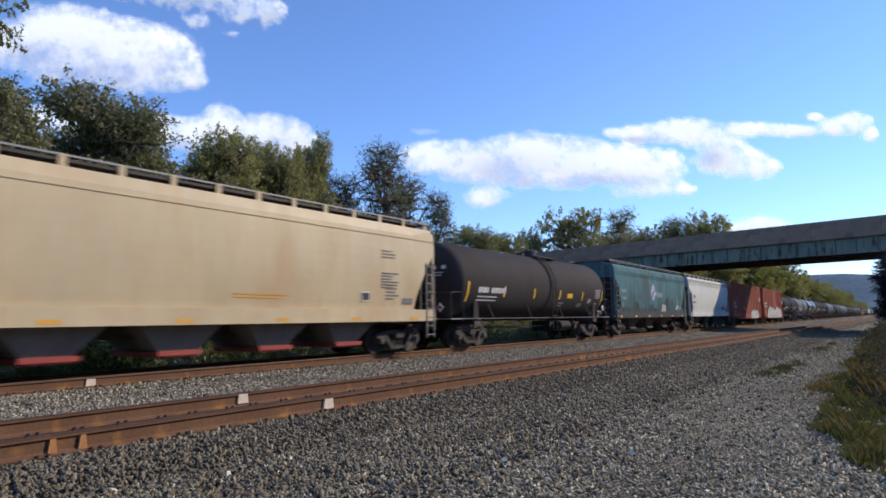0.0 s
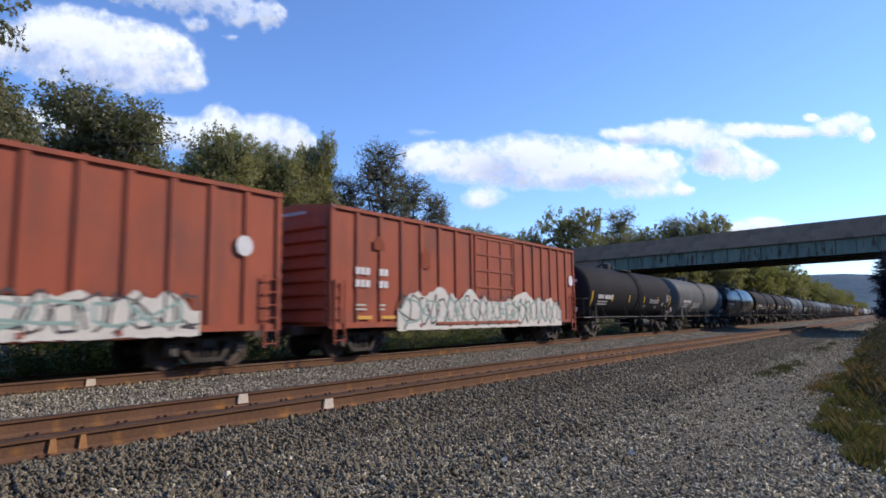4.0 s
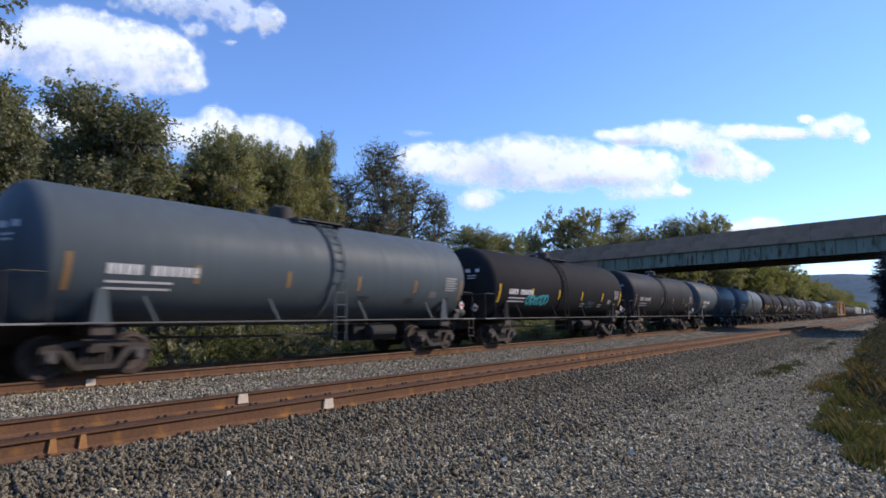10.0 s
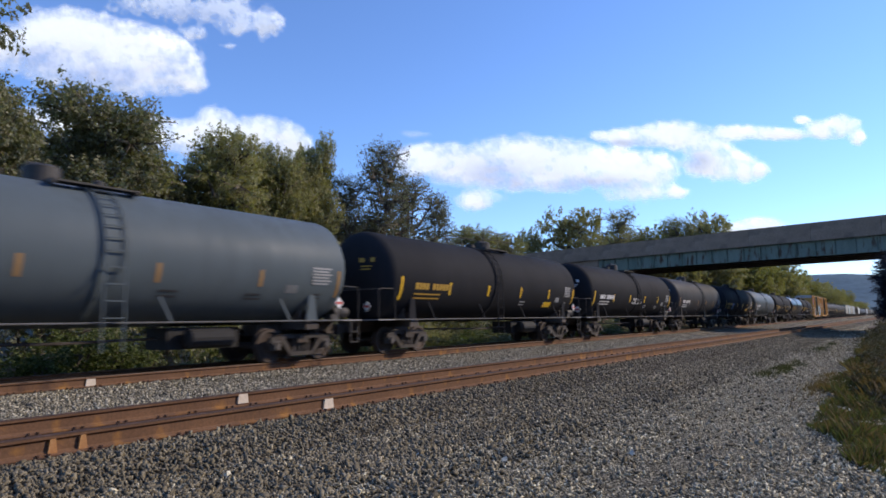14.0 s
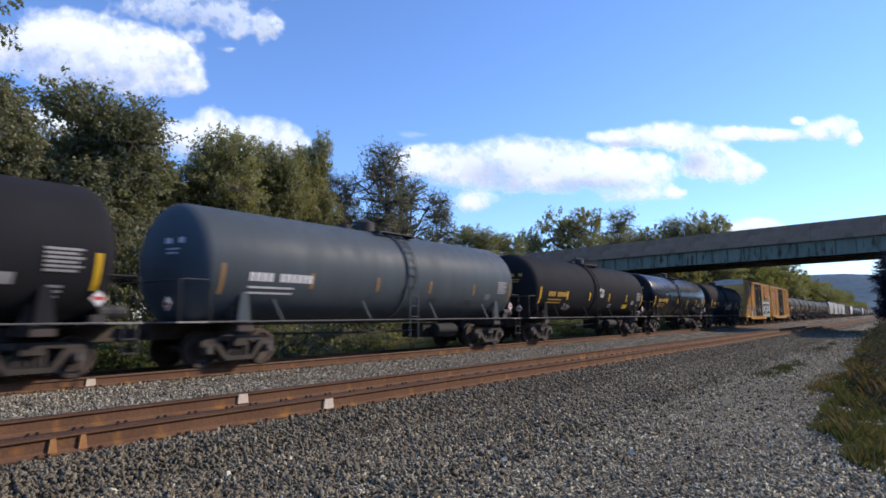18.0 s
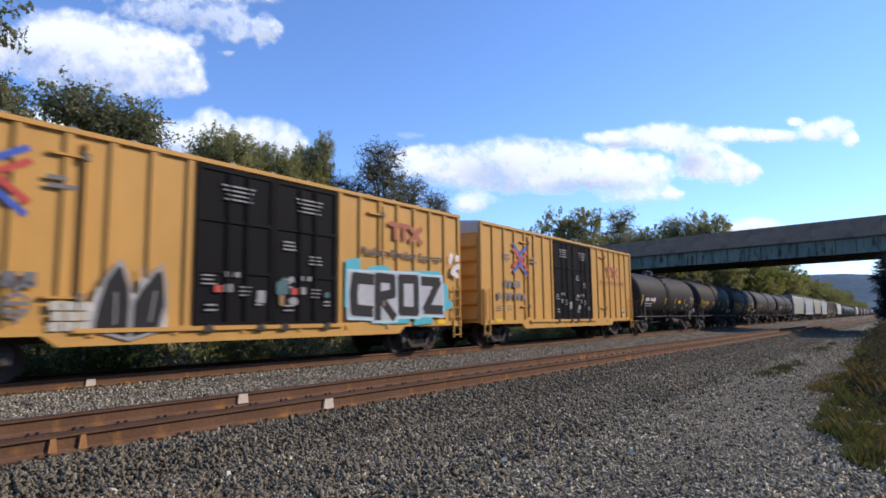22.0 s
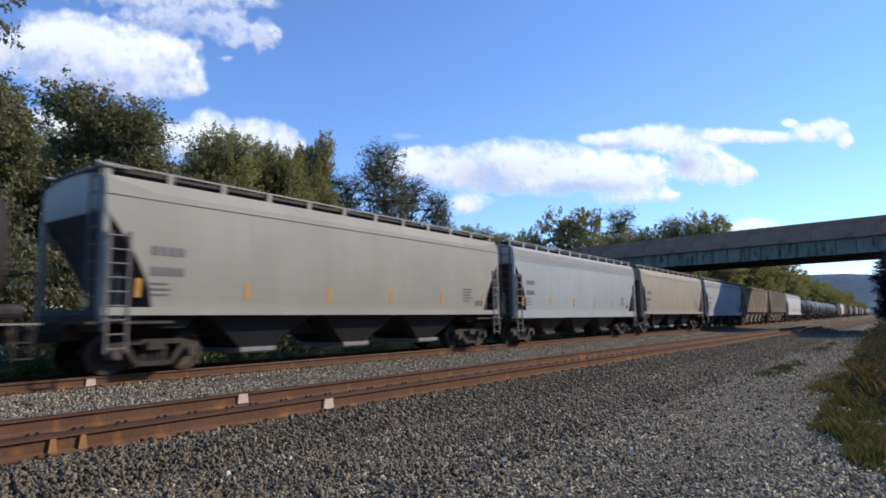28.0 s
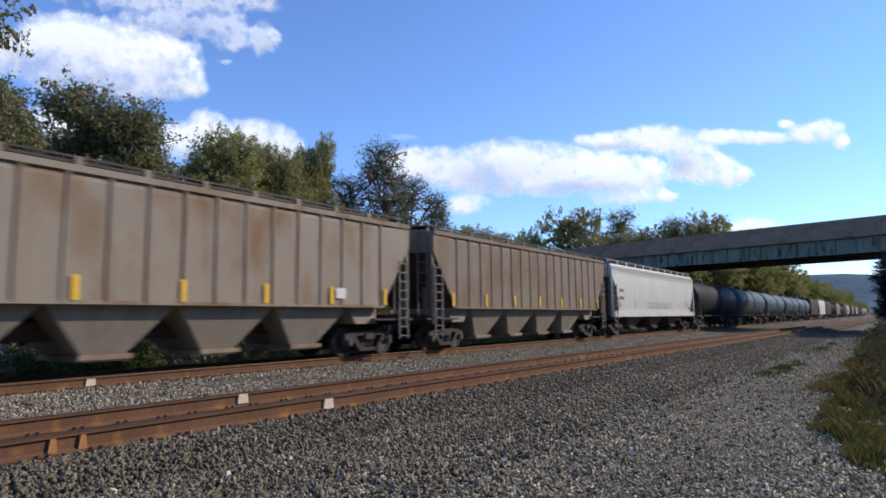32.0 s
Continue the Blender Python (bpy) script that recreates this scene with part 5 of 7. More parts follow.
def train():
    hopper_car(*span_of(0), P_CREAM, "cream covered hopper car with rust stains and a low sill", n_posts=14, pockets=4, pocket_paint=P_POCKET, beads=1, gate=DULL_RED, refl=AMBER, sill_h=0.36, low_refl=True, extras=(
        ("stripe_text", lambda hb, z0, z1: [rect(-0.35, 1.44, 1.79, 1.83), rect(-0.3, 1.1, 1.71, 1.74)], AMBER, "thin faded red lettering"), ("notice", lambda hb, z0, z1: [rect(4.22, 4.62, 1.69, 1.99)], CHALK_MARK, "small notice"), ("notice_print", lambda hb, z0, z1: [rect(4.26, 4.58, 1.73, 1.95)], DARK_MARK, ""),
        ("small_print", lambda hb, z0, z1: lines(5.1, 5.9, 3.3, 3, 0.1, 0.03, 21) + lines(5.1, 5.95, 2.58, 6, 0.09, 0.035, 22), FADED_MARK, "")))
    yel_panel = ("yellow_panel", lambda hl, zc: [rect(hl * 0.3, hl * 0.3 + 0.62, 2.08, 2.3)], YELLOW, "yellow warning panel")
    yel_panel2 = ("yellow_panel", lambda hl, zc: [rect(hl * 0.51, hl * 0.51 + 0.75, 1.62, 1.85)], YELLOW, "yellow warning panel")
    tank_car(*span_of(1), P_SOOT, WHITE, "black", "dull black tank car with white stencils and a yellow panel", (yel_panel,), dome_x=1.2, ladder_x=0.6)
    dx, dz = -0.49, 2.72
    def grime(hb, z0, z1):
        out = jagged(41, -7.2, 7.3, 1.44, 1.72, 0.13)
        for k, (x0, x1, z) in enumerate(((1.0, 1.9, 2.2), (2.0, 3.1, 2.6), (3.3, 4.4, 2.3), (4.7, 5.6, 2.0), (5.9, 6.7, 1.95), (-1.4, -0.2, 1.95), (-4.5, -3.2, 2.1))):
            out += jagged(50 + k, x0, x1, 1.5, z, 0.1)
        return out + stroke([(3.19, 3.7), (3.15, 2.9)], 0.05) + stroke([(6.2, 4.0), (6.15, 3.2)], 0.06) + stroke([(4.5, 3.6), (4.46, 2.9)], 0.05) + stroke([(1.2, 3.7), (1.2, 3.1)], 0.04)
    teal_marks = (("grime", grime, P_GRIME, "brown grime along the foot of the sheets"), ("logo", lambda hb, z0, z1: [diamond(dx, dz, 0.68)], BLUE_PALE, "blue diamond sign"),
                  ("logo_border", lambda hb, z0, z1: stroke([(dx - 0.5, dz), (dx, dz - 0.5), (dx + 0.5, dz), (dx, dz + 0.5), (dx - 0.5, dz)], 0.09), WHITE, "white inner border"),
                  ("logo_check", lambda hb, z0, z1: [rect(dx - 0.22, dx - 0.02, dz + 0.02, dz + 0.22), rect(dx + 0.02, dx + 0.22, dz - 0.22, dz - 0.02)], WHITE, "white checks"),
                  ("logo_check", lambda hb, z0, z1: [rect(dx + 0.02, dx + 0.2, dz + 0.02, dz + 0.22), rect(dx - 0.22, dx - 0.02, dz - 0.22, dz - 0.02)], DARK_MARK, "black checks"),
                  ("stencil", lambda hb, z0, z1: char_bars(0.15, 2.42, "---", 0.34, 0.34, 0.13), TEAL_MARK, "pale lettering faded into the paint"),
                  ("graffiti", lambda hb, z0, z1: [((1.35, 1.45), (2.4, 1.4), (2.3, 1.9), (1.5, 1.95)), ((2.1, 1.38), (2.45, 1.36), (2.4, 1.6), (2.15, 1.6))], CREAM_MARK, "cream sprayed graffiti patch"),
                  ("graffiti", lambda hb, z0, z1: scrawl(2, 1.4, 2.4, 1.4, 1.9, 0.045, 4), TEAL_MARK, "thin grey graffiti lines"),
                  ("notice", lambda hb, z0, z1: [rect(4.9, 5.5, 1.62, 1.86)], WHITE, "small white notice"), ("notice_print", lambda hb, z0, z1: [rect(4.97, 5.43, 1.68, 1.8)], FADED_MARK, ""))
    hopper_car(*span_of(2), P_TEAL, "weathered teal covered hopper car, stained brown with grime", TEAL_MARK, sill_h=0.36, sill=P_SILL, low_refl=True, beads=3, pocket_paint=UNDER, gate=UNDER, extras=teal_marks, eave_paint=P_TEAL)
    hopper_car(*span_of(3), P_WHITE, "chalky white covered hopper car with faded stencils", FADED_MARK, n_posts=11, sill_h=0.34, beads=3, pocket_paint=UNDER, gate=UNDER, refl=CREAM_MARK, extras=(("graffiti", lambda hb, z0, z1: scrawl(3, 2.0, 3.7, 1.7, 2.15, 0.035, 5), PALE_BLUE, "faint green graffiti"), ("vent_square", lambda hb, z0, z1: [rect(4.12, 4.5, 1.66, 1.93)], DARK_MARK, "dark square notice"), ("vent_square", lambda hb, z0, z1: [rect(4.58, 4.97, 1.66, 1.93)], DARK_MARK, "dark square notice")))
    def red_car(i, dx, texts, strips, rubs, notice, oval, g0, g1, gz, seed, door_x):
        marks = [("rubbed_patch", lambda hb: [q for x, z, w, h in rubs for q in jagged(seed + int(x * 7), x + dx - w / 2, x + dx + w / 2, z - h / 2, z + h / 2, 0.1)], P_RUB, "dark rubbed patch in the paint"),
                 ("stencil", lambda hb: [q for x, z, t in texts for q in char_bars(x + dx, z, t, 0.22, 0.17, 0.05)], WHITE, "white stencilled lettering worn to bars"),
                 ("small_print", lambda hb: lines(texts[0][0] + dx, texts[0][0] + dx + 0.6, 1.55, 2, 0.13, 0.05, 3) + lines(texts[1][0] + dx, texts[1][0] + dx + 0.4, 1.55, 2, 0.13, 0.05, 4), CREAM_MARK, ""),
                 ("reflector", lambda hb: [rect(x + dx, x + dx + 0.66, 1.14, 1.25) for x in strips], AMBER, "dull orange reflective strip"),
                 ("sign", lambda hb: [q for q in blot(oval[0] + dx, oval[1], 0.5, 0.52, 0, 0.0)], WHITE, "white oval sign"),
                 ("graffiti", lambda hb: jagged(seed, g0 + dx, g1 + dx, gz[0], gz[1]), CHALK_MARK, "pale sprayed graffiti fill"),
                 ("graffiti", lambda hb: scrawl(seed, g0 + dx + 0.1, g1 + dx - 0.1, gz[0] + 0.05, gz[1] - 0.15, 0.06, int((g1 - g0) * 1.9)), DARK_MARK, "dark outlines of sprayed letters"),
                 ("graffiti", lambda hb: scrawl(seed + 1, g0 + dx + 0.2, g1 + dx - 0.3, gz[0] + 0.2, gz[1] - 0.35, 0.07, int((g1 - g0) * 0.9)), FAINT_GREEN, "faint green shading of sprayed letters")]
        if notice:
            marks += [("tag_board", lambda hb: [rect(notice[0] + dx, notice[0] + dx + 0.5, notice[1], notice[1] + 0.34)], DARK_MARK, "dark board"), ("tag_card", lambda hb: [rect(notice[0] + dx + 0.12, notice[0] + dx + 0.46, notice[1] + 0.04, notice[1] + 0.3)], WHITE, "white card")]
        boxcar(*span_of(i), P_RED, "oxide-red ribbed box car with white graffiti along its foot", 4.5, 1.53, P_RED, 7, P_RED, 0.78, extras=marks, plug=False, door_x=door_x)
    red_car(4, -0.43, [(-7.52, 2.27, "---"), (-6.6, 2.27, "--"), (-7.53, 1.9, "---"), (-6.64, 1.9, "---")], (-7.49, -6.63, -4.95, -2.25), [(-7.22, 3.5, 0.5, 0.75), (-5.4, 3.55, 0.7, 0.6), (-4.4, 3.3, 0.35, 0.8), (-3.6, 3.1, 0.45, 0.8), (-2.7, 3.2, 0.5, 0.5), (-6.2, 3.25, 0.3, 0.4)], (-2.1, 1.73), (7.97, 3.0), 1.95, 6.85, (0.78, 2.0), 31, -0.05)
    red_car(5, -0.8, [(-6.67, 2.5, "---"), (-5.6, 2.5, "--"), (-6.67, 2.12, "---"), (-5.6, 2.12, "--")], (-6.6, -5.5), [(-5.6, 3.6, 0.5, 0.6), (-3.2, 3.3, 0.5, 0.9)], None, (8.8, 2.95), -4.74, 7.74, (0.74, 2.25), 32, 0.68)
    W = tag_extra
    tank_car(*span_of(6), P_BLACK2, WHITE, "black", "faded black tank car with a white sprayed scrawl", (W(6, 0.33, 0.58, -0.6, -0.3, GREY_MARK, 0.06, 9),))
    tank_car(*span_of(7), P_NGREY, WHITE, "grey", "stone-grey tank car with small white graffiti", (W(7, -0.46, -0.38, -1.15, -0.65, WHITE, 0.06, 2), W(8, -0.4, -0.18, -0.85, -0.4, WHITE, 0.06, 6)), dome_x=-0.4, ladder_x=0.2)
    tank_car(*span_of(8), P_GLOSS, WHITE, "black", "glossy black tank car with a white graffiti word", (W(9, 0.13, 0.49, -1.1, -0.43, WHITE, 0.055, 5), W(90, -0.42, -0.05, -0.95, -0.5, FAINT_TEAL, 0.06, 6)), rails=True, dome_x=-0.47, ladder_x=0.11)
    tank_car(*span_of(9), P_BLACK, WHITE, "black", "black tank car with grey sprayed letters", (W(10, -0.5, 0.13, -0.76, -0.3, GREY_MARK, 0.045, 14), W(91, 0.12, 0.3, -1.2, -0.75, GREY_MARK, 0.045, 4)), rails=False, dome_x=-0.16, ladder_x=0.33)
    tank_car(*span_of(10), P_BLACK, WHITE, "black", "black tank car with white stencils and yellow strips", (yel_panel, W(11, 0.16, 0.26, -0.3, 0.1, WHITE, 0.06, 2)), dome_x=-0.2, ladder_x=0.3)
    tank_car(*span_of(11), P_LGREY, WHITE, "grey", "light grey tank car with faded orange strips", dome_x=-0.34, ladder_x=0.57)
    tank_car(*span_of(12), P_BLACK2, WHITE, "black", "charcoal tank car with a turquoise graffiti tag", (W(12, -0.58, -0.31, -0.9, -0.38, CYAN_MARK, 0.075, 6), W(92, 0.3, 0.42, -1.0, -0.6, FAINT_TEAL, 0.05, 3),), dome_x=-0.02, ladder_x=-0.71)
    tank_car(*span_of(13), P_DGREY, GREY_MARK, "grey", "dark grey tank car with faded lettering", dome_x=1.15, ladder_x=-0.54)
    tank_car(*span_of(14), P_GREY, WHITE, "grey", "blue-grey tank car with grime along its belly", dome_x=0, ladder_x=-0.5)
    tank_car(*span_of(15), P_LGREY, WHITE, "grey", "light blue-grey tank car with orange strips", dome_x=-0.4, ladder_x=0.47)
    tank_car(*span_of(16), P_BLACK, YEL_MARK, "black", "black tank car with yellow lettering", (yel_panel2,), rails=True, dome_x=0.7, ladder_x=-0.5)
    tank_car(*span_of(17), P_BLACK, WHITE, "black", "black tank car with white lettering and a pale tag", (W(17, -0.1, 0.12, -0.7, -0.3, WHITE, 0.06, 4),), dome_x=-0.2, ladder_x=0.3)
    tank_car(*span_of(18), P_BGREY, WHITE, "grey", "dark grey tank car with brown stains and white lettering", dome_x=-0.3, ladder_x=0.4)
    tank_car(*span_of(19), P_BLACK, YEL_MARK, "black", "black tank car with a blue graffiti blot", (yel_panel2, W(19, -0.52, -0.4, -0.9, -0.2, BLUE_PALE, 0.12, 3)), rails=True, dome_x=0.8, ladder_x=-0.5)
    tank_car(*span_of(20), P_GREY, WHITE, "grey", "dull grey tank car with white stencils", dome_x=-0.3, ladder_x=0.4)
    tank_car(*span_of(21), P_BLACK, YEL_MARK, "black", "black tank car with yellow lettering and a white tag", (yel_panel2, W(21, 0.0, 0.08, -0.42, 0.12, WHITE, 0.07, 2), W(93, -0.55, -0.44, -1.1, -0.75, GREY_MARK, 0.05, 3)), dome_x=0.72, ladder_x=-0.39)
    tank_car(*span_of(22), P_GLOSS, YEL_MARK, "black", "glossy black tank car with yellow lettering", dome_x=0.34, ladder_x=-0.78)
    tank_car(*span_of(23), P_BLACK, YEL_MARK, "black", "black tank car with white script graffiti", (W(23, -0.04, 0.24, -0.95, -0.4, WHITE, 0.045, 7),), dome_x=0.71, ladder_x=-0.68)

    def chevrons(cx, cz, arms):
        return lambda hb: [q for arm in arms for q in stroke([(cx + 0.64 * u, cz + 0.64 * v) for u, v in arm], 0.135)]
    blue_arms = (((-0.95, 1.0), (-0.15, 0.4), (0.03, 0.15), (0.03, -0.15), (-0.1, -0.35), (-0.95, -0.9)), ((0.9, 0.9), (0.12, 0.45)), ((0.12, -0.42), (0.92, -1.05)))
    red_arms = (((-1.0, 0.64), (-0.2, 0.14)), ((-0.2, -0.04), (-1.0, -0.5)), ((0.98, 0.52), (0.25, 0.1)), ((0.22, -0.1), (0.98, -0.68)))

    def pool_sign(x, z):
        return lambda hb: [rect(x, x + 1.05, z + 0.42, z + 0.58), rect(x + 0.22, x + 0.42, z, z + 0.42), rect(x + 0.68, x + 0.88, z, z + 0.42)] + stroke([(x + 1.1, z + 0.5), (x + 1.7, z + 0.0)], 0.17) + stroke([(x + 1.1, z + 0.02), (x + 1.35, z + 0.22)], 0.17) + stroke([(x + 1.45, z + 0.32), (x + 1.7, z + 0.5)], 0.17)

    def door_marks(hb):
        out = []
        for x in (-1.13, 1.2):
            for k in range(4):
                w = (0.95, 0.85, 0.7, 0.8)[k]
                out.append(rect(x - w / 2, x + w / 2, 4.42 - 0.11 * k, 4.46 - 0.11 * k))
            out += lines(x - 0.95, x - 0.5, 2.2, 3, 0.1, 0.035, 7) + lines(x + 0.1, x + 0.5, 1.95, 3, 0.1, 0.035, 9)
            out += lines(x - 0.85, x - 0.5, 1.5, 2, 0.12, 0.04, 5) + lines(x + 0.56, x + 0.8, 1.62, 2, 0.1, 0.04, 6)
            out += [rect(x - 0.34, x - 0.12, 1.83, 2.03), rect(x - 0.33, x - 0.2, 2.2, 2.33), rect(x - 0.06, x + 0.07, 2.2, 2.33)]
        return out + blot(0.58, 2.22, 0.2, 0.17, 3, 0.05) + blot(0.65, 1.64, 0.32, 0.22, 4, 0.25) + [rect(-0.52, -0.27, 1.58, 1.9)] + lines(0.3, 0.75, 3.2, 3, 0.1, 0.04, 11) + lines(1.21, 1.73, 2.86, 3, 0.1, 0.035, 12)

    def door_tags(hb):
        return [rect(-1.75, -1.55, 1.82, 1.99), rect(0.58, 0.78, 1.82, 1.99)]

    def yellow_marks(cx, cz, tx, tz, rows, sx, strip_x, far_strip):
        return [("logo", chevrons(cx, cz, blue_arms), BLUE_MARK, "blue chevron sign"), ("logo", chevrons(cx, cz, red_arms), RED_MARK, "red chevron sign"), ("logo", pool_sign(tx, tz), FADED_RED, "faded red sign"),
                ("stencil", lambda hb: [q for x, z, t in rows for q in char_bars(x, z, t, 0.29, 0.23, 0.1)], FADED_MARK, "dark stencilled lettering worn to bars"),
                ("small_print", lambda hb: [rect(cx + a, cx + b, cz + c, cz + c + 0.09) for a, b, c in ((-1.47, -0.98, 0.05), (-1.42, -0.94, -0.1), (0.93, 1.3, 0.06), (0.95, 1.5, -0.1))] + lines(sx, sx + 0.5, 1.6, 2, 0.12, 0.04, 2) + lines(sx + 0.85, sx + 1.3, 1.6, 2, 0.12, 0.04, 3), FADED_MARK, ""),
                ("reflector", lambda hb: [rect(strip_x, strip_x + 0.48, 0.95, 1.1), rect(far_strip, far_strip + 0.46, 0.95, 1.1)], YELLOW, "yellow reflective strip"),
                ("door_print", door_marks, PANEL_PALE, "white stencilled note on the door")]

    def halo(d):
        return lambda hb: [((2.72 - d, 1.2 - d), (3.86 + d, 1.16 - d), (3.9 + d, 2.58 + d), (2.7 - d, 2.56 + d)), ((3.8 - d, 1.08 - d), (4.92 + d, 1.1 - d), (4.9 + d, 2.62 + d), (3.78 - d, 2.6 + d)), ((4.94 - d, 1.22 - d), (6.1 + d, 1.2 - d), (6.12 + d, 2.64 + d), (4.92 - d, 2.62 + d)), ((6.16 - d, 1.26 - d), (7.5 + d, 1.24 - d), (7.42 + d, 2.6 + d), (6.14 - d, 2.6 + d))]

    def letters(hb):
        c = stroke([(3.72, 2.36), (3.0, 2.38), (2.92, 1.9), (2.96, 1.42), (3.68, 1.38)], 0.34)
        rr = stroke([(4.0, 1.2), (4.0, 2.44), (4.7, 2.42), (4.72, 1.95), (4.08, 1.84), (4.76, 1.22)], 0.3)
        o = stroke([(5.14, 1.4), (5.12, 2.44), (5.92, 2.46), (5.94, 1.38), (5.14, 1.4)], 0.3)
        return c + rr + o + stroke([(6.3, 2.42), (7.2, 2.42), (6.45, 1.46), (7.38, 1.44)], 0.32)

    def feathers(hb):
        return [((-4.48, 1.0), (-3.8, 0.82), (-3.77, 1.75), (-4.38, 1.6)), ((-4.38, 1.6), (-3.77, 1.75), (-3.96, 2.3), (-4.12, 2.25)), ((-3.68, 0.82), (-3.14, 0.96), (-2.98, 1.5), (-3.68, 1.6)), ((-3.68, 1.6), (-2.98, 1.5), (-3.06, 2.25), (-3.2, 2.2))]

    def feather_rim(hb):
        left = [(-4.5, 1.0), (-4.42, 1.5), (-4.28, 2.0), (-3.99, 2.42), (-3.78, 1.95), (-3.74, 1.5), (-3.75, 0.78), (-4.5, 1.0)]
        right = [(-3.72, 0.78), (-3.7, 1.55), (-3.45, 1.98), (-3.09, 2.38), (-2.97, 1.95), (-2.95, 1.4), (-3.1, 0.94), (-3.72, 0.78)]
        return stroke(left, 0.07) + stroke(right, 0.07) + stroke([(-4.05, 1.1), (-4.05, 1.75)], 0.035) + stroke([(-3.3, 1.15), (-3.2, 1.8)], 0.035) + stroke([(-3.5, 2.0), (-3.52, 2.3)], 0.04)
    crew = [("door_tag", door_tags, RED_MARK, "small red tag on the door"),
            ("graffiti", lambda hb: jagged(61, -4.62, -3.7, 0.95, 1.9, 0.1) + jagged(62, -3.72, -2.85, 0.9, 2.15, 0.1), CHALK_MARK, "pale sprayed ground of the leaves"),
            ("graffiti", feathers, BLACK_SPRAY, "two black sprayed leaves"),
            ("graffiti", feather_rim, PANEL_PALE, "thin white graffiti outline"),
            ("graffiti", lambda hb: [rect(-5.3 + 0.26 * i + 0.05 * (j % 2), -5.08 + 0.26 * i + 0.05 * (j % 2), 0.98 + 0.2 * j, 1.15 + 0.2 * j) for i in range(3) for j in range(3)], CREAM_MARK, "pale sprayed brick pattern"),
            ("graffiti", lambda hb: stroke([(-5.85 + 0.2 * math.cos(k), 1.45 + 0.22 * math.sin(k)) for k in [0.7 * q for q in range(10)]], 0.06) + stroke([(-6.1, 1.85), (-5.95, 1.98), (-5.86, 1.7), (-5.72, 1.98), (-5.56, 1.88)], 0.06) + stroke([(-6.02, 1.5), (-5.68, 1.5)], 0.07) + stroke([(-5.98, 1.36), (-5.72, 1.36)], 0.07) + stroke([(-5.85, 1.25), (-5.85, 1.14)], 0.07), FADED_MARK, "small black sprayed bee"),
            ("graffiti", lambda hb: [((2.55, 1.5), (3.4, 1.5), (3.2, 3.0), (2.6, 2.9)), ((3.4, 2.6), (4.8, 2.6), (4.4, 2.85), (3.7, 2.78)), ((5.2, 2.55), (7.4, 2.55), (7.3, 2.82), (5.6, 2.74)), ((7.3, 1.5), (7.8, 1.9), (7.75, 2.35), (7.4, 2.4)), ((4.2, 0.98), (5.6, 1.0), (5.5, 1.3), (4.4, 1.3)), ((5.8, 0.92), (6.9, 0.98), (6.7, 1.35), (5.9, 1.35)), ((7.25, 1.2), (8.1, 1.6), (7.9, 1.85), (7.4, 1.7))], CYAN_MARK, "turquoise graffiti shadow"),
            ("graffiti", halo(0.07), PALE_BLUE, "pale blue graffiti outline"), ("graffiti", halo(0.0), SILVER_MARK, "silver graffiti fill"), ("graffiti", letters, BLACK_SPRAY, "black graffiti letters spelling CROZ"),
            ("graffiti", lambda hb: [q for k in range(9) for q in blot(8.2 + 0.24 * math.cos(k * 2.4), 3.05 + 0.36 * math.sin(k * 1.7), 0.24, 0.24, k, 0.2, 7)], WHITE, "white sprayed blossom"),
            ("graffiti", lambda hb: jagged(71, 0.05, 0.45, 1.8, 2.38, 0.08) + blot(1.85, 1.83, 0.2, 0.18, 8, 0.3), FAINT_TEAL, "turquoise sprayed patch on the door"),
            ("graffiti", lambda hb: [rect(0.16, 0.31, 1.52, 1.8)], DULL_AMBER, "tan sprayed patch on the door")]
    u = boxcar(*span_of(24), P_YELLOW, "golden-yellow box car with black plug doors and big graffiti", 5.0, 2.27, P_BLKDOOR, 7, P_ROOF, 0.67, over=1.4, ribs=6, cap=P_ROOF,
               extras=yellow_marks(-6.4, 3.85, 4.6, 3.72, [(-7.84, 2.28, "--"), (-6.95, 2.28, "--"), (-7.85, 1.8, "--"), (-6.95, 1.8, "--"), (-6.1, 1.8, "--")], -7.75, -7.76, 7.17) + crew)
    v = boxcar(*span_of(25), P_YELLOW, "golden-yellow box car with black plug doors and chevron sign", 5.0, 2.28, P_BLKDOOR, 7, P_ROOF, 0.67, over=1.4, ribs=6, cap=P_ROOF, door_x=0.1,
               extras=yellow_marks(-5.52, 3.67, 4.62, 3.4, [(-6.95, 2.42, "--"), (-6.2, 2.42, "--"), (-7.51, 1.9, "-"), (-6.95, 1.9, "--"), (-6.15, 1.9, "--"), (-5.4, 1.9, "-")], -7.6, -7.7, 7.6) + [("notice", lambda hb: [rect(6.85, 7.2, 1.2, 1.5)], WHITE, "small white notice"), ("notice_print", lambda hb: [rect(6.9, 7.15, 1.3, 1.46)], DARK_MARK, "")])
    lettering("Railcar Pooling Experts", u, 3.3, -1.586, 3.14, 0.31, DARK_MARK, 4.15, 0.01)
    lettering("RAILCAR POOLING EXPERTS", v, 3.55, -1.586, 2.98, 0.24, FADED_RED, 3.95)
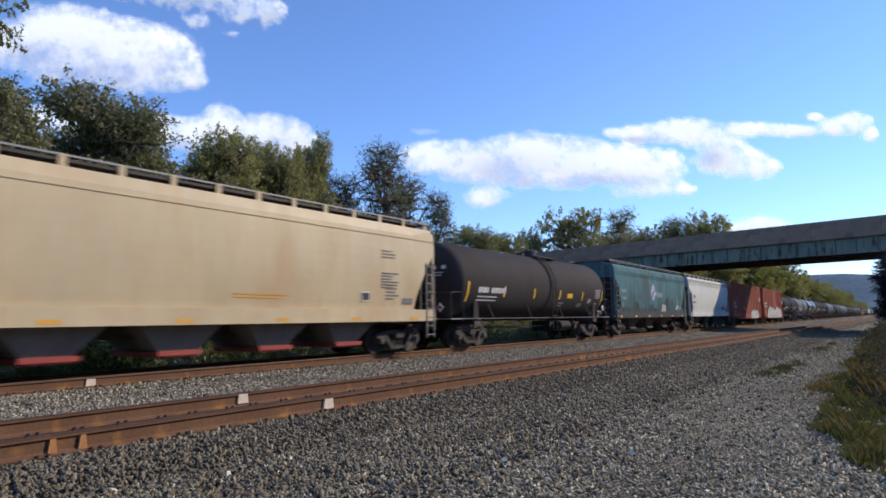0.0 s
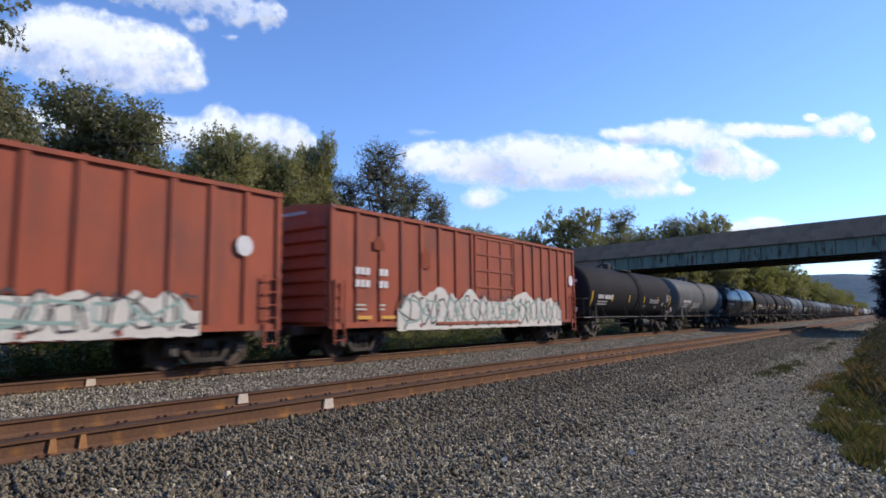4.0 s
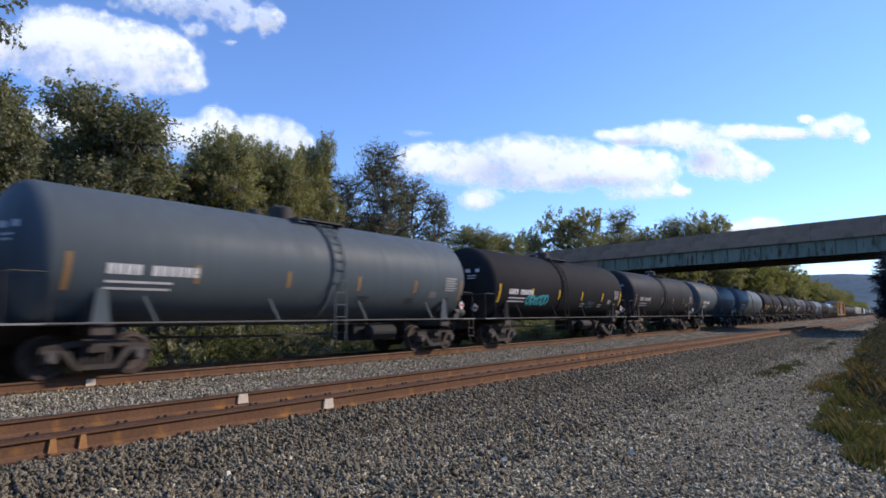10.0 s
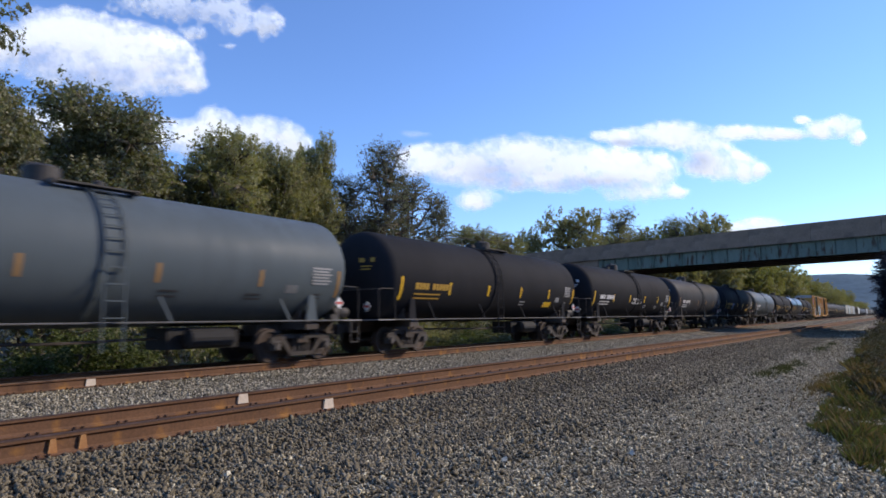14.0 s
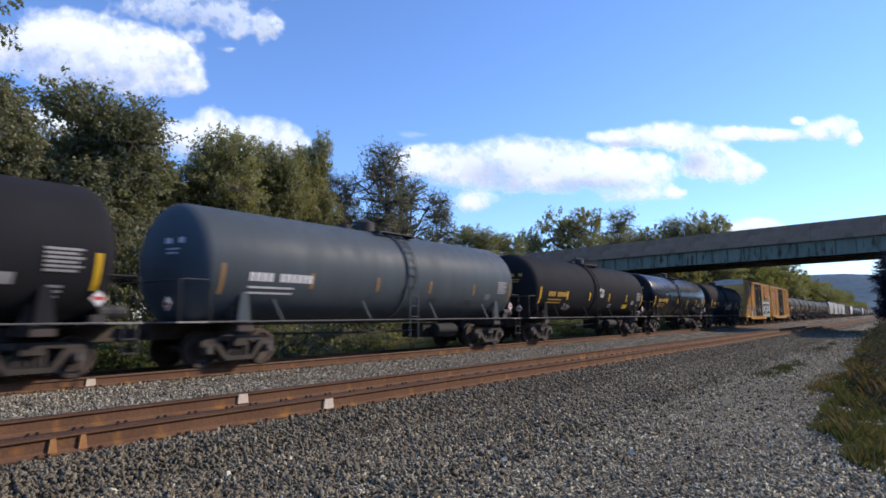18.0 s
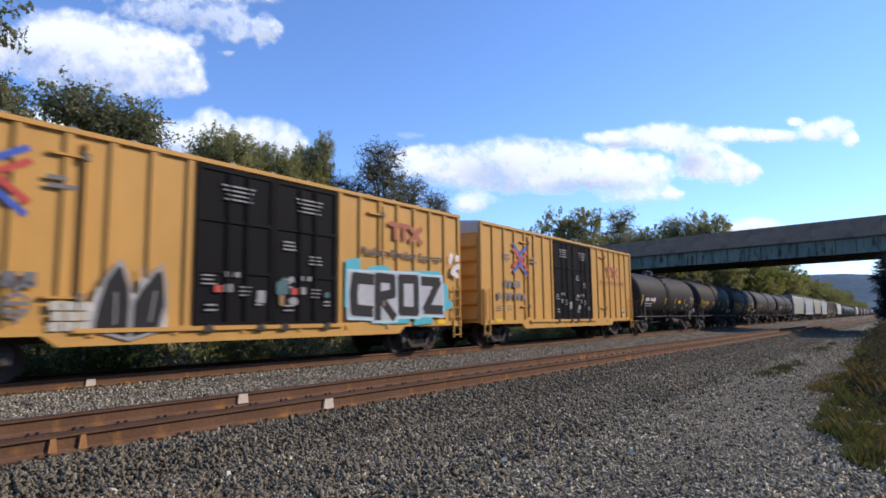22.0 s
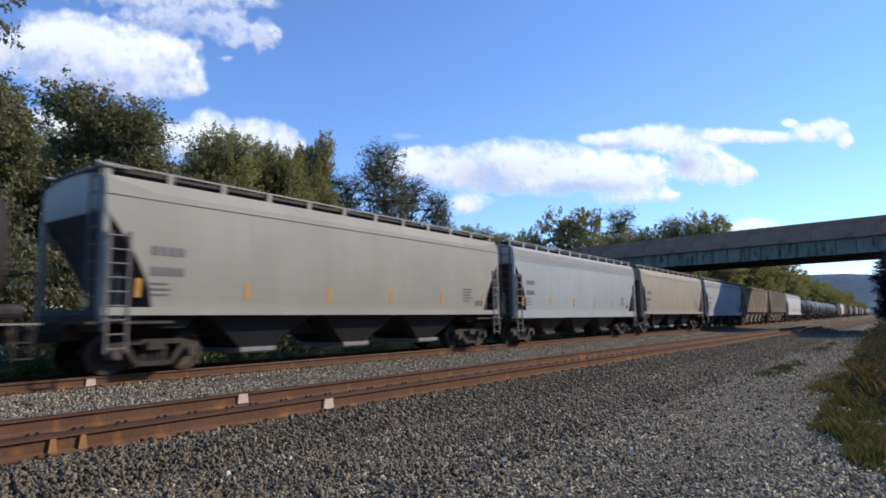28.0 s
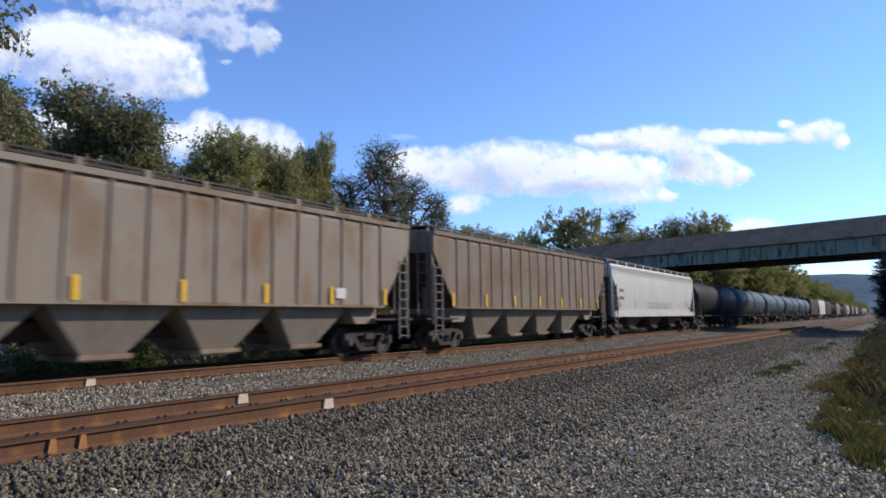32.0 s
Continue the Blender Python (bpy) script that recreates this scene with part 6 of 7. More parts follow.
    # guides of the old side doors on the sheets
    for car, x in ((u, -4.75), (v, -4.8), (u, 4.3), (v, 4.3)):
        g = part("door_guide", cached("guide", lambda: made(lambda b: [box(b, -0.02, 0.02, -1.6, -1.5, 1.15, 4.75)] + [box(b, -0.68, -0.02, -1.59, -1.5, z, z + 0.05) for z in (1.6, 4.42)])), P_YELLOW, car, "thin steel guide on the side", (x, 0, 0))
        for z in (1.63, 4.46):
            part("hinge", cached("hinge", lambda: made(lambda b: box(b, -0.07, 0.05, -1.63, -1.5, -0.08, 0.08))), P_TAN2, g, "rusty hinge", (0, 0, z))

    for car in (u, v):
        for x in (-1.9, -0.42, 0.36, 1.85):
            part("door_roller", cached("roller", lambda: made(lambda b: slab(b, [(-0.16, 0.9), (0.16, 0.9), (0.06, 1.06), (-0.06, 1.06)], -1.66, -1.5))), DARK_STEEL, car, "dark roller bracket at the door's foot", (x, 0, 0))

    tank_car(*span_of(26), P_BLACK_SUN, WHITE, "black", "black tank car with white lettering and yellow panel", (yel_panel,), r=1.54, dome_x=-0.28, ladder_x=-0.6)
    tank_car(*span_of(27), P_BLACK_SUN, YEL_MARK, "black", "short black tank car with yellow lettering", (yel_panel2,), r=1.54, rails=True, dome_x=0.36, ladder_x=-0.23)
    tank_car(*span_of(28), P_BLACK_SUN, YEL_MARK, "black", "short black tank car with white tags and a lime sticker", (yel_panel2, W(28, -0.38, -0.07, -1.28, -0.6, GREY_MARK, 0.05, 4), W(94, -0.72, -0.43, -1.1, -0.65, GREY_MARK, 0.035, 6), ("sticker", lambda hl, zc: [rect(-hl * 0.38, -hl * 0.31, 1.84, 2.06)], GREEN_MARK, "lime green sticker")), r=1.54)
    tank_car(*span_of(29), P_DUSTY_SUN, DULL_AMBER, "black", "dusty black tank car with faded yellow lettering")
    tank_car(*span_of(30), P_BLACK_SUN, GREY_MARK, "black", "faded black tank car with grey lettering")
    hopper_car(*span_of(31), P_PALE, "pale grey covered hopper car with dark pockets", n_posts=12, pockets=3, sill_h=0.14, pocket_paint=P_DGREY)
    hopper_car(*span_of(32), P_COOL, "pale grey covered hopper car with a deep side sill", n_posts=13, sill_h=0.3, beads=3, pocket_paint=UNDER, gate=UNDER)
    hopper_car(*span_of(33), P_CHALK, "off-white covered hopper car with dark pockets", n_posts=12, pockets=3, sill_h=0.14, pocket_paint=P_DGREY)
    hopper_car(*span_of(34), P_COOL, "pale grey covered hopper car with rust along the sill", n_posts=13, sill_h=0.3, beads=3, pocket_paint=UNDER, gate=UNDER)
    hopper_car(*span_of(35), P_TAN, "dusty tan ribbed hopper car with rust blotches", ribs=17, pockets=4, sill_h=0, refl=YELLOW, z0=1.52, pocket_paint=P_TAN3, gate=P_TAN, extras=(("notice", lambda hb, z0, z1: [rect(4.76, 5.14, 1.75, 2.05)], WHITE, "small white notice"),))
    hopper_car(*span_of(36), P_TAN2, "brown-grey ribbed hopper car with sloping pockets", ribs=17, pockets=4, sill_h=0, refl=YELLOW, z0=1.52, pocket_paint=P_TAN3, gate=P_TAN)
    hopper_car(*span_of(37), P_WHITE, "white covered hopper car streaked with grime", n_posts=12, sill_h=0.3, beads=2, pocket_paint=UNDER, gate=UNDER, extras=(("graffiti", lambda hb, z0, z1: scrawl(37, -3.0, 3.0, 1.6, 2.1, 0.05, 9), GREY_MARK, "grey sprayed loops"),))
    # the tail, far off all through the clip
    x = ENDS[-1]
    tail = [P_DGREY, P_GREY, P_LGREY, P_GREY, P_LGREY, P_BROWN, P_WHITE, P_BROWN, P_BLACK, P_TAN2, P_DGREY, P_BROWN, P_PALE, P_BLACK2, P_TAN2, P_BLACK, P_PALE, P_BROWN, P_BLACK, P_DGREY, P_TAN2, P_TAN, P_BLACK, P_WHITE]
    for k, p in enumerate(tail):
        L = 18.0
        if p in (P_TAN, P_TAN2, P_WHITE, P_PALE, P_BROWN):
            hopper_car(x + L / 2, L, p, "covered hopper car far back in the train", detail=False)
        else:
            tank_car(x + L / 2, L, p, WHITE, "black", "tank car far back in the train", detail=False)
        x += L


def lettering(text, car, x, y, z, size, mat, width, bold=0.0):
    cu = bpy.data.curves.new("t", "FONT")
    cu.body, cu.size, cu.extrude, cu.offset = text, size, 0.002, bold
    tmp = bpy.data.objects.new("t", cu)
    scene.collection.objects.link(tmp)
    me = bpy.data.meshes.new_from_object(tmp.evaluated_get(bpy.context.evaluated_depsgraph_get()))
    bpy.data.objects.remove(tmp)
    w = max(v.co.x for v in me.vertices)
    me.transform(Matrix.Diagonal((width / w, 1, 1, 1)))
    me.transform(Matrix.Rotation(radians(90), 4, "X"))
    part("lettering", me, mat, car, "the words " + text, (x, y, z))


train()

# ---- bridge ----
BK = 1.1
B0 = Vector((64.4 * BK, 0.1 * BK, 0))
BD = Vector((6.4, 32.2, 0)).normalized()
BN = Vector((BD.y, -BD.x, 0))


def bridge_box(bm, a0, a1, c0, c1, z0, z1):
    m = Matrix((( BN.x, BD.x, 0, B0.x), (BN.y, BD.y, 0, B0.y), (0, 0, 1, 0), (0, 0, 0, 1)))
    box(bm, c0, c1, a0, a1, z0, z1, m)


def bridge():
    T = 1.13 + 8.37 * BK
    b = tagged(new("road_bridge"), "concrete road bridge on pale green steel girders over the tracks", "bridge")
    WIDE = 11.0
    for c in (0.0, WIDE - 0.35):
        for i in range(18):
            a = -36 + i * 6.0
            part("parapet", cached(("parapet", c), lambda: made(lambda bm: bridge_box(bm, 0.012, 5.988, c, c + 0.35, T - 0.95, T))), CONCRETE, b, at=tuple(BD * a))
    for i in range(18):
        a = -36 + i * 6.0
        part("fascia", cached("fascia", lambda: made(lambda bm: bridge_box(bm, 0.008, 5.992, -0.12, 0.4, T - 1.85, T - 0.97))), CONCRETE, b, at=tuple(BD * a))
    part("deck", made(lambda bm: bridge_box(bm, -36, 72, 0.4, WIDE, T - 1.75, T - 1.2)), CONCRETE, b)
    zg0, zg1 = T - 3.35, T - 1.85
    for k in range(5):
        c = 0.35 + k * 2.45

        def girder(bm, c=c):
            bridge_box(bm, -14, 31, c - 0.012, c + 0.012, zg0, zg1)
        # inner girders are coloured dark to stand for the shade beneath the deck
        g = part("girder", made(girder), GREEN_STEEL if k == 0 else DARK_STEEL, b, "pale green riveted plate girder" if k == 0 else "inner girder, shade under the deck put into its dark colour")
        for z in (zg0 - 0.05, zg1 - 0.054):
            part("flange", made(lambda bm: bridge_box(bm, -14, 31, c - 0.2, c + 0.2, z, z + 0.05)), GREEN_STEEL if k == 0 else DARK_STEEL, g)
        if k == 0:
            st = made(lambda bm: bridge_box(bm, -0.02, 0.02, c - 0.17, c - 0.012, zg0, zg1 - 0.05))
            for i in range(26):
                part("stiffener", st, GREEN_STEEL, g, at=tuple(BD * (-13.5 + i * 1.75)))
    for i in range(9):
        part("cross_brace", cached("brace", lambda: made(lambda bm: bridge_box(bm, -0.08, 0.08, 0.4, 10.1, zg0 + 0.3, zg1 - 0.3))), DARK_STEEL, b, at=tuple(BD * (-12 + i * 5.5)))
    for a0, a1 in ((-40, -14), (31, 72)):
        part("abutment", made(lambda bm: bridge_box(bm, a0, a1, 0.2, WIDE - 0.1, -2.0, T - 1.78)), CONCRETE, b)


bridge()


# ---- trees ----
def tree_meshes(seed, lobes, sprigs, per, leaf, low=0.25, lobe=(0.3, 0.46), sprig=0.16, wide=0.75, stems=2, thin=0.22, twigs=0):
    """A tree one unit high and one unit in half-width: stems, a limb to each lobe of the crown, and leafy sprigs
    that stand out of the lobes; leaf and sprig sizes are in half-widths, and thin is
    the half-width over the height of the tree it will be."""
    r = random.Random(seed)
    rng = np.random.default_rng(seed)
    bm = bmesh.new()
    forks = []
    for k in range(stems):
        lean = Vector((r.uniform(-0.35, 0.35), r.uniform(-0.35, 0.35), 0)) if stems > 1 else Vector((0.05, 0.0, 0))
        pts = [lean * u * u + Vector((r.uniform(-0.03, 0.03), r.uniform(-0.03, 0.03), u * 0.82 - 0.03)) for u in (0, 0.2, 0.4, 0.6, 0.8, 1.0)]
        tube(bm, pts, [0.05, 0.042, 0.035, 0.027, 0.018, 0.008], 7)
        forks += pts[1:]
    mids, rads = [], []
    for k in range(lobes):
        z = low + 0.1 + (0.8 - low) * (k + r.random()) / lobes
        u = (z - low) / (1 - low)
        w = wide * math.sin(math.pi * (0.12 + 0.8 * u)) ** 0.6 * r.uniform(0.15, 1.0)
        a = k * 2.4 + r.uniform(-0.6, 0.6)
        mids.append((math.cos(a) * w, math.sin(a) * w, z))
        rads.append(r.uniform(*lobe))
    mids, rads = np.array(mids), np.array(rads)
    which = rng.integers(0, lobes, sprigs)
    d = rng.normal(size=(sprigs, 3))
    d /= np.linalg.norm(d, axis=1)[:, None]
    flat = np.array([1, 1, thin])
    root = mids[which] + d * flat * (rads[which] * rng.uniform(0.3, 0.95, sprigs) ** 0.6)[:, None]
    out = d * np.array([1, 1, 0.7]) + np.array([0, 0, 0.3]) + rng.normal(size=(sprigs, 3)) * 0.35
    out /= np.linalg.norm(out, axis=1)[:, None]
    span = sprig * rng.uniform(0.5, 1.3, sprigs)
    n = sprigs * per
    own = np.repeat(np.arange(sprigs), per)
    u = rng.random(n)
    c = root[own] + out[own] * flat * (span[own] * u)[:, None]
    c = c + np.clip(rng.normal(size=(n, 3)), -1.6, 1.6) * (sprig * 0.2 * (1.15 - 0.7 * u))[:, None] * flat
    # limbs and twigs
    for k in range(lobes):
        m = Vector(mids[k])
        f = min(forks, key=lambda p: (p - m).length + (2.0 if p.z > m.z + 0.05 else 0.0))
        tube(bm, [f, (f + m) * 0.5 + Vector((0, 0, -0.03)), m], [0.02, 0.013, 0.008], 5)
        for q in np.nonzero(which == k)[0][:twigs]:
            tube(bm, [m, Vector(root[q]), Vector(root[q] + out[q] * flat * span[q])], [0.006, 0.004, 0.002], 3)
    trunk = finish(bm, True)
    top, side = np.quantile(c[:, 2], 0.9995), np.quantile(np.abs(c[:, :2]), 0.985)
    trunk.transform(Matrix.Diagonal((1 / side, 1 / side, 1 / top, 1)))
    c = c / np.array([side, side, top])
    # leaves look outwards and up to the light
    face = d[own] * 0.5 + np.array([0, 0, 0.55]) + rng.normal(size=(n, 3)) * 0.6
    face /= np.linalg.norm(face, axis=1)[:, None]
    along = np.cross(face, rng.normal(size=(n, 3)))
    along /= np.linalg.norm(along, axis=1)[:, None]
    across = np.cross(face, along)
    s = (leaf * rng.uniform(0.6, 1.35, n))[:, None]
    # a leaf is drawn in the unit tree, which is later stretched to its height
    squash = flat
    v = np.stack([c - along * s * 0.62 * squash, c + (along * 0.45 + across * 0.42) * s * squash, c + (along * 0.5 - across * 0.38) * s * squash], 1)
    return trunk, quads_mesh(v)


KINDS = {}


def tree_kind(key, **kw):
    KINDS[key] = tree_meshes(**kw)


tree_kind("wide", seed=1, lobes=30, sprigs=1400, per=40, leaf=0.05, low=0.12, lobe=(0.2, 0.37), sprig=0.32, thin=0.23, twigs=8)
tree_kind("round", seed=2, lobes=28, sprigs=1400, per=38, leaf=0.046, low=0.1, lobe=(0.26, 0.44), sprig=0.25, thin=0.21, twigs=8)
tree_kind("airy", seed=7, lobes=32, sprigs=760, per=20, leaf=0.043, low=0.22, lobe=(0.16, 0.34), sprig=0.32, thin=0.18, twigs=8)
tree_kind("far", seed=6, lobes=18, sprigs=800, per=28, leaf=0.052, low=0.05, lobe=(0.3, 0.46), sprig=0.2, thin=0.35)
tree_kind("wood", seed=11, lobes=16, sprigs=700, per=24, leaf=0.06, low=0.05, lobe=(0.3, 0.46), sprig=0.2, thin=0.42)
tree_kind("limb", seed=8, lobes=14, sprigs=900, per=30, leaf=0.035, low=0.9, lobe=(0.2, 0.28), sprig=0.16, stems=1, thin=0.33)
tree_kind("shrub", seed=9, lobes=11, sprigs=230, per=26, leaf=0.055, low=0.02, lobe=(0.36, 0.55), sprig=0.26, stems=3, thin=0.55)


def tree(kind, x, y, z, wide, high, turn, leaf, label, name="tree", group="trees beyond the train"):
    tr, cr = KINDS[kind]
    t = tagged(new(name), label, name, group)
    t.matrix_basis = Matrix.LocRotScale((x, y, z), Euler((0, 0, radians(turn))), (wide, wide, high))
    part("trunk", tr, BARK, t)
    part("crown", cr, leaf, t)
    return t


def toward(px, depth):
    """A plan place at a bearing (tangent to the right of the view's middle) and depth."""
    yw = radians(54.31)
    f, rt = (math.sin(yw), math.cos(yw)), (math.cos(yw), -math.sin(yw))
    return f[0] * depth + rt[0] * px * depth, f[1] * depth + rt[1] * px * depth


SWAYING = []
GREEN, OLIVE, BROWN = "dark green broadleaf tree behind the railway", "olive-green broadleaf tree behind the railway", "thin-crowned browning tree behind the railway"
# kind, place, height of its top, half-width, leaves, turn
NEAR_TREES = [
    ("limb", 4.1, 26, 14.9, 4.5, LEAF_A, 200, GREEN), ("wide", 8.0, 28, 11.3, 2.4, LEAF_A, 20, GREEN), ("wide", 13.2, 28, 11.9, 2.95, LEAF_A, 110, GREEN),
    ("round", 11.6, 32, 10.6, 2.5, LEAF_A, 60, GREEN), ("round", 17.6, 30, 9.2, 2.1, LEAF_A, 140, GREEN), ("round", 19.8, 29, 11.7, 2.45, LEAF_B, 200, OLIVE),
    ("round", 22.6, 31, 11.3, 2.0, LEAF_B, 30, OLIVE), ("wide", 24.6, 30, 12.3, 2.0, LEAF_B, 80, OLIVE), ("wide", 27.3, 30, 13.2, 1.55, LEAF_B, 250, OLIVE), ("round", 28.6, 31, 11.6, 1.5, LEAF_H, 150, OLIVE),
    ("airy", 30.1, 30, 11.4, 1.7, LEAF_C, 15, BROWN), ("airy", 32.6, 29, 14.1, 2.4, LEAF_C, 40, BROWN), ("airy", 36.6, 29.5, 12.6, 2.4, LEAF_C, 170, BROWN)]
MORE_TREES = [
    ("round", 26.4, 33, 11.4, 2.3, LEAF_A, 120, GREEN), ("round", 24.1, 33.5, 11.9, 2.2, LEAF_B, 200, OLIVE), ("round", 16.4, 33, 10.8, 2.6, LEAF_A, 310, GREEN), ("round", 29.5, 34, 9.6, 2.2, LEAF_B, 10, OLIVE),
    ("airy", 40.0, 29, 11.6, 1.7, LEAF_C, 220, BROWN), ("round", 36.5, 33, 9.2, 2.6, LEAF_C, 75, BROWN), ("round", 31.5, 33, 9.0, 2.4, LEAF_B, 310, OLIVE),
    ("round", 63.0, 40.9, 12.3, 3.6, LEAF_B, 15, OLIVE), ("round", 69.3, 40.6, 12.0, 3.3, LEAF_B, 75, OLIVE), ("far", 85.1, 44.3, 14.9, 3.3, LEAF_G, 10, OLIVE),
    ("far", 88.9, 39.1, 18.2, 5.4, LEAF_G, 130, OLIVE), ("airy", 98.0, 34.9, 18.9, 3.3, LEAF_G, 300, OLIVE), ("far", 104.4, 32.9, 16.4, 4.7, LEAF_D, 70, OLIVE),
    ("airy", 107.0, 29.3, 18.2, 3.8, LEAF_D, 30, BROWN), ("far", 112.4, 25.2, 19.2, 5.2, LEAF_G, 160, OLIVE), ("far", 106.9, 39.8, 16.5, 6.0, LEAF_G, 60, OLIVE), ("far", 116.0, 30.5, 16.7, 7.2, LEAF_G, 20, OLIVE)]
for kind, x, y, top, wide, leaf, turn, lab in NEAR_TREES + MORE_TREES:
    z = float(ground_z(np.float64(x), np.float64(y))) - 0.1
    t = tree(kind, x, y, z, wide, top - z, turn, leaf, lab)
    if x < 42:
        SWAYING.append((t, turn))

# the wood along the line beyond the bridge
r = random.Random(12)
for i in range(56):
    x = 100 + i * 7.6 + r.uniform(-3, 3)
    y = 24 + r.uniform(-2, 6) + (i % 2) * 7
    h = r.uniform(11.5, 15.5) * (1.0 if i < 46 else 0.8)
    tree("wood", x, y, 0.2, h * r.uniform(0.4, 0.5), h * r.uniform(0.9, 1.15), r.uniform(0, 360), r.choice((LEAF_D, LEAF_D, LEAF_G, LEAF_G)), "yellowing tree in the wood along the line", group="wood beyond the bridge")
for i in range(16):
    h = r.uniform(9, 13)
    tree("wood", 535 + i * 19 + r.uniform(-6, 6), 26 + r.uniform(-3, 8), 0.2, h * 0.6, h, r.uniform(0, 360), r.choice((LEAF_D, LEAF_G)), "yellowing tree in the wood along the line", group="wood beyond the bridge")
# scrub behind the train
for i in range(34):
    x = -4 + i * 2.1 + r.uniform(-0.8, 0.8)
    y = 19.2 + r.uniform(-0.7, 1.6)
    s = r.uniform(0.5, 0.95)
    tree("shrub", x, y, -1.2, 2.1 * s, 2.6 * s * r.uniform(0.7, 1.2), r.uniform(0, 360), r.choice((LEAF_A, LEAF_B, LEAF_H, LEAF_H)), "leafy green shrub beside the ballast", "shrub", "scrub behind the train")
for i in range(24):
    x = -2 + i * 3.0 + r.uniform(-1, 1)
    s = r.uniform(1.4, 2.0) * (1.0 if x < 26 else 0.85)
    tree("shrub", x, 24.5 + r.uniform(-1, 2), -0.9, 1.6 * s, 3.6 * s, r.uniform(0, 360), r.choice((LEAF_A, LEAF_A, LEAF_B)), "tall dark green shrub under the trees", "shrub", "scrub behind the train")
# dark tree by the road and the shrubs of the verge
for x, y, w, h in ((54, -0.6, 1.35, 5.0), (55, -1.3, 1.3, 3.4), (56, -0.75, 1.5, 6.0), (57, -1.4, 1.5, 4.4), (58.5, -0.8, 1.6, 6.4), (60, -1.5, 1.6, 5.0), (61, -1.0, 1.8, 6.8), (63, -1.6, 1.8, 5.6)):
    tree("round", x, y, -0.6, w, h, x * 40, LEAF_E, "dark tree beside the bridge, shade put into its leaf colour", group="trees by the road")
for i in range(15):
    x = 11.5 + i * 2.5 + r.uniform(-0.6, 0.6)
    s = r.uniform(0.65, 1.1) * (0.6 + 0.04 * min(x, 30))
    tree("shrub", x, -0.1 + 0.009 * x + r.uniform(-0.4, 0.15), -0.5, 0.5 * s, 0.68 * s, r.uniform(0, 360), r.choice((LEAF_F, LEAF_F, LEAF_I)), "low brown weedy bush on the road's verge", "shrub", "bushes on the verge")


def blades(seed, n, place, h, mat, name, label):
    rng = np.random.default_rng(seed)
    x, y = place(rng, n).T
    n = len(x)
    z = ground_z(x, y) - 0.02
    hh = h * rng.uniform(0.4, 1.2, n) * (0.75 + 0.5 * np.sin(x * 3.1 + 2 * np.sin(y * 4)) * np.sin(y * 3.7 + x))
    a = rng.uniform(0, math.tau, n)
    w = (0.004 + 0.006 * rng.random(n)) * (0.6 + 2.2 * h)
    lean = rng.normal(0, 0.35, (n, 2)) * hh[:, None]
    px, py = np.cos(a) * w, np.sin(a) * w
    q = np.stack([np.stack([x - px, y - py, z], -1), np.stack([x + px, y + py, z], -1),
                  np.stack([x + lean[:, 0] * 0.5 + px * 0.7, y + lean[:, 1] * 0.5 + py * 0.7, z + hh * 0.65], -1),
                  np.stack([x + lean[:, 0], y + lean[:, 1], z + hh], -1)], 1)
    return tagged(part(name, quads_mesh(q), mat), label, "grass", kind="stuff")


def verge(rng, n):
    x = 6.2 + 42 * rng.random(n) ** 2.0
    edge = np.minimum(1.02, 0.26 + 0.24 * (x - 7.3)) + 0.008 * (x - 10) + 0.12 * np.sin(x * 0.9) + 0.1 * np.sin(x * 2.7)
    y = edge - np.abs(rng.normal(0, 0.9, n))
    return np.stack([x, y], -1)


def weed_bank(rng, n):
    x = 12.5 + 34 * rng.random(n) ** 1.4
    y = 0.4 + 0.01 * x + 0.12 * np.sin(x * 1.3) - np.abs(rng.normal(0, 0.7, n))
    return np.stack([x, y], -1)


def tan_patch(rng, n):
    return np.stack([15.8 + rng.normal(0, 1.4, n), 1.3 + rng.normal(0, 0.16, n)], -1)


def far_weeds(rng, n):
    k = 60
    cx, cy = 30 + 44 * rng.random(k), 0.6 + 4.2 * rng.random(k)
    i = rng.integers(0, k, n)
    return np.stack([cx[i] + rng.normal(0, 1.1, n), cy[i] + rng.normal(0, 0.22, n)], -1)


def road_weeds(rng, n):
    k = rng.integers(0, 9, n)
    cx = np.array([18.3, 19.3, 20.2, 21.2, 22.4, 19.8, 32, 34, 38])[k]
    cy = np.array([2.78, 2.72, 2.66, 2.63, 2.62, 2.66, 2.7, 2.7, 2.6])[k]
    return np.stack([cx + rng.normal(0, 0.6, n), cy + rng.normal(0, 0.16, n)], -1)


# unseen trees added across the road, behind the camera, to cut the sky light
for i in range(17):
    h = 11 * r.uniform(1.15, 1.5)
    tree("wood", -48 + i * 9 + r.uniform(-2, 2), -34 + r.uniform(-4, 3), -0.6, h * 0.45, h, r.uniform(0, 360), r.choice((LEAF_A, LEAF_B)), "unseen tall green tree added across the road to screen the sky", group="trees behind the road")
# more unseen trees, added to keep horizon sky out of the cars' reflections
for i in range(40):
    h = 11 * r.uniform(1.1, 1.5)
    tree("wood", 88 + i * 9 + r.uniform(-2, 2), -27 - (i % 2) * 6 + r.uniform(-3, 2), -0.6, h * 0.45, h, r.uniform(0, 360), r.choice((LEAF_A, LEAF_B)), "unseen tall green tree added across the road to screen the sky", group="trees behind the road")
blades(21, 60000, verge, 0.16, GRASS, "verge_grass", "tufted green grass on the verge of the road")
blades(22, 12000, verge, 0.2, DRY_GRASS, "dry_grass", "brown dry weeds on the verge of the road")
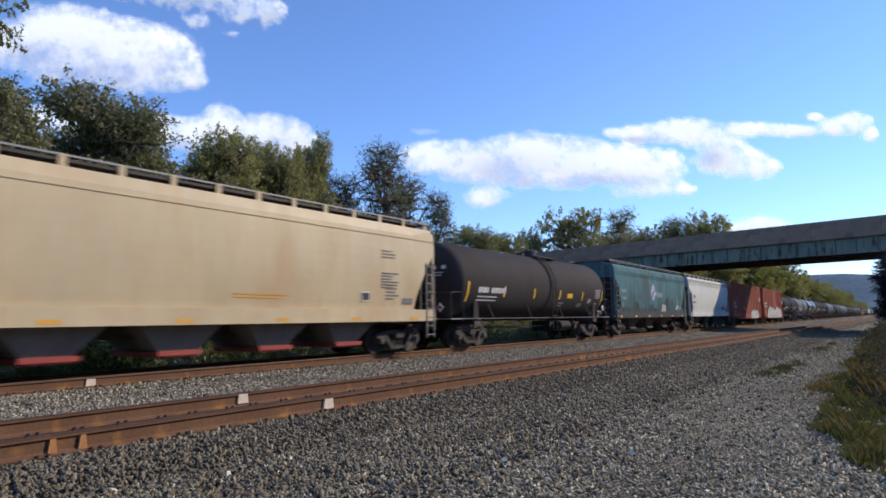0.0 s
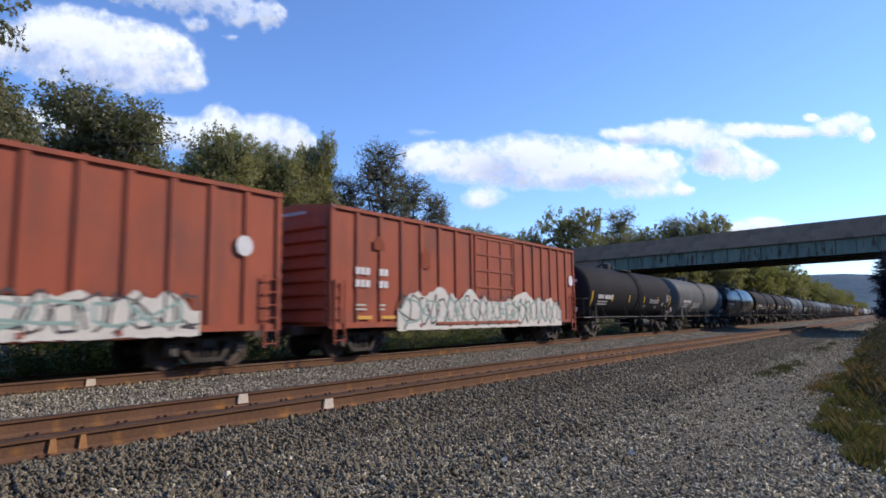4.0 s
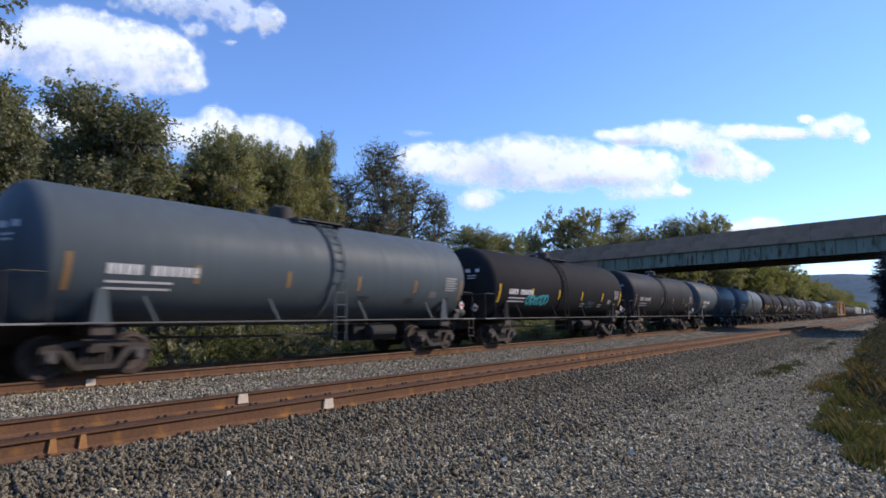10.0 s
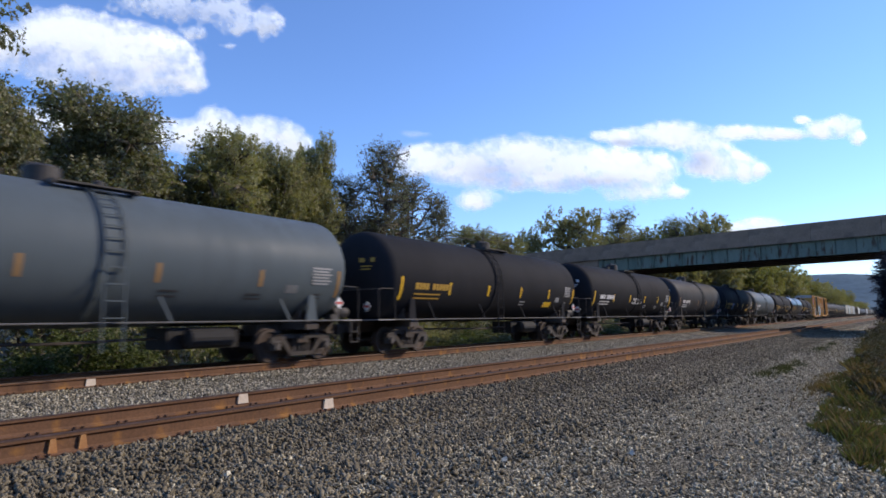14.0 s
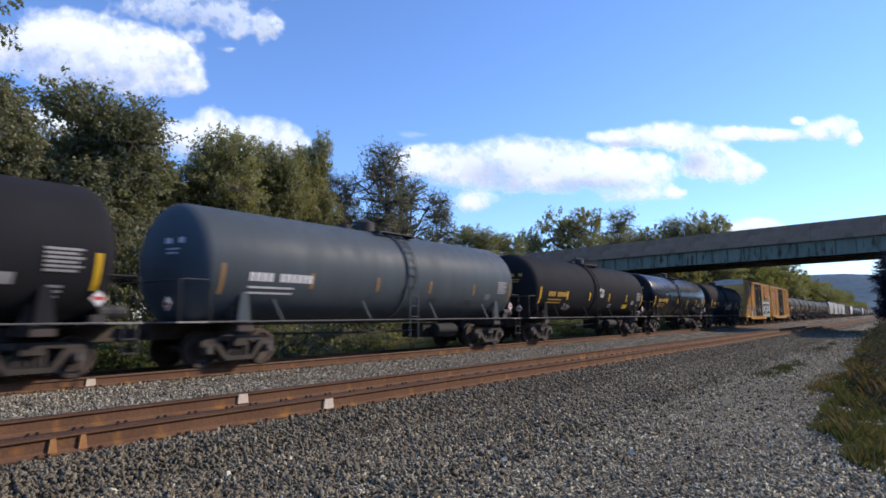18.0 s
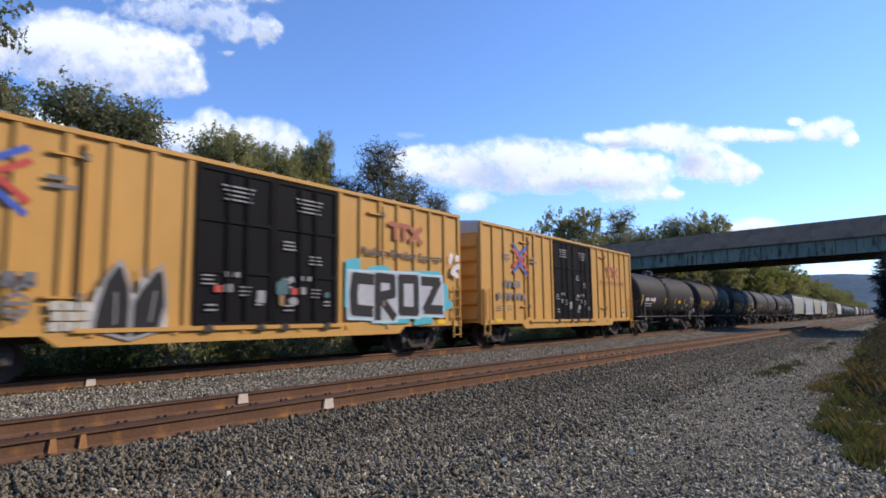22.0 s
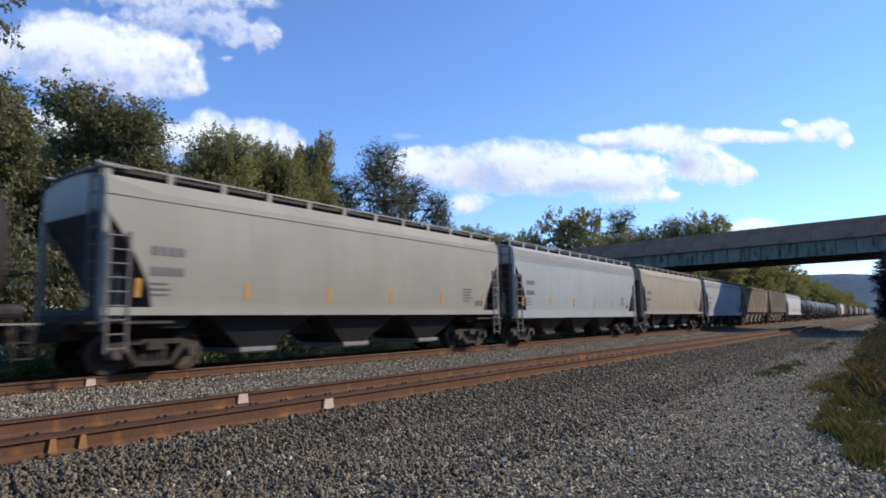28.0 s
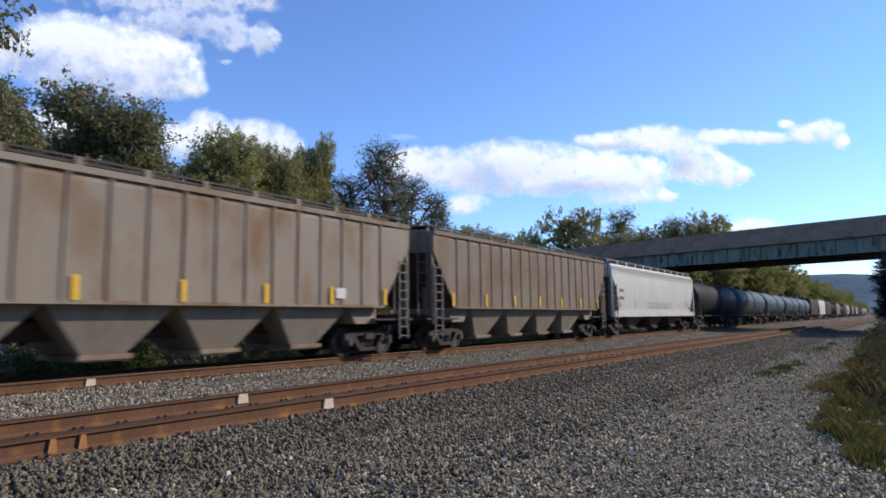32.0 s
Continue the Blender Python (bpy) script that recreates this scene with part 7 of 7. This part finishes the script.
blades(24, 12000, weed_bank, 0.45, DRY_GRASS, "tall_weeds", "tall brown weeds on the bank of the verge")
blades(25, 1800, weed_bank, 0.28, GRASS, "tall_grass", "tall olive grass on the bank of the verge")
blades(27, 8000, far_weeds, 0.1, LEAF_F, "far_weeds", "low brown weeds scattered over the far gravel")
blades(26, 2200, tan_patch, 0.12, DRY_GRASS, "tan_weeds", "low tan weeds at the edge of the road")
blades(23, 3600, road_weeds, 0.13, WEED, "road_weeds", "thin weeds along the middle of the road")

# ---- distance ----
def hill(xs, ys):
    X, Y = np.meshgrid(xs, ys, indexing="ij")
    ridge = 152 * np.exp(-((X - 2900) / 480) ** 2) * (1 - 0.35 * step((Y + 200) / -900.0) + 0.12 * np.sin(Y / 310) + 0.05 * np.sin(Y / 90))
    nx, ny = X.shape
    idx = np.arange(nx * ny).reshape(nx, ny)
    f = np.stack([idx[:-1, :-1], idx[1:, :-1], idx[1:, 1:], idx[:-1, 1:]], -1).reshape(-1, 4)
    return pydata(np.stack([X, Y, ridge - 8], -1).reshape(-1, 3).tolist(), f.tolist(), True)


tagged(part("backdrop_hill", hill(np.linspace(1700, 4200, 26), np.linspace(-2600, 3600, 60)), HILL), "wooded ridge in the far distance, haze painted into its blue colour", "hill", kind="structure")

# ---- clouds ----
def cloud_mat():
    m = bpy.data.materials.new("cloud_white_glow")
    nt, p = nodes_of(m)
    p.inputs["Base Color"].default_value = (0.75, 0.76, 0.78, 1)
    p.inputs["Roughness"].default_value = 1.0
    p.inputs["Specular IOR Level"].default_value = 0.0
    at = nt.nodes.new("ShaderNodeAttribute")
    at.attribute_name = "thickness"
    sh = nt.nodes.new("ShaderNodeAttribute")
    sh.attribute_name = "belly"
    # the cloud glows; its underside shade is mixed into emission and base colour
    nt.links.new(mix(nt, sh.outputs["Fac"], (1.0, 1.0, 1.0), (0.66, 0.71, 0.88)), p.inputs["Emission Color"])
    p.inputs["Emission Strength"].default_value = 0.54
    nt.links.new(mix(nt, sh.outputs["Fac"], (0.62, 0.62, 0.62), (0.34, 0.37, 0.45)), p.inputs["Base Color"])
    nt.links.new(ramp(nt, at.outputs["Fac"], 0.0, 0.95), p.inputs["Alpha"])
    m.cycles.emission_sampling = "NONE"
    return m


CLOUD = cloud_mat()


def up_of(px, py):
    """Bearing and rise, as tangents on the level, of a place in the view."""
    p, roll = radians(6.43), radians(-0.68)
    a, b = (px - 784) / 1095, -(py - 441) / 1095
    a, b = a * math.cos(roll) - b * math.sin(roll), b * math.cos(roll) + a * math.sin(roll)
    fwd, upw = math.cos(p) - b * math.sin(p), math.sin(p) + b * math.cos(p)
    return a / fwd, upw / fwd


def cloud(seed, lumps, shade, drift, depth, label, ragged=0.5, dense=1.0):
    """A billowing body, thick in its lumps (place and half sizes in the view, at the clip's middle) and thin at its frayed edge;
    it drifts right and down by the given amounts over the clip."""
    lumps, shade = ([(a - drift[0] / 2, b - drift[1] / 2, c, d) for a, b, c, d in group] for group in (lumps, shade))
    x0, x1 = min(l[0] - l[2] for l in lumps) - 28, max(l[0] + l[2] for l in lumps) + 28
    y0, y1 = min(l[1] - l[3] for l in lumps) - 28, max(l[1] + l[3] for l in lumps) + 28
    res = 3.0
    nx, ny = int((x1 - x0) / res) + 1, int((y1 - y0) / res) + 1
    gx, gy = np.meshgrid(x0 + np.arange(nx) * res, y0 + np.arange(ny) * res, indexing="ij")
    d = np.full(gx.shape, -9.0)
    for lx, ly, rx, ry in lumps:
        e = 1 - ((gx - lx) / rx) ** 2 - ((gy - ly) / ry) ** 2
        d = np.maximum(d, e) + 0.25 * np.exp(-np.abs(d - e) * 3)
    f = np.zeros(gx.shape)
    g = np.zeros(gx.shape)
    for i in range(nx):
        for j in range(ny):
            if d[i, j] > -1.6:
                c = Vector((gx[i, j] / 46, gy[i, j] / 40, seed * 7.7))
                f[i, j] = noise.fractal(c, 0.8, 2.1, 6) + 0.6 * noise.fractal(c * 2.6, 0.7, 2.1, 4)
                g[i, j] = noise.fractal(c * 0.55 + Vector((5, 5, 5)), 0.9, 2.0, 5)
    low = np.clip((gy - y0) / (y1 - y0), 0, 1)
    body = np.clip(d, -2, 1.0) * (1.25 - 0.55 * low)
    d = body + ragged * f
    keep = d > -0.16
    relief = np.sqrt(np.clip(body, 0, 1.2)) * 24 + g * 11 * np.clip(body * 2, 0, 1)
    # belly: painted shade, laid on in soft ellipses
    belly = np.zeros(gx.shape)
    for lx, ly, rx, ry in shade:
        belly = np.maximum(belly, np.exp(-((gx - lx) / rx) ** 2 - ((gy - ly) / ry) ** 2 + 0.7 * g))
    belly = np.clip(belly, 0, 1) * step(np.clip(d, 0, 1) * 2.2)
    idx, V, T, S = {}, [], [], []
    cx, cy = up_of((x0 + x1) / 2, (y0 + y1) / 2)
    ox, oy = toward(cx, depth)
    F = []

    def vert(i, j):
        if (i, j) not in idx:
            idx[(i, j)] = len(V)
            a, b = up_of(gx[i, j], gy[i, j])
            q = depth - relief[i, j] * depth / 1095
            x, y = toward(a, depth)
            k = q / depth
            V.append((x * k - ox, y * k - oy, b * depth * k))
            T.append(float(np.clip(d[i, j] * 0.85 + 0.14, 0, 1)) * dense)
            S.append(float(belly[i, j]))
        return idx[(i, j)]
    for i in range(nx - 1):
        for j in range(ny - 1):
            if keep[i, j] or keep[i + 1, j] or keep[i, j + 1] or keep[i + 1, j + 1]:
                F.append((vert(i, j), vert(i, j + 1), vert(i + 1, j + 1), vert(i + 1, j)))
    me = pydata(V, F, True)
    me.attributes.new("thickness", "FLOAT", "POINT").data.foreach_set("value", T)
    me.attributes.new("belly", "FLOAT", "POINT").data.foreach_set("value", S)
    ob = part("cloud", me, CLOUD)
    ob.matrix_basis = Matrix.Translation((ox, oy, 0))
    return tagged(ob, label, "cloud", "clouds"), *drift


CLOUDS = [
    cloud(1, [(83, 60, 80, 48), (150, 62, 80, 44), (210, 85, 85, 50), (270, 105, 76, 52), (312, 130, 46, 38), (348, 148, 24, 16), (15, 85, 60, 42), (150, 110, 120, 46), (240, 135, 95, 36)],
          [(60, 105, 110, 26), (190, 135, 120, 22)], (2, 14), 2600, "bright white cumulus cloud over the trees", 0.42),
    cloud(2, [(380, 237, 46, 48), (335, 247, 38, 34), (430, 247, 54, 40), (485, 250, 54, 46), (525, 257, 28, 30), (250, 237, 95, 32), (100, 215, 95, 30)],
          [(430, 262, 90, 14)], (-25, 10), 2700, "white cumulus cloud low behind the trees", 0.4),
    cloud(3, [(735, 287, 44, 30), (785, 287, 54, 34), (850, 291, 64, 42), (905, 286, 64, 42), (945, 286, 64, 42), (1005, 291, 68, 44), (1065, 299, 64, 40), (1120, 301, 70, 42), (1160, 301, 36, 30), (960, 318, 160, 20), (1132, 341, 74, 18), (1197, 343, 20, 9), (845, 355, 40, 19)],
          [(890, 312, 90, 30), (1000, 328, 160, 14), (770, 318, 60, 10)], (-36, 13), 2900, "long white cumulus cloud with lavender-grey shade painted on its belly", 0.5),
    cloud(4, [(1056, 242, 20, 10), (1095, 246, 42, 17), (1150, 243, 58, 22), (1205, 241, 58, 26), (1245, 256, 44, 30), (1260, 286, 56, 29), (1302, 301, 45, 22), (1340, 301, 22, 12), (1300, 236, 54, 14), (1350, 237, 48, 12), (1400, 238, 34, 10), (1414, 213, 18, 8), (1450, 229, 33, 19), (1490, 226, 31, 21), (1513, 245, 15, 15)],
          [(1225, 290, 30, 20), (1110, 256, 40, 8)], (-54, 13), 2850, "ragged white cloud trailing a long wisp", 0.55),
    cloud(6, [(430, 46, 55, 22), (400, 24, 60, 28), (330, 18, 70, 28), (345, 60, 28, 13), (240, 10, 60, 20), (474, 42, 28, 19), (404, 84, 16, 6), (320, -30, 190, 40)],
          [(330, 30, 60, 14)], (-10, 48), 2500, "thin white cloud drifting in overhead", 1.0, 0.55),
    cloud(7, [(1345, 402, 50, 18), (1300, 405, 32, 11)], [], (-16, 3), 3000, "low white cloud seen above the bridge", 0.3),
    cloud(8, [(728, 238, 26, 6)], [], (-40, 10), 2900, "tiny faint wisp of white cloud", 0.7, 0.25),
]


def ran(t):
    """How far the train has run after t seconds."""
    return 18.799 * t - 0.02946 * t * t + 0.000614 * t ** 3


def motions():
    times = [2 * k for k in range(17)]
    for car, mid in CARS:
        walk(car, [(t, pose(mid - ran(t), Y_TRAIN, 0)) for t in times])
    # wheels: one turn of each axle, shared by all the trucks, whose axles stand alike
    for group, dx in zip(WHEELSETS, (-0.889, 0.889)):
        first = group[0]
        walk(first, [(k / 30, pose(dx, 0, 0.457, 0, -math.degrees(ran(k / 30) / 0.457) % 360)) for k in range(961)])
        for w in group[1:]:
            w.rotation_mode = "QUATERNION"
            w.animation_data_create().action = first.animation_data.action
            w.animation_data.action_slot = first.animation_data.action_slot
    # the wind in the nearer trees
    for k, (ob, turn) in enumerate(SWAYING):
        x, y, z = ob.matrix_basis.translation
        walk(ob, [(t, pose(x, y, z, 0.7 * math.sin(t * 1.1 + k * 1.7), 0.9 * math.sin(t * 0.73 + k * 2.3), turn)) for t in [0.8 * q for q in range(41)]])
    yw = radians(54.31)
    for ob, right, down in CLOUDS:
        x, y, z = ob.matrix_basis.translation
        d = 2800 / 1095
        walk(ob, [(0, pose(x, y, z)), (32, pose(x + math.cos(yw) * right * d, y - math.sin(yw) * right * d, z - down * d))])


motions()
